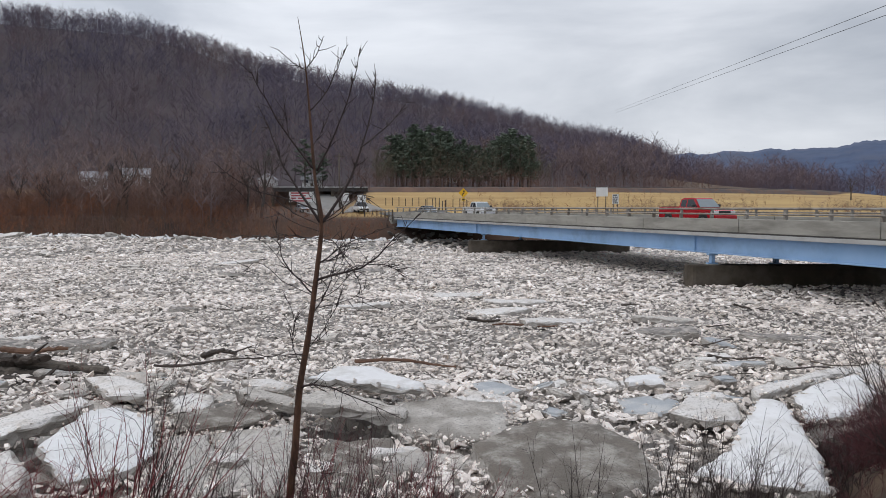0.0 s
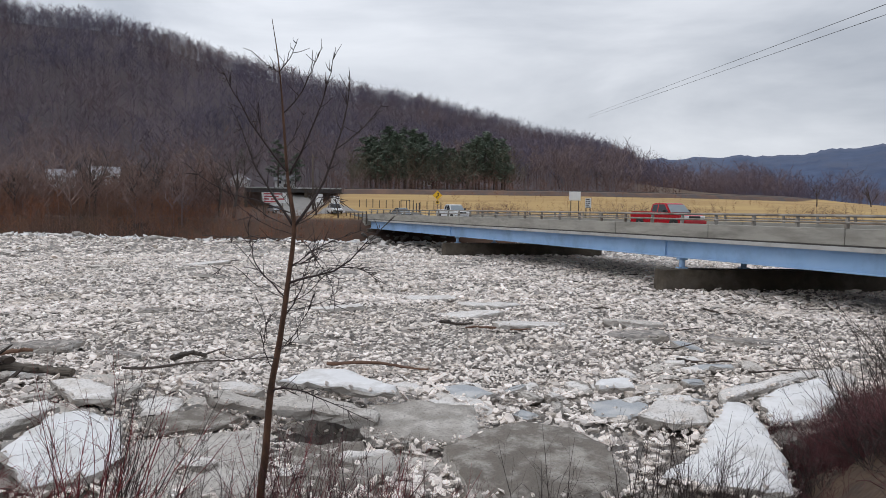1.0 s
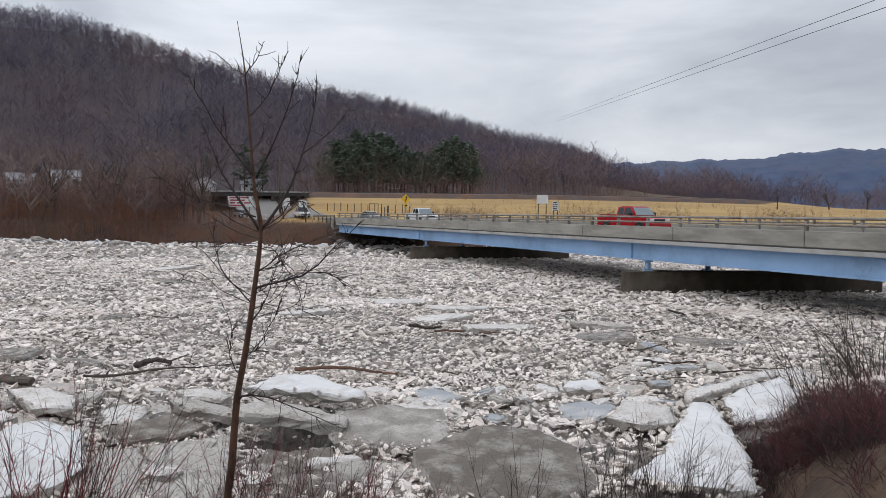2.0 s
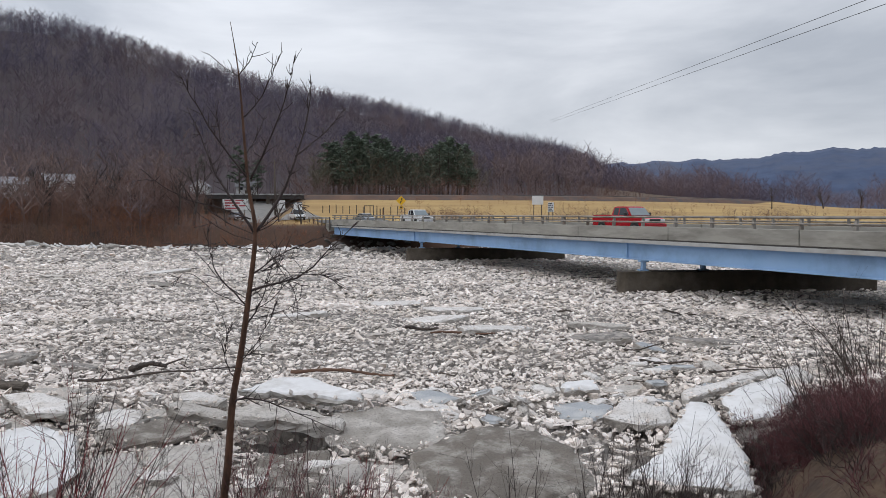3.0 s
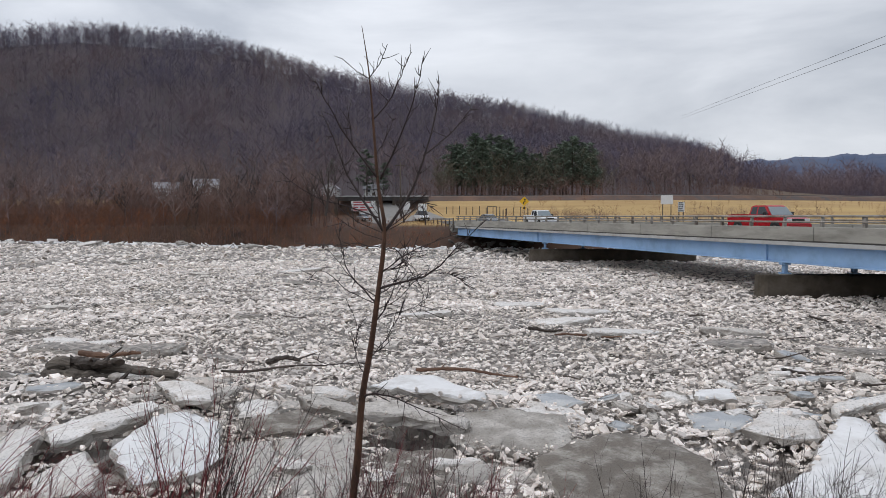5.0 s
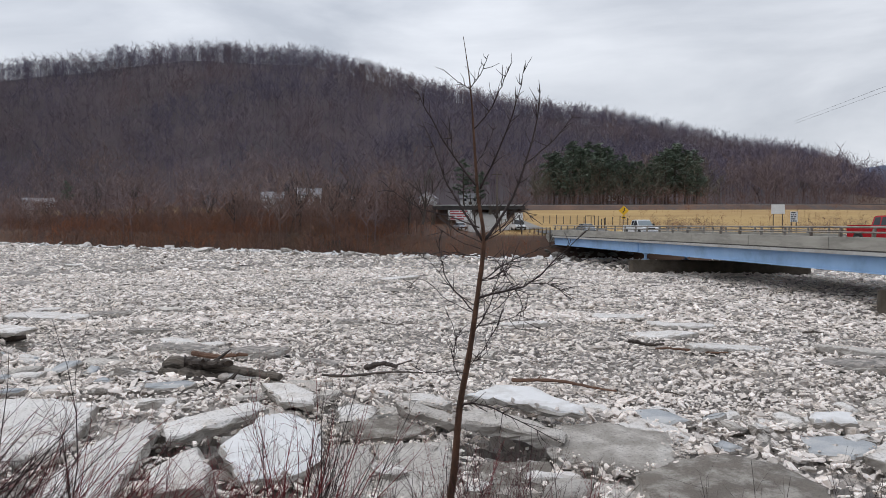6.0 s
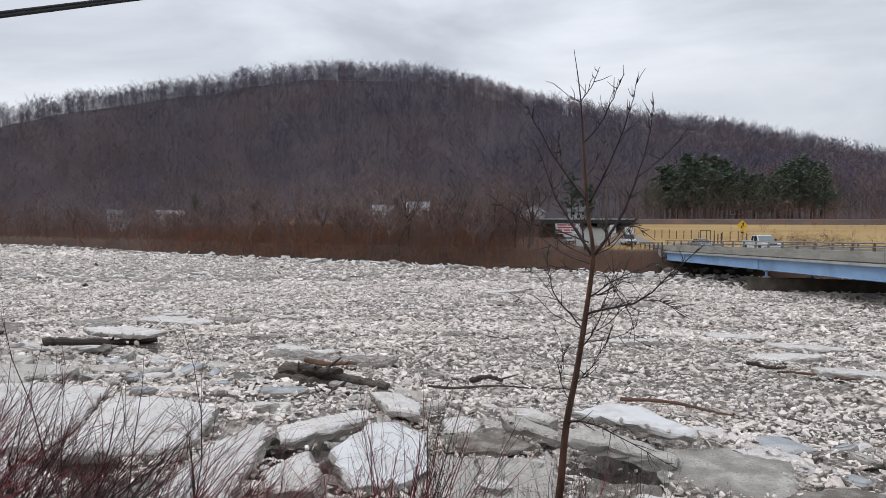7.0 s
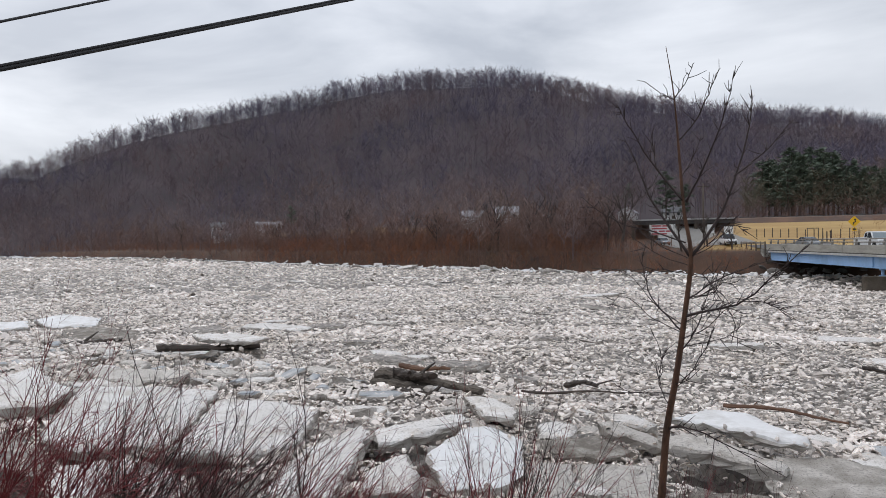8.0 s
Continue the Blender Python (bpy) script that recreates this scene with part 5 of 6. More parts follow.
def car(m, paint, label, tall=1.45, name="car", length=4.5):
    """A rounded passenger car facing +x."""
    t = empty(name, m, label, "car", "vehicles on the road")
    h, k = 0.86, length / 4.5
    body = [(-2.2 * k, 0.45), (-2.22 * k, 0.95), (-1.6 * k, 1.02), (1.0 * k, 0.98), (2.0 * k, 0.85), (2.22 * k, 0.62), (2.15 * k, 0.32), (-2.1 * k, 0.32)]
    part("body", prism_bm(body, -h, h, 0.07), paint, t)
    top = tall
    cab = [(-1.75 * k, 0.97), (-1.15 * k, top - 0.07), (-0.6 * k, top), (0.1 * k, top), (0.4 * k, top - 0.06), (1.15 * k, 0.96)]
    part("cabin", prism_bm(cab, -h + 0.05, h - 0.05, 0.03, inset=(1.0, 0.28)), M_PANE, t, "dark glazed cabin")
    roof = [(-1.13 * k, top - 0.075), (-0.6 * k, top + 0.012), (0.1 * k, top + 0.012), (0.42 * k, top - 0.07), (0.36 * k, top - 0.10), (-1.08 * k, top - 0.10)]
    part("roof", prism_bm(roof, -h + 0.17, h - 0.17, 0.02), paint, t)
    for sg in (-1, 1):
        part("headlight", box_bm(2.02 * k, 2.22 * k, sg * 0.6 - 0.18, sg * 0.6 + 0.18, 0.62, 0.76, 0.02), M_LAMP, t)
        part("door_pillar", box_bm(-0.36, -0.26, min(sg * 0.70, sg * 0.80), max(sg * 0.70, sg * 0.80), 0.98, top - 0.06), paint, t)
        for x in (-1.35 * k, 1.35 * k):
            wheel(t, x, sg * (h - 0.08), 0.32, 0.2)
    part("bumper", box_bm(2.1 * k, 2.27 * k, -0.8, 0.8, 0.36, 0.56, 0.03), M_BLACK, t)
    return t


# traffic heads towards the near end of the bridge in the near lane
pickup(on_bridge(37.4, 3.0, 3.64) @ pose(0, 0, 0, 0, 0, -90), M_RED, "bright red extended-cab pickup truck on the bridge")
pickup(on_bridge(75.0, 3.0, 3.64) @ pose(0, 0, 0, 0, 0, -90), M_CARW, "white pickup truck on the bridge")
car(on_bridge(93.0, 3.0, 3.64) @ pose(0, 0, 0, 0, 0, -90), M_CARS, "silver sedan entering the bridge")


def on_land(x, y, yaw=0.0, lift=0.0):
    return pose(x, y, float(land(x, y)) + lift, 0, 0, yaw)


# ---------------------------------------------------------------- signs and posts
def bars(parent, w, h, y, z0, rows, material, seed, fill=0.82):
    rng = random.Random(seed)
    for k in range(rows):
        z = z0 + h * (1 - (k + 0.5) / rows) - h * 0.5
        n = rng.randint(1, 3)
        x = -w * fill / 2
        for _ in range(n):
            L = w * fill / n * rng.uniform(0.7, 0.92)
            part("lettering_bar", box_bm(x, x + L, y - 0.012, y, z - h / rows * 0.27, z + h / rows * 0.27), material, parent)
            x += w * fill / n


def board_sign(m, w, h, z0, z1_post, label, rows=0, ink=None, seed=1, name="sign", posts=2, frame_dark=False):
    t = empty(name, m, label, "sign")
    part("panel", box_bm(-w / 2, w / 2, -0.04, 0.0, z0, z0 + h, 0.01), M_SIGNW, t, "white sign panel")
    xs = (-w * 0.34, w * 0.34) if posts == 2 else (0.0,)
    for x in xs:
        part("post", box_bm(x - 0.07, x + 0.07, 0.01, 0.13, -0.4, z0 + h * 0.9), M_WOODPOST, t)
    if rows:
        bars(t, w, h, -0.045, z0 + h / 2, rows, ink, seed)
    return t


def facing(x, y):
    return math.degrees(math.atan2(-x, y))


sx, sy = 3.67, 127.9
gz = float(land(sx, sy))
warn = empty("warning_sign", pose(sx, sy, gz, 0, 0, facing(sx, sy)), "yellow diamond winding-road sign with a small plate below", "road sign")
bm = box_bm(-0.62, 0.62, -0.03, 0.0, -0.62, 0.62, 0.02)
part("diamond_panel", bm, M_SIGNY, warn, "yellow diamond panel", m=pose(0, 0, 7.45 - gz, 0, 45, 0))
g = Geo()
g.tube([(-0.12, -0.05, 6.98 - gz), (-0.12, -0.05, 7.25 - gz), (0.16, -0.05, 7.45 - gz), (0.10, -0.05, 7.72 - gz)], [0.075] * 4, 6)
g.add([(-0.12, -0.05, 7.66 - gz), (0.30, -0.05, 7.70 - gz), (0.12, -0.05, 7.98 - gz), (-0.12, -0.02, 7.66 - gz), (0.30, -0.02, 7.70 - gz), (0.12, -0.02, 7.98 - gz)], [(0, 1, 2), (5, 4, 3)])
child("arrow", g.mesh("arrow", M_BLACK), warn, "black bent arrow")
part("speed_plate", box_bm(-0.32, 0.32, -0.03, 0.0, 6.0 - gz, 6.5 - gz, 0.01), M_SIGNY, warn, "small yellow plate")
part("lettering_bar", box_bm(-0.2, 0.2, -0.045, -0.032, 6.1 - gz, 6.4 - gz), M_BLACK, warn)
part("post", box_bm(-0.05, 0.05, 0.01, 0.09, -0.4, 7.9 - gz), M_WOODPOST, warn)


def sign_at(x, y, w, h, zc, label, **kw):
    z = float(land(x, y))
    return board_sign(pose(x, y, z, 0, 0, facing(x, y)), w, h, zc - h / 2 - z, 0, label, **kw)


sign_at(25.8, 115.2, 1.85, 1.45, 7.35, "plain white board on two dark posts", name="white_board")
sign_at(26.9, 110.6, 0.95, 1.5, 6.15, "white notice sign with rows of dark print", rows=5, ink=M_BLACK, seed=4, name="notice_sign")
sign_at(-27.4, 137.2, 4.7, 2.0, 6.85, "white billboard with red lettering on dark posts", rows=4, ink=M_REDINK, seed=7, name="billboard")
for k in range(13):
    x, y = -10.6 + k * 2.0 * 0.62, 131.5 - k * 0.35
    ob = tagged(new("fence_post", None), "weathered wooden fence post in dead grass", "fence post", "fence posts in the field")
    ob.matrix_world = on_land(x, y)
    part("post", box_bm(-0.07, 0.07, -0.07, 0.07, -0.3, 1.35 + 0.12 * (k % 3), 0.02), M_WOODPOST, ob)
# gate-like frame and stakes
gf = empty("gate_frame", on_land(-2.0, 122.0), "dark metal gate frame at the field edge", "gate")
for x in (-0.75, 0.75):
    part("upright", box_bm(x - 0.06, x + 0.06, -0.06, 0.06, -0.3, 2.2), M_DARKSTEEL, gf)
part("crossbar", box_bm(-0.69, 0.69, -0.05, 0.05, 2.1, 2.2), M_DARKSTEEL, gf)
for k, x in enumerate((1.35, 1.9, 2.4)):
    part("stake", box_bm(x - 0.08, x + 0.08, -0.08, 0.08, -0.3, 1.55 + 0.1 * k), M_DARKSTEEL, gf)


def build_trestle():
    """Railway girder bridge over the road, beyond the far shore."""
    t = empty("railway_bridge", pose(-29.5, 164.0, 0, 0, 0, 6), "dark steel railway girder bridge on concrete supports", "bridge")
    part("girder", box_bm(-9.5, 12, -1.9, -1.75, 8.5, 9.3), M_DARKSTEEL, t, "dark plate girder")
    part("girder", box_bm(-9.5, 12, 1.75, 1.9, 8.5, 9.3), M_DARKSTEEL, t, "dark plate girder")
    part("deck", box_bm(-9.5, 12, -2.2, 2.2, 9.304, 9.6), M_CONC2, t, "pale deck edge")
    for x in (-9.4, -3, 4, 12):
        part("pier", box_bm(x - 0.35, x + 0.35, -1.9, 1.9, 2.0, 8.49, 0.05), M_PIER, t)
    for x in np.arange(-9, 12, 1.4):
        part("stiffener", box_bm(x - 0.05, x + 0.05, -2.0, -1.905, 8.52, 9.28), M_DARKSTEEL, t)


build_trestle()


# ---------------------------------------------------------------- houses across the river
def house(x, y, yaw, w, d, h, roof_h, wall_m, roof_m, label, z=None):
    z = float(land(x, y)) if z is None else z
    t = empty("house", pose(x, y, z, 0, 0, yaw), label, "house", "houses below the hill")
    bm = prism_bm([(-d / 2, -1.5), (d / 2, -1.5), (d / 2, h), (0, h + roof_h * 0.97), (-d / 2, h)], -w / 2, w / 2)
    bmesh.ops.rotate(bm, verts=bm.verts, matrix=Matrix.Rotation(radians(90), 3, "Z"))
    part("wall", bm, wall_m, t)
    o = 0.4
    bm = bmesh.new()
    sl = roof_h / (d / 2)
    out = [(-d / 2 - o, h - o * sl + 0.02), (0, h + roof_h + 0.02), (d / 2 + o, h - o * sl + 0.02), (d / 2 + o, h - o * sl + 0.2), (0, h + roof_h + 0.22), (-d / 2 - o, h - o * sl + 0.2)]
    prism_bm(out, -w / 2 - o, w / 2 + o, 0, None, bm)
    bmesh.ops.rotate(bm, verts=bm.verts, matrix=Matrix.Rotation(radians(90), 3, "Z"))
    part("roof", bm, roof_m, t)
    part("chimney", box_bm(w * 0.18, w * 0.18 + 0.6, -0.3, 0.3, h + roof_h * 0.5, h + roof_h + 0.9), M_PIER, t)
    n = max(2, int(w / 2.6))
    for k in range(n):
        wx = -w / 2 + w * (k + 0.5) / n
        for zz in ([1.0] if h < 4 else [1.0, 3.7]):
            win = part("window", box_bm(wx - 0.5, wx + 0.5, -d / 2 - 0.05, -d / 2 - 0.004, zz, zz + 1.3), M_SIGNW, t, "white window frame")
            part("pane", box_bm(wx - 0.42, wx + 0.42, -d / 2 - 0.06, -d / 2 - 0.052, zz + 0.08, zz + 1.22), M_PANE, win, m=Matrix())
    part("door", box_bm(-0.45, 0.45, -d / 2 - 0.055, -d / 2 - 0.01, -0.2, 0.95) if n % 2 == 0 else box_bm(w / 2 - 1.4, w / 2 - 0.5, -d / 2 - 0.055, -d / 2 - 0.01, -0.2, 1.9), M_WOODPOST, t)


house(-101.5, 206.5, 27, 7, 6, 3.2, 1.9, M_SIDING, M_ROOFW, "white two-storey house behind bare trees")
house(-91.5, 211.5, 20, 8, 6, 2.8, 1.9, M_SIDING, M_ROOFW, "white house with a pale roof behind bare trees")
house(-81.0, 221.5, 22, 9, 7, 2.6, 2.2, M_SIDING, M_ROOFW, "long white house with a pale roof")
house(-55.2, 224.0, 94, 6, 5, 2.2, 1.8, M_SIDING, M_ROOFW, "small house with a white gable")
house(-62.5, 223.0, 10, 5.5, 6, 3.0, 1.6, M_SIDING2, M_ROOFW, "low grey outbuilding beside a house")
house(-40.5, 220.0, 8, 6, 6, 2.0, 1.6, M_SIDING, M_ROOF, "white house behind the railway bridge")
house(-237.2, 231.0, 50, 8, 7, 2.6, 2.2, M_SIDING, M_ROOF, "small pale house with a grey gable roof")
house(-250.0, 240.5, 45, 6, 6, 5.2, 2.0, M_SIDING, M_ROOF, "narrow white house among trees")
house(-229.5, 252.0, 42, 12, 6, 2.6, 1.5, M_SIDING, M_ROOFW, "long low white house")
house(4.0, 240.0, 0, 6, 6, 1.2, 1.2, M_SIDING, M_ROOFW, "low white house behind pine trunks")
# parked by the far end of the bridge
car(on_land(-13.7, 118.5, -70, 0.1), M_CARW, "white van-like car parked beside the far road", 1.75, "parked_van", 4.8)
car(on_land(-28.5, 143.0, -60, 0.1), M_CARS, "dark silver car parked behind the billboard", 1.5, "parked_car")
sign_at(-15.6, 136.0, 1.6, 1.3, 6.6, "small pale notice board beside the far road", name="notice_board")
sign_at(-19.0, 139.0, 1.2, 1.6, 6.9, "small pale notice board beside the far road", name="notice_board")


# ---------------------------------------------------------------- woods
def low_tree(rng, H, limbs=9, twigs=5, spread=1.0, low=0.3, stout=0.022):
    """A bare tree of thin tapering blades: trunk, rising limbs and twigs. Returns triangles as an (n, 3, 3) array."""
    tri = []

    def blade(p, q, w):
        d = q - p
        s = np.cross(d, rng.normal(size=3))
        s /= np.linalg.norm(s) + 1e-9
        tri.append((p - s * w / 2, p + s * w / 2, q))

    base, top = np.zeros(3), np.array([rng.normal(0, 0.04), rng.normal(0, 0.04), 0.98]) * H
    for _ in range(3):
        blade(base, top, stout * H)
    for k in range(limbs):
        t = rng.uniform(low, 0.9)
        p = top * t
        a = rng.uniform(0, 2 * math.pi)
        up = rng.uniform(0.5, 1.5)
        d = np.array([math.cos(a) * spread, math.sin(a) * spread, up])
        d /= np.linalg.norm(d)
        q = p + d * H * rng.uniform(0.22, 0.42) * (1.25 - t * 0.6)
        if q[2] > H:
            q[2] = H * rng.uniform(0.93, 1.0)
        blade(p, q, 0.013 * H)
        for _ in range(twigs):
            u = rng.uniform(0.3, 1.0)
            b = p + (q - p) * u
            e = d * 0.6 + rng.normal(0, 0.55, 3) + [0, 0, 0.35]
            e /= np.linalg.norm(e)
            blade(b, b + e * H * rng.uniform(0.09, 0.2), 0.0075 * H)
    return np.array(tri)


def plant(name, pts, heights, variants, material, label, category="woods", seed=1):
    """Sets blade trees of the given heights at points of the land, as one mass."""
    rng = np.random.default_rng(seed)
    which = rng.integers(0, len(variants), len(pts))
    yaw = rng.uniform(0, 2 * math.pi, len(pts))
    g = Geo()
    for k, tri in enumerate(variants):
        m = which == k
        n = int(m.sum())
        if not n:
            continue
        c, s = np.cos(yaw[m]), np.sin(yaw[m])
        v = tri.reshape(-1, 3)
        X = c[:, None] * v[:, 0] - s[:, None] * v[:, 1]
        Y = s[:, None] * v[:, 0] + c[:, None] * v[:, 1]
        Z = np.broadcast_to(v[:, 2], X.shape)
        P = np.stack([X, Y, Z], 2) * heights[m][:, None, None] + pts[m][:, None]
        g.add(P.reshape(-1, 3), np.arange(n * len(v)).reshape(-1, 3))
    return tagged(new(name, g.mesh(name, material)), label, category, kind="stuff")


def ground_points(x, y, sink=0.3):
    return np.stack([x, y, land(x, y) - sink], 1)


def build_woods():
    rng = np.random.default_rng(2)
    tall = [low_tree(rng, 1.0, 9, 6, 1.0, 0.22, 0.010) for _ in range(10)]
    n = 8200
    az = np.radians(rng.uniform(-66, 17.5, n))
    D = np.sqrt(rng.uniform(215 ** 2, 556 ** 2, n))
    x, y = np.sin(az) * D, np.cos(az) * D
    deg = np.degrees(az)
    keep = D > np.interp(deg, FOOT_AZ, FOOT_D) - 15
    for hx, hy, r in ((-101, 206, 9), (-91, 211, 9), (-81, 221, 10), (-55, 224, 8), (-62, 223, 6), (-40, 220, 8), (-237, 231, 9), (-250, 240, 8), (-229, 252, 9), (4, 236, 9), (33, 236, 10)):
        keep &= np.hypot(x - hx, y - hy) > r
    x, y = x[keep], y[keep]
    h = rng.uniform(11, 16.5, len(x))
    p = ground_points(x, y)
    climb = np.hypot(x, y) - np.interp(np.degrees(np.arctan2(x, y)), FOOT_AZ, FOOT_D)
    low = climb + 35 * bumps(x, y, 0.03) < rng.uniform(0, 75, len(x))
    pale = ~low & (rng.uniform(0, 1, len(x)) < 0.14)
    rest = ~low & ~pale
    plant("hill_woods", p[rest], h[rest], tall, M_WOODS, "dense leafless purple-brown woods covering the hillside", seed=3)
    plant("hill_woods", p[pale], h[pale], tall, M_WOODS2, "paler leafless trees scattered through the hillside woods", seed=4)
    plant("hill_woods", p[low], h[low], tall, M_SLOPE, "pinkish brown leafless woods at the foot of the hill", seed=24)
    # a thicker row along the skyline
    ridge = [low_tree(rng, 1.0, 12, 6, 0.7, 0.26, 0.026) for _ in range(10)]
    n = 1250
    az = np.radians(rng.uniform(-66, 18.5, n))
    D = rng.uniform(520, 556, n)
    plant("ridge_woods", ground_points(np.sin(az) * D, np.cos(az) * D), (6.5 + 9.5 * rng.beta(2, 2.6, n)) * (1 + 0.22 * np.sin(az * 95) * np.sin(az * 37 + 1)), ridge, M_WOODS, "leafless trees along the skyline of the hill", seed=5)
    n = 4200
    bush = [low_tree(rng, 1.0, 8, 3, 0.9, 0.1, 0.02) for _ in range(8)]
    az = np.radians(rng.uniform(-66, 18.5, n))
    D = rng.uniform(528, 548, n)
    plant("ridge_woods", ground_points(np.sin(az) * D, np.cos(az) * D, 2.0), rng.uniform(4.0, 10.0, n), bush, M_WOODS, "low leafless growth along the skyline of the hill", seed=15)
    # lower woods across the valley floor
    n = 2100
    az = np.radians(rng.uniform(7, 40, n))
    D = rng.uniform(262, 470, n)
    x, y = np.sin(az) * D, np.cos(az) * D
    ok = (y > rail_line(x) + 14)
    x, y = x[ok], y[ok]
    az = np.radians(rng.uniform(19, 43, 800))
    D = rng.uniform(380, 760, 800)
    xx, yy = np.sin(az) * D, np.cos(az) * D
    ok = yy > rail_line(xx) + 14
    x, y = np.concatenate([x, xx[ok]]), np.concatenate([y, yy[ok]])
    az = np.radians(rng.uniform(15.5, 43, 950))
    D = rng.uniform(350, 520, 950)
    plant("valley_woods", ground_points(np.sin(az) * D, np.cos(az) * D), rng.uniform(7, 15, 950) * (1 + 0.3 * np.sin(az * 60)), tall, M_WOODS, "dark brown leafless trees beyond the far end of the field", seed=46)
    plant("valley_woods", ground_points(x, y), rng.uniform(6, 14, len(x)), tall, M_WOODS, "leafless woods along the edge of the valley field", seed=6)
    # brush along the far shore
    shrub = [low_tree(rng, 1.0, 9, 3, 1.2, 0.12, 0.012) for _ in range(8)]
    n = 9500
    x = rng.uniform(-330, -9, n)
    x = np.where(rng.uniform(0, 1, n) < 0.5, rng.uniform(-140, -9, n), x)
    y = far_shore(x) + 1.0 + rng.uniform(0, 1, n) ** 1.1 * (30 + np.clip(-x - 60, 0, 150) * 0.2)
    ok = ~((x > -36) & (y > far_shore(x) + 9))
    x, y = x[ok], y[ok]
    h = rng.uniform(1.3, 4.2, len(x)) * np.interp(x, [-300, -200, -90, -40, -32, -9], [0.95, 0.95, 1.3, 1.25, 0.8, 0.5])
    a = rng.uniform(0, 1, len(x)) < 0.6
    p = ground_points(x, y)
    plant("shore_brush", p[a], h[a], shrub, M_BRUSH, "rust brown leafless brush along the far shore", "brush", 7)
    plant("shore_brush", p[~a], h[~a], shrub, M_FOOT, "grey brown leafless brush along the far shore", "brush", 8)
    n = 1000
    x = -34 - 260 * rng.uniform(0, 1, n) ** 1.7
    y = far_shore(x) + 4 + rng.uniform(0, 1, n) * (34 + np.clip(-x - 60, 0, 150) * 0.2)
    plant("shore_saplings", ground_points(x, y), rng.uniform(5, 10, n), tall, M_FOOT, "slender leafless saplings behind the shore brush", "saplings", 9)
    n = 230
    x = -36 - 190 * rng.uniform(0, 1, n) ** 1.5
    y = far_shore(x) + 3 + rng.uniform(0, 1, n) * 30
    plant("shore_saplings", ground_points(x, y), rng.uniform(7, 13.5, n), tall, M_SLOPE, "pale fuzzy leafless trees standing in the shore brush", "saplings", 29)
    # undergrowth between the pines and the railway
    n = 620
    x = rng.uniform(-25, 75, n)
    y = rail_line(x) + 6 + rng.uniform(0, 34, n)
    plant("pine_undergrowth", ground_points(x, y), rng.uniform(2.0, 6.5, n), shrub, M_FOOT, "brown leafless undergrowth below the pines beyond the railway", "brush", 19)
    n = 190
    az = np.radians(rng.uniform(-5.5, 8.8, n))
    D = rng.uniform(186, 236, n)
    plant("pine_undergrowth", ground_points(np.sin(az) * D, np.cos(az) * D), rng.uniform(6, 13.5, n), tall, M_OLIVE, "olive brown leafless trees mixed among the pines", "woods", 39)
    # low thicket along the near edge of the field
    n = 420
    x = np.concatenate([rng.normal(12, 3.5, 130), rng.normal(40, 7, 190), rng.normal(66, 4, 100)])
    y = far_shore(x) + 9 + rng.uniform(0, 7, n)
    plant("field_weeds", ground_points(x, y, 0.05), rng.uniform(1.2, 3.0, n), shrub, M_FOOT, "brown leafless thicket along the field edge", "weeds", 40)
    # weeds standing in the field
    n = 420
    x = rng.uniform(0, 150, n)
    y = far_shore(x) + 12 + rng.uniform(0, 1, n) ** 2 * 60
    plant("field_weeds", ground_points(x, y, 0.05), rng.uniform(0.7, 2.6, n), shrub, M_BRUSH, "dry brown weeds and saplings in the straw field", "weeds", 10)


build_woods()


def branch_tree(rng, H, r0, levels=4, lean=0.0, fork=0.35):
    """A bare branching tree as tubes; returns trunk and branch meshes' arrays."""
    trunk, limbs = Geo(), Geo()

    def grow(p, d, L, r, lev):
        n = 4
        pts = [p]
        for k in range(n):
            d = d + rng.normal(0, 0.10, 3) + np.array([0, 0, 0.05])
            d /= np.linalg.norm(d)
            pts.append(pts[-1] + d * L / n)
        rr = np.linspace(r, r * 0.55, n + 1)
        (trunk if lev == 0 else limbs).tube(pts, rr, 5 if lev == 0 else 3, cap=False)
        if lev >= levels:
            return
        for k in range(rng.integers(3, 5) if lev else 5):
            t = rng.uniform(0.4 if lev else fork, 1.0)
            b = pts[min(n, int(t * n + 0.5))]
            a = rng.uniform(0, 2 * math.pi)
            side = np.array([math.cos(a), math.sin(a), 0.2])
            e = d * rng.uniform(0.7, 1.1) + side * rng.uniform(0.5, 0.9)
            grow(b, e / np.linalg.norm(e), L * rng.uniform(0.5, 0.72), r * rng.uniform(0.38, 0.55), lev + 1)

    d = np.array([lean, rng.normal(0, 0.05), 1.0])
    grow(np.array([0, 0, -0.4]), d / np.linalg.norm(d), H * 0.55, r0, 0)
    return trunk, limbs


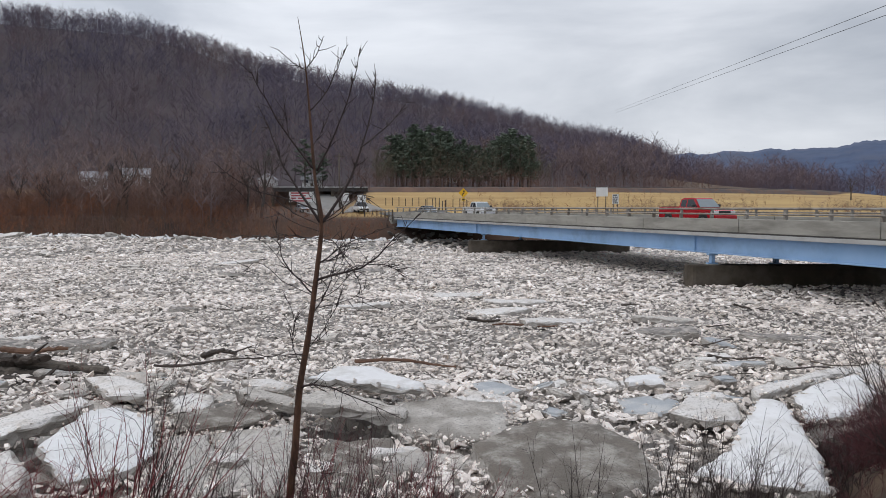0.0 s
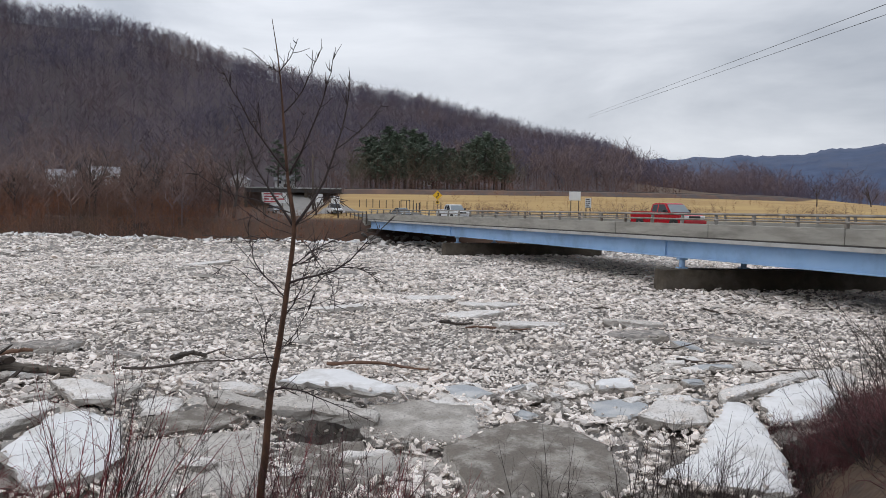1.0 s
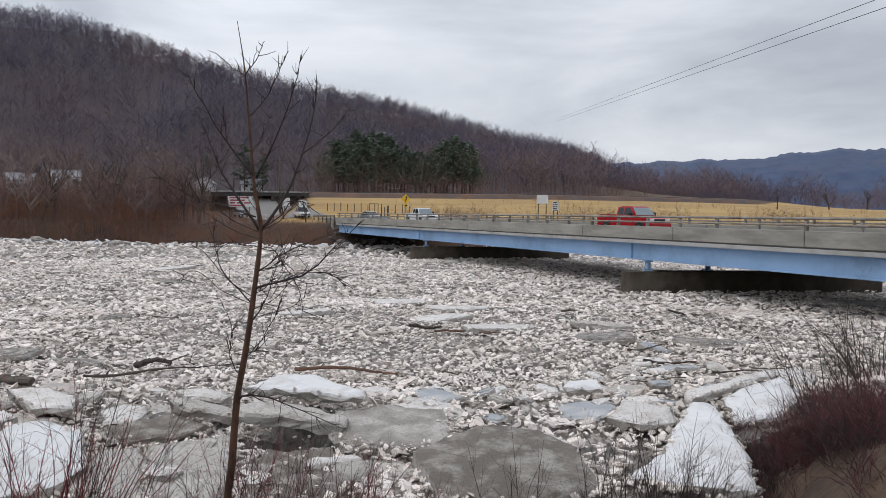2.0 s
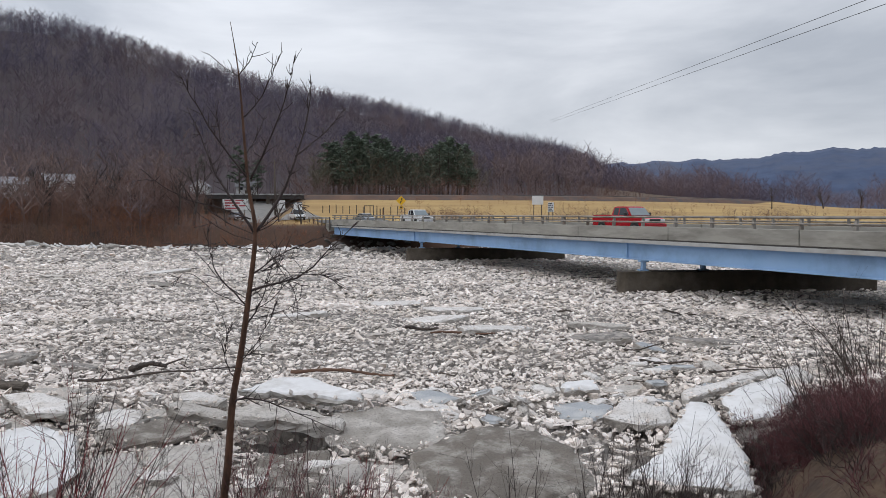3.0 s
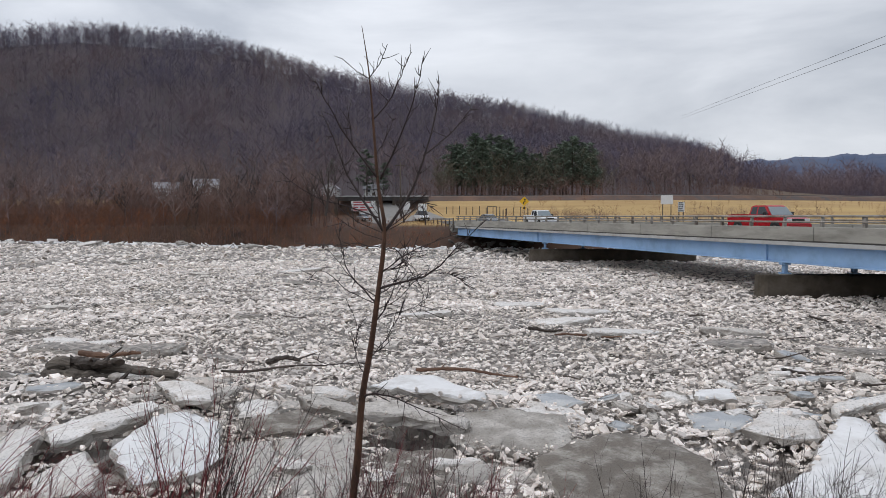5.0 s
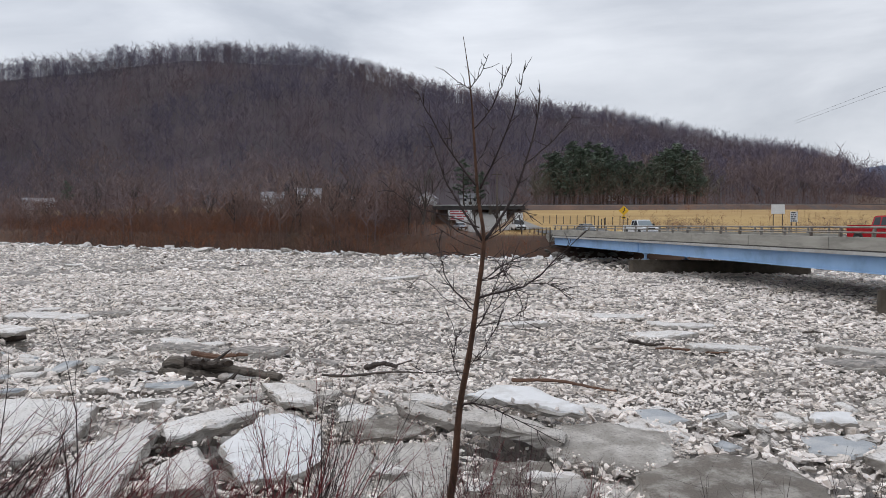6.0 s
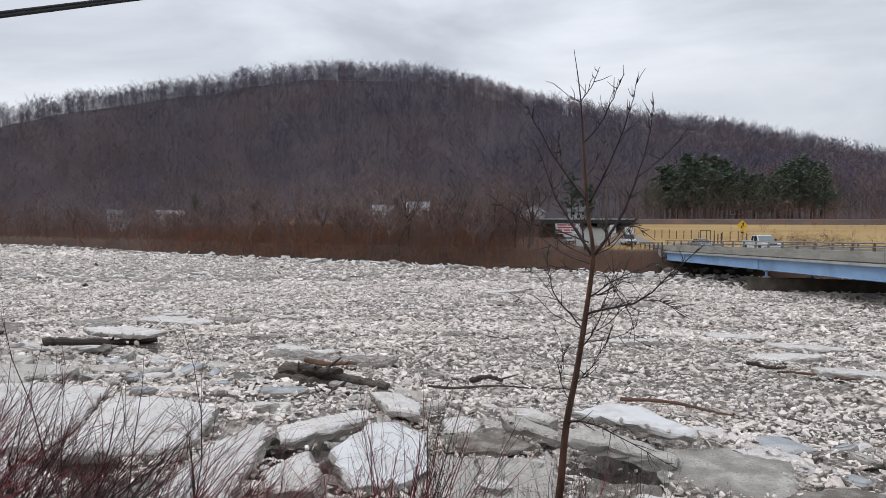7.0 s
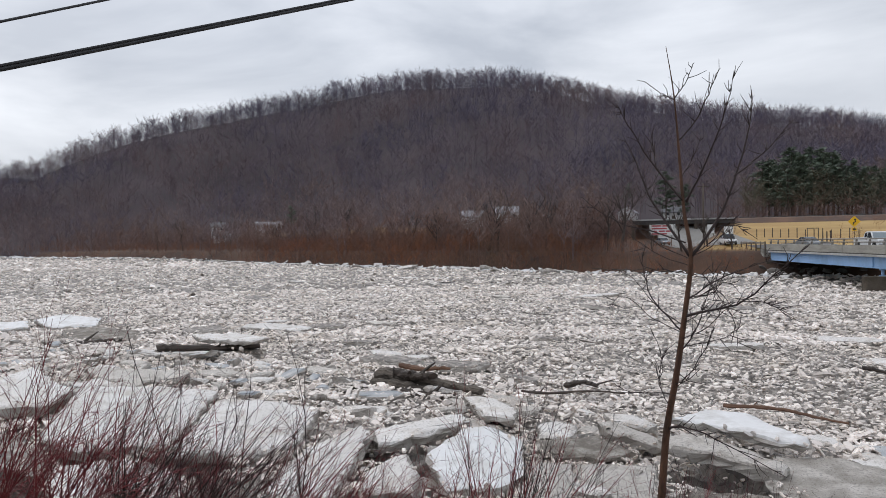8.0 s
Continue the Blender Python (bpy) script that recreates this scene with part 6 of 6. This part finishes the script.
def build_shore_trees():
    rng = np.random.default_rng(12)
    kinds = []
    for k in range(5):
        tr, li = branch_tree(rng, rng.uniform(10, 13), 0.26, 3, rng.normal(0, 0.18))
        t = empty("bare_tree", pose(0, 0, 0), "leafless dark tree standing in brush on the far shore", "tree", "trees on the far shore")
        child("trunk", tr.mesh("trunk", M_SHORETREE, True), t)
        child("crown", li.mesh("crown", M_SHORETREE), t, "bare branching crown")
        kinds.append(t)
    spots = [(-58.5, 126), (-55.8, 125), (-44.5, 121), (-37, 117), (-29.5, 115), (-66, 133), (-72, 130), (-50, 128), (-47, 124), (-82, 138), (-95, 140), (-120, 150), (-142, 160), (-170, 168), (-200, 176), (-33, 120), (-40.5, 126), (-61, 140), (-53, 138), (-77, 146), (-24, 113), (-19.5, 112), (-16.5, 117), (-12.5, 113), (-108, 152), (-230, 190), (-18.5, 128), (150, 210), (118, 180), (92, 160), (47, 232), (53, 240), (60, 236), (66, 246)]
    for k, (x, y) in enumerate(spots):
        s = 0.8 + 0.5 * ((k * 37) % 10) / 10
        if x > -25:
            s *= 0.62
        if y > 225:
            s *= 1.25
        if k < 5:
            kinds[k].matrix_world = on_land(x, y, k * 70) @ Matrix.Scale(s, 4)
        else:
            kk = kinds[k % 5]
            o = copy_thing(kk, on_land(x, y, k * 77))
            o.scale = (s, s, s)


build_shore_trees()


def build_pines():
    kinds = []
    for k in range(4):
        rng = np.random.default_rng(60 + k)
        H = 14.5
        tg, cg = Geo(), Geo()
        tg.tube([(0, 0, -0.5), (0.1, 0, H * 0.5), (0, 0.1, H * 0.97)], [0.24, 0.16, 0.03], 6)
        for z in np.linspace(H * 0.22, H * 0.985, 34):
            u = (z / H - 0.2) / 0.8
            reach = (0.7 + 3.6 * (1 - u) ** 0.6 * min(1, 0.5 + u * 2)) * rng.uniform(0.45, 1.2)
            a = rng.uniform(0, 2 * math.pi)
            d = np.array([math.cos(a), math.sin(a), rng.uniform(-0.12, 0.28)])
            tg.tube([(0, 0, z), d * reach * 0.5 + [0, 0, z], d * reach * 0.9 + [0, 0, z + 0.1]], [0.04, 0.025, 0.01], 3, cap=False)
            n = int(12 + reach * 6)
            c = d * (reach * rng.uniform(0.25, 1.0, n) ** 0.7)[:, None] + [0, 0, z] + rng.normal(0, 0.33, (n, 3)) * [1, 1, 0.5]
            for _ in range(2):
                e1, e2 = rng.normal(0, 0.48, (n, 3)) * [1, 1, 0.38], rng.normal(0, 0.48, (n, 3)) * [1, 1, 0.38]
                P = np.stack([c - e1 * 0.5, c + e1 * 0.5, c + e2], 1)
                cg.add(P.reshape(-1, 3), np.arange(n * 3).reshape(-1, 3))
        t = empty("pine_tree", pose(0, 0, 0), "dark green pine tree with ragged tiers of needles", "tree", "pines beyond the railway")
        child("trunk", tg.mesh("trunk", M_PINEBARK), t)
        child("crown", cg.mesh("crown", M_PINE), t, "ragged dark green needle crown")
        kinds.append(t)
    rng = np.random.default_rng(99)
    spots = []
    for k in range(44):
        az = -4.2 + 11.4 * (k + rng.uniform(-0.8, 0.8)) / 43
        D = 194 + rng.uniform(0, 34)
        s = np.interp(az, [-4.2, -1.5, 1.0, 3.4, 5.0, 7.2], [1.08, 1.2, 1.0, 0.72, 1.15, 0.9]) * rng.uniform(0.80, 1.12)
        spots.append((math.sin(math.radians(az)) * D, math.cos(math.radians(az)) * D, s))
    spots += [(-41, 211, 0.95), (-36.5, 215, 0.7), (-208, 243, 0.8), (-64, 262, 0.7)]
    for k, (x, y, s) in enumerate(spots):
        m = on_land(x, y, k * 83)
        if k < 4:
            kinds[k].matrix_world = m @ Matrix.Scale(s, 4)
        else:
            copy_thing(kinds[k % 4], m).scale = (s, s, s)


build_pines()


def build_railway():
    """The railway bank beyond the field, with its two rails."""
    xs = np.concatenate([np.arange(-17, 20, 4.0), np.arange(20, 150, 5.0)])
    g, r1 = Geo(), [Geo(), Geo()]
    y = rail_line(xs)
    prof = ((-5.5, -0.6), (-3.0, 0.75), (-1.7, 0.95), (1.7, 0.95), (5.0, -0.6))
    rows = np.stack([np.stack([xs, y + dy, 8.6 + dz + 0 * xs], 1) for dy, dz in prof], 1)
    n, k = len(xs), len(prof)
    f = [(r * k + c, (r + 1) * k + c, (r + 1) * k + c + 1, r * k + c + 1) for r in range(n - 1) for c in range(k - 1)]
    g.add(rows.reshape(-1, 3), f)
    ob = tagged(new("railway_bank", g.mesh("railway_bank", M_RAILSOIL)), "low dark railway bank along the field", "railway bank", kind="structure")
    for q, dy in zip(r1, (-0.75, 0.75)):
        q.tube(np.stack([xs, y + dy, 9.63 + 0 * xs], 1), [0.08] * n, 4)
        child("rail", q.mesh("rail", M_DARKSTEEL), ob)


build_railway()


# ---------------------------------------------------------------- overhead wires and poles
def wire(a, b, r, label, sag=0.3, name="overhead_wire"):
    t = np.linspace(0, 1, 25)[:, None]
    p = np.array(a) * (1 - t) + np.array(b) * t
    p[:, 2] -= sag * 4 * (t * (1 - t))[:, 0]
    g = Geo()
    g.tube(p, [r] * 25, 6)
    tagged(new(name, g.mesh(name, M_WIRE, True)), label, "wire", "overhead wires")


wire((23.47, 28.42, 15.16), (43.89, 181.21, 29.4), 0.016, "thin power line crossing the valley", 0.0)
wire((23.48, 28.41, 14.62), (43.9, 181.21, 28.82), 0.016, "thin power line crossing the valley", 0.0)
wire((-7.99, 2.82, 6.55), (-9.03, 8.7, 9.4), 0.018, "thick black overhead cable above the bank", 0.0, "overhead_cable")
wire((-8.11, 2.2, 5.89), (-7.1, 13.03, 10.34), 0.028, "thick black overhead cable above the bank", 0.0, "overhead_cable")
wire((-8.11, 2.2, 5.93), (-7.1, 13.03, 10.38), 0.02, "thick black overhead cable above the bank", 0.0, "overhead_cable")


def pole(x, y, h, label="grey wooden utility pole", arm=True):
    t = empty("utility_pole", on_land(x, y, 20), label, "utility pole", "utility poles")
    g = Geo()
    g.tube([(0, 0, -0.5), (0, 0, h / 2), (0, 0, h)], [0.16, 0.14, 0.11], 8)
    child("shaft", g.mesh("shaft", M_WOODPOST, True), t)
    if arm:
        part("crossarm", box_bm(-1.1, 1.1, -0.06, 0.06, h - 0.7, h - 0.55), M_WOODPOST, t)


pole(-20.6, 141.0, 11.0)


# ---------------------------------------------------------------- the sapling on the bank
def build_sapling():
    Y0 = 7.48
    rng = np.random.default_rng(8)
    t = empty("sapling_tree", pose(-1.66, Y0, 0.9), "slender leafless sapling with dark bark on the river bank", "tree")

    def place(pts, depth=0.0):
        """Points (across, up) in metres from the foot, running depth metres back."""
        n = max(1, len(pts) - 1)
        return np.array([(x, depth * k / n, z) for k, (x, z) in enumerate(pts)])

    def bend(p, n):
        """A smooth line through the points."""
        k = np.linspace(0, len(p) - 1, n)
        i = np.clip(k.astype(int), 0, len(p) - 2)
        f = (k - i)[:, None]
        a, b, c, d = p[np.clip(i - 1, 0, None)], p[i], p[i + 1], p[np.clip(i + 2, None, len(p) - 1)]
        return 0.5 * (2 * b + (c - a) * f + (2 * a - 5 * b + 4 * c - d) * f ** 2 + (3 * b - a - 3 * c + d) * f ** 3)

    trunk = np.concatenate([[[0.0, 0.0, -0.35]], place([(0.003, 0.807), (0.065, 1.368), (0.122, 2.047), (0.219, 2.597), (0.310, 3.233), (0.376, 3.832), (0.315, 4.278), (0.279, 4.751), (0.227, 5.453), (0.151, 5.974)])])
    g = Geo()
    line = bend(trunk, 44)
    hgt = (line[:, 2] + 0.35) / (line[-1, 2] + 0.35)
    g.tube(line, np.interp(hgt, [0, 0.08, 0.3, 0.6, 0.8, 1.0], [0.066, 0.047, 0.038, 0.026, 0.014, 0.003]) * (1 + rng.normal(0, 0.03, 44)), 9)
    child("trunk", g.mesh("trunk", M_BARK, True), t)

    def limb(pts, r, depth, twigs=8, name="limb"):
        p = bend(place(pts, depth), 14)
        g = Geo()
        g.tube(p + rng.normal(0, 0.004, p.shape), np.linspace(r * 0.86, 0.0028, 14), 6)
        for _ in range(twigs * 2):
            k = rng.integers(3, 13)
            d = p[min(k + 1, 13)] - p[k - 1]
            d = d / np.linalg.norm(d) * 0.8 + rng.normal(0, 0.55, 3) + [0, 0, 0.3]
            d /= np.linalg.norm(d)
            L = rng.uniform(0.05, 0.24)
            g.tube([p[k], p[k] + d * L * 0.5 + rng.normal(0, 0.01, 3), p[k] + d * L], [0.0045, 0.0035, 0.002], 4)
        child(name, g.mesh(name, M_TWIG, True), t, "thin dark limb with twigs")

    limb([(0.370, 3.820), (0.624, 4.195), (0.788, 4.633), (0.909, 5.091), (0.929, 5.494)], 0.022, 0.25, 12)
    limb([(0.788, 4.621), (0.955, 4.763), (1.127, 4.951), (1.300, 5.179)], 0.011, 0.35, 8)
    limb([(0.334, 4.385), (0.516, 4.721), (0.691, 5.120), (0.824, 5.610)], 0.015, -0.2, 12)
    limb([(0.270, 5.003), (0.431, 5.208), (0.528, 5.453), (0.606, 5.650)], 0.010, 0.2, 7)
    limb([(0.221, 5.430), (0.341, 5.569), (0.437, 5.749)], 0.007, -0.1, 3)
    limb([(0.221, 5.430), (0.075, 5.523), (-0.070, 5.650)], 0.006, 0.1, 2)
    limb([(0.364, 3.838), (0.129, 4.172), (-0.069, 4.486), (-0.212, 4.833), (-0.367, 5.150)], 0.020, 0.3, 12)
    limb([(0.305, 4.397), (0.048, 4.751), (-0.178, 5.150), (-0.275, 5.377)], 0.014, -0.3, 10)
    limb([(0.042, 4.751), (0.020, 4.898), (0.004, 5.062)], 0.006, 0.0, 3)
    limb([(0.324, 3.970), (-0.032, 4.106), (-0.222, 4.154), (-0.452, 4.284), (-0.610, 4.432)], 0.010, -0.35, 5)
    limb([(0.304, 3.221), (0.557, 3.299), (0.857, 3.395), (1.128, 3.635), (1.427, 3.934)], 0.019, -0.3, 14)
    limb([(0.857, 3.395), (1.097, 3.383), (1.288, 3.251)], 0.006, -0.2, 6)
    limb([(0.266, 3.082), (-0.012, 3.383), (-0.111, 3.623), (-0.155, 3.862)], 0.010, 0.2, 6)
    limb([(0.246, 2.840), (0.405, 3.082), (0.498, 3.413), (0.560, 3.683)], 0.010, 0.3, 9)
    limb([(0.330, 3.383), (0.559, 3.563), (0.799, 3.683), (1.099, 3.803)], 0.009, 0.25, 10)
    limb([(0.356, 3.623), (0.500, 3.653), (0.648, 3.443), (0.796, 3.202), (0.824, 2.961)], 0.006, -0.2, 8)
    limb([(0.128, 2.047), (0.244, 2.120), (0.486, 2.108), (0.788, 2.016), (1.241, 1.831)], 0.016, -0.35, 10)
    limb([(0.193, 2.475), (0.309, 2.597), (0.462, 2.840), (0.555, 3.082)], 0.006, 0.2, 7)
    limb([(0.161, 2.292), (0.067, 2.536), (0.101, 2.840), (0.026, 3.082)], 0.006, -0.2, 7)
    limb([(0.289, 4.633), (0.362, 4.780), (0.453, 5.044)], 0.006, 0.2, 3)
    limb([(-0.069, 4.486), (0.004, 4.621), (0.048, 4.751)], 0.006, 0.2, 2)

    # fine wandering twigs along the middle of the trunk
    for k in range(15):
        z = rng.uniform(2.3, 4.4)
        x0 = float(np.interp(z, [0.8, 2.05, 3.23, 3.83, 4.75], [0.0, 0.12, 0.31, 0.376, 0.279]))
        sg, L, up = rng.choice([-1, 1]), rng.uniform(0.3, 0.75), rng.uniform(-0.15, 0.9)
        limb([(x0, z), (x0 + sg * L * 0.4, z + up * L * 0.3), (x0 + sg * L * 0.75, z + up * L * 0.75), (x0 + sg * L, z + up * L * 0.8 + rng.uniform(-0.25, 0.2))], 0.0055, rng.uniform(-0.5, 0.5), 3, "twig")


build_sapling()


# ---------------------------------------------------------------- shrubs on the near bank
def shrub(x, y, height, stems, spread, material, label, seed, lean=(0, 0), r=0.008, twigs=5, z=None, curl=0.09):
    """Many thin stems from one root, each with side twigs."""
    rng = np.random.default_rng(seed)
    ob = empty("shrub", on_land(x, y) if z is None else pose(x, y, z), label, "shrub", "shrubs on the near bank")
    for _ in range(stems):
        g = Geo()
        b = np.array([rng.normal(0, 0.16), rng.normal(0, 0.16), -0.1])
        a = rng.uniform(0, 2 * math.pi)
        d = np.array([math.cos(a) * spread * rng.uniform(0, 1) + lean[0], math.sin(a) * spread * rng.uniform(0, 1) * 0.7 + lean[1], 1.0])
        d /= np.linalg.norm(d)
        L = height * rng.uniform(0.55, 1.05)
        pts, q = [b], d
        for k in range(6):
            q = q + rng.normal(0, curl, 3) + [lean[0] * 0.03, lean[1] * 0.03, 0.0]
            q /= np.linalg.norm(q)
            pts.append(pts[-1] + q * L / 6)
        rr = np.linspace(r * rng.uniform(0.7, 1.15), 0.0016, 7)
        g.tube(pts, rr, 4, cap=False)
        for _ in range(twigs):
            k = rng.integers(2, 6)
            e = (pts[k + 1] - pts[k]) / np.linalg.norm(pts[k + 1] - pts[k]) + rng.normal(0, 0.42, 3)
            e /= np.linalg.norm(e)
            l = L * rng.uniform(0.10, 0.28)
            m = pts[k] + e * l * 0.5
            g.tube([pts[k], m, m + (e + rng.normal(0, 0.3, 3)) * l * 0.5], [rr[k] * 0.6, rr[k] * 0.45, 0.0013], 3, cap=False)
            f = e + rng.normal(0, 0.5, 3)
            g.tube([m, m + f * l * 0.35], [rr[k] * 0.4, 0.0012], 3, cap=False)
        child("stem", g.mesh("stem", material), ob)
    return ob


RED = "leafless shrub with thin red-brown stems on the bank"
DARK = "leafless shrub with fine dark twigs on the bank"
PURPLE = "dense tangle of purple-brown leafless stems"
for k, (x, y, h) in enumerate([(-5.2, 3.2, 1.75), (-4.8, 3.9, 1.75), (-4.5, 4.4, 1.55), (-4.1, 4.7, 1.5), (-3.7, 4.9, 1.3), (-5.6, 4.2, 1.8), (-6.0, 3.2, 1.9), (-4.9, 5.0, 1.5), (-6.6, 4.4, 1.9), (-3.4, 4.3, 0.9)]):
    shrub(x, y, h * 1.12, 38, 0.5, (M_REDTWIG, M_PURPLE)[k % 3 == 1], RED, 200 + k, (0.72, 0.0), 0.0070, 7)
for k, (x, y, h) in enumerate([(-3.9, 4.3, 1.3), (-3.35, 4.6, 1.15), (-3.1, 4.9, 1.1), (-4.4, 3.7, 1.5), (-3.6, 5.3, 1.4), (-5.2, 3.7, 1.7)]):
    shrub(x, y, h * 1.12, 36, 0.5, (M_REDTWIG, M_TWIG)[k % 2], (RED, DARK)[k % 2], 700 + k, (0.72, 0.0), 0.0065, 8)
shrub(-4.35, 5.1, 2.5, 3, 0.22, M_TWIG, "tall dark stem with few twigs above the shrubs", 230, (-0.05, 0), 0.012, 7)
shrub(-5.2, 4.6, 2.7, 3, 0.22, M_TWIG, "tall dark stem with few twigs above the shrubs", 231, (0.12, 0), 0.012, 7)
shrub(-3.05, 6.5, 2.55, 26, 0.30, M_REDTWIG, RED, 232, (0.16, 0), 0.013, 10)
shrub(-2.9, 6.6, 2.6, 17, 0.32, M_TWIG, DARK, 233, (0.18, 0), 0.011, 12)
for k, (x, y, h, n) in enumerate([(-2.2, 7.2, 1.35, 12), (-1.75, 7.5, 1.2, 14), (-1.25, 7.4, 1.35, 16), (-0.75, 7.6, 1.45, 15), (-0.3, 7.7, 1.2, 12), (0.15, 7.9, 1.0, 9), (1.45, 7.9, 1.5, 5), (1.85, 8.0, 1.2, 4), (2.7, 7.9, 2.0, 17), (3.15, 8.2, 2.0, 17), (3.6, 8.4, 1.9, 15), (4.0, 8.7, 1.7, 14), (4.4, 8.8, 1.9, 15), (3.4, 8.0, 2.2, 14), (2.2, 8.1, 1.6, 9), (4.7, 8.9, 1.6, 12), (-3.9, 6.9, 1.2, 8), (-1.5, 7.7, 1.0, 20), (-1.0, 7.9, 1.0, 22), (-0.5, 8.0, 0.95, 20), (-2.6, 7.4, 1.0, 14), (0.6, 8.3, 0.7, 10)]):
    shrub(x, y, h + (0.8 if x < 2.2 else 0.1), int(n * (1.9 if -2.5 < x < 0.8 else 1.3)), 0.46, M_TWIG if x > 1 else (M_TWIG, M_REDTWIG, M_PURPLE)[k % 3], DARK if k % 3 == 0 or x > 1 else RED, 240 + k, (0.10, 0), 0.0095, 10)
for k in range(14):
    rng = random.Random(70 + k)
    x, y = 6.0 + rng.uniform(0, 4.4), 7.8 + rng.uniform(0, 3.6)
    shrub(x, y, rng.uniform(0.8, 1.25), 34, 1.5, (M_PURPLE, M_PALETWIG, M_PURPLE)[k % 3], PURPLE, 500 + k, (-0.2, 0), 0.006, 8, curl=0.22)
for k in range(17):
    rng = random.Random(k)
    x = 6.35 + 0.42 * k * 0.8 + rng.uniform(-0.25, 0.25)
    y = 9.3 + 0.40 * k + rng.uniform(-0.8, 0.8)
    shrub(x, y, 1.05 + 0.03 * k, 32, 1.9, (M_PURPLE, M_PALETWIG, M_TWIG)[k % 3], PURPLE, 300 + k, (-0.25, 0), 0.007, 11, z=float(land(x, y)) + 0.1, curl=0.22)
for k in range(30):
    rng = random.Random(40 + k)
    v, y = rng.uniform(0, 1), 8.7 + 4.0 * k / 29
    x = 5.45 + 0.28 * (y - 9.2) + 3.0 * v
    shrub(x, y, 0.85 + 0.45 * v, 34, 1.3, (M_PURPLE, M_TWIG, M_PALETWIG, M_PURPLE)[k % 4], PURPLE, 540 + k, (-0.15, 0), 0.006, 8, z=max(0.7, float(land(x, y))), curl=0.2)
for k in range(18):
    rng = random.Random(140 + k)
    x, y = 5.5 + 3.0 * rng.uniform(0, 1), 6.7 + 2.1 * k / 17
    shrub(x, y, rng.uniform(0.6, 0.95), 30, 1.5, (M_PURPLE, M_PALETWIG, M_TWIG)[k % 3], PURPLE, 640 + k, (-0.1, 0), 0.006, 7, curl=0.22)
for k in range(16):
    rng = random.Random(240 + k)
    y, turn = 4.9 + 2.2 * k / 15, math.radians(rng.uniform(33.5, 43))
    shrub(y * math.tan(turn), y, rng.uniform(0.5, 0.8), 30, 1.5, (M_PURPLE, M_PALETWIG, M_TWIG)[k % 3], PURPLE, 680 + k, (-0.1, 0), 0.005, 7, curl=0.22)
shrub(9.3, 14.2, 3.2, 14, 0.7, M_SHORETREE, "tall leafless bush with crooked brown branches", 330, (-0.3, 0), 0.018, 12)
shrub(10.4, 14.6, 3.4, 14, 0.7, M_SHORETREE, "tall leafless bush with crooked brown branches", 331, (-0.2, 0), 0.018, 12)
shrub(8.6, 13.2, 2.6, 12, 0.8, M_SHORETREE, "tall leafless bush with crooked brown branches", 333, (-0.3, 0), 0.015, 12)
shrub(12.4, 16.5, 4.6, 18, 0.6, M_SHORETREE, "tall leafless bush with crooked dark branches", 332, (-0.4, 0), 0.022, 12)


def build_grass():
    rng = np.random.default_rng(14)
    n = 16000
    x = rng.uniform(-9, 5.2, n)
    y = near_shore(x) - 3.2 + rng.uniform(0, 1, n) * 3.0
    z = land(x, y)
    L = rng.uniform(0.10, 0.38, n)
    a = rng.uniform(0, 2 * math.pi, n)
    tip = np.stack([x + np.cos(a) * L * 0.8, y + np.sin(a) * L * 0.8, z + L * rng.uniform(0.25, 0.9, n)], 1)
    s = np.stack([-np.sin(a), np.cos(a), 0 * a], 1) * 0.006
    b = np.stack([x, y, z - 0.02], 1)
    g = Geo()
    g.add(np.stack([b - s, b + s, tip], 1).reshape(-1, 3), np.arange(n * 3).reshape(-1, 3))
    n = 5200
    c = rng.choice([-0.1, 2.6, 3.3, 4.0, 4.6, -3.2, -6.5], n)
    x = c + rng.normal(0, 0.35, n)
    y = near_shore(x) - 0.75 + rng.normal(0, 0.22, n)
    z = np.maximum(land(x, y), 0.75)
    L = rng.uniform(0.15, 0.5, n)
    a = rng.uniform(0, 2 * math.pi, n)
    tip = np.stack([x + np.cos(a) * L * 0.4, y + np.sin(a) * L * 0.4, z + L], 1)
    s = np.stack([-np.sin(a), np.cos(a), 0 * a], 1) * 0.004
    b = np.stack([x, y, z - 0.05], 1)
    g.add(np.stack([b - s, b + s, tip], 1).reshape(-1, 3), np.arange(n * 3).reshape(-1, 3))
    tagged(new("dry_grass", g.mesh("dry_grass", M_DRYGRASS)), "matted straw brown grass on the near bank", "grass", kind="stuff")


build_grass()
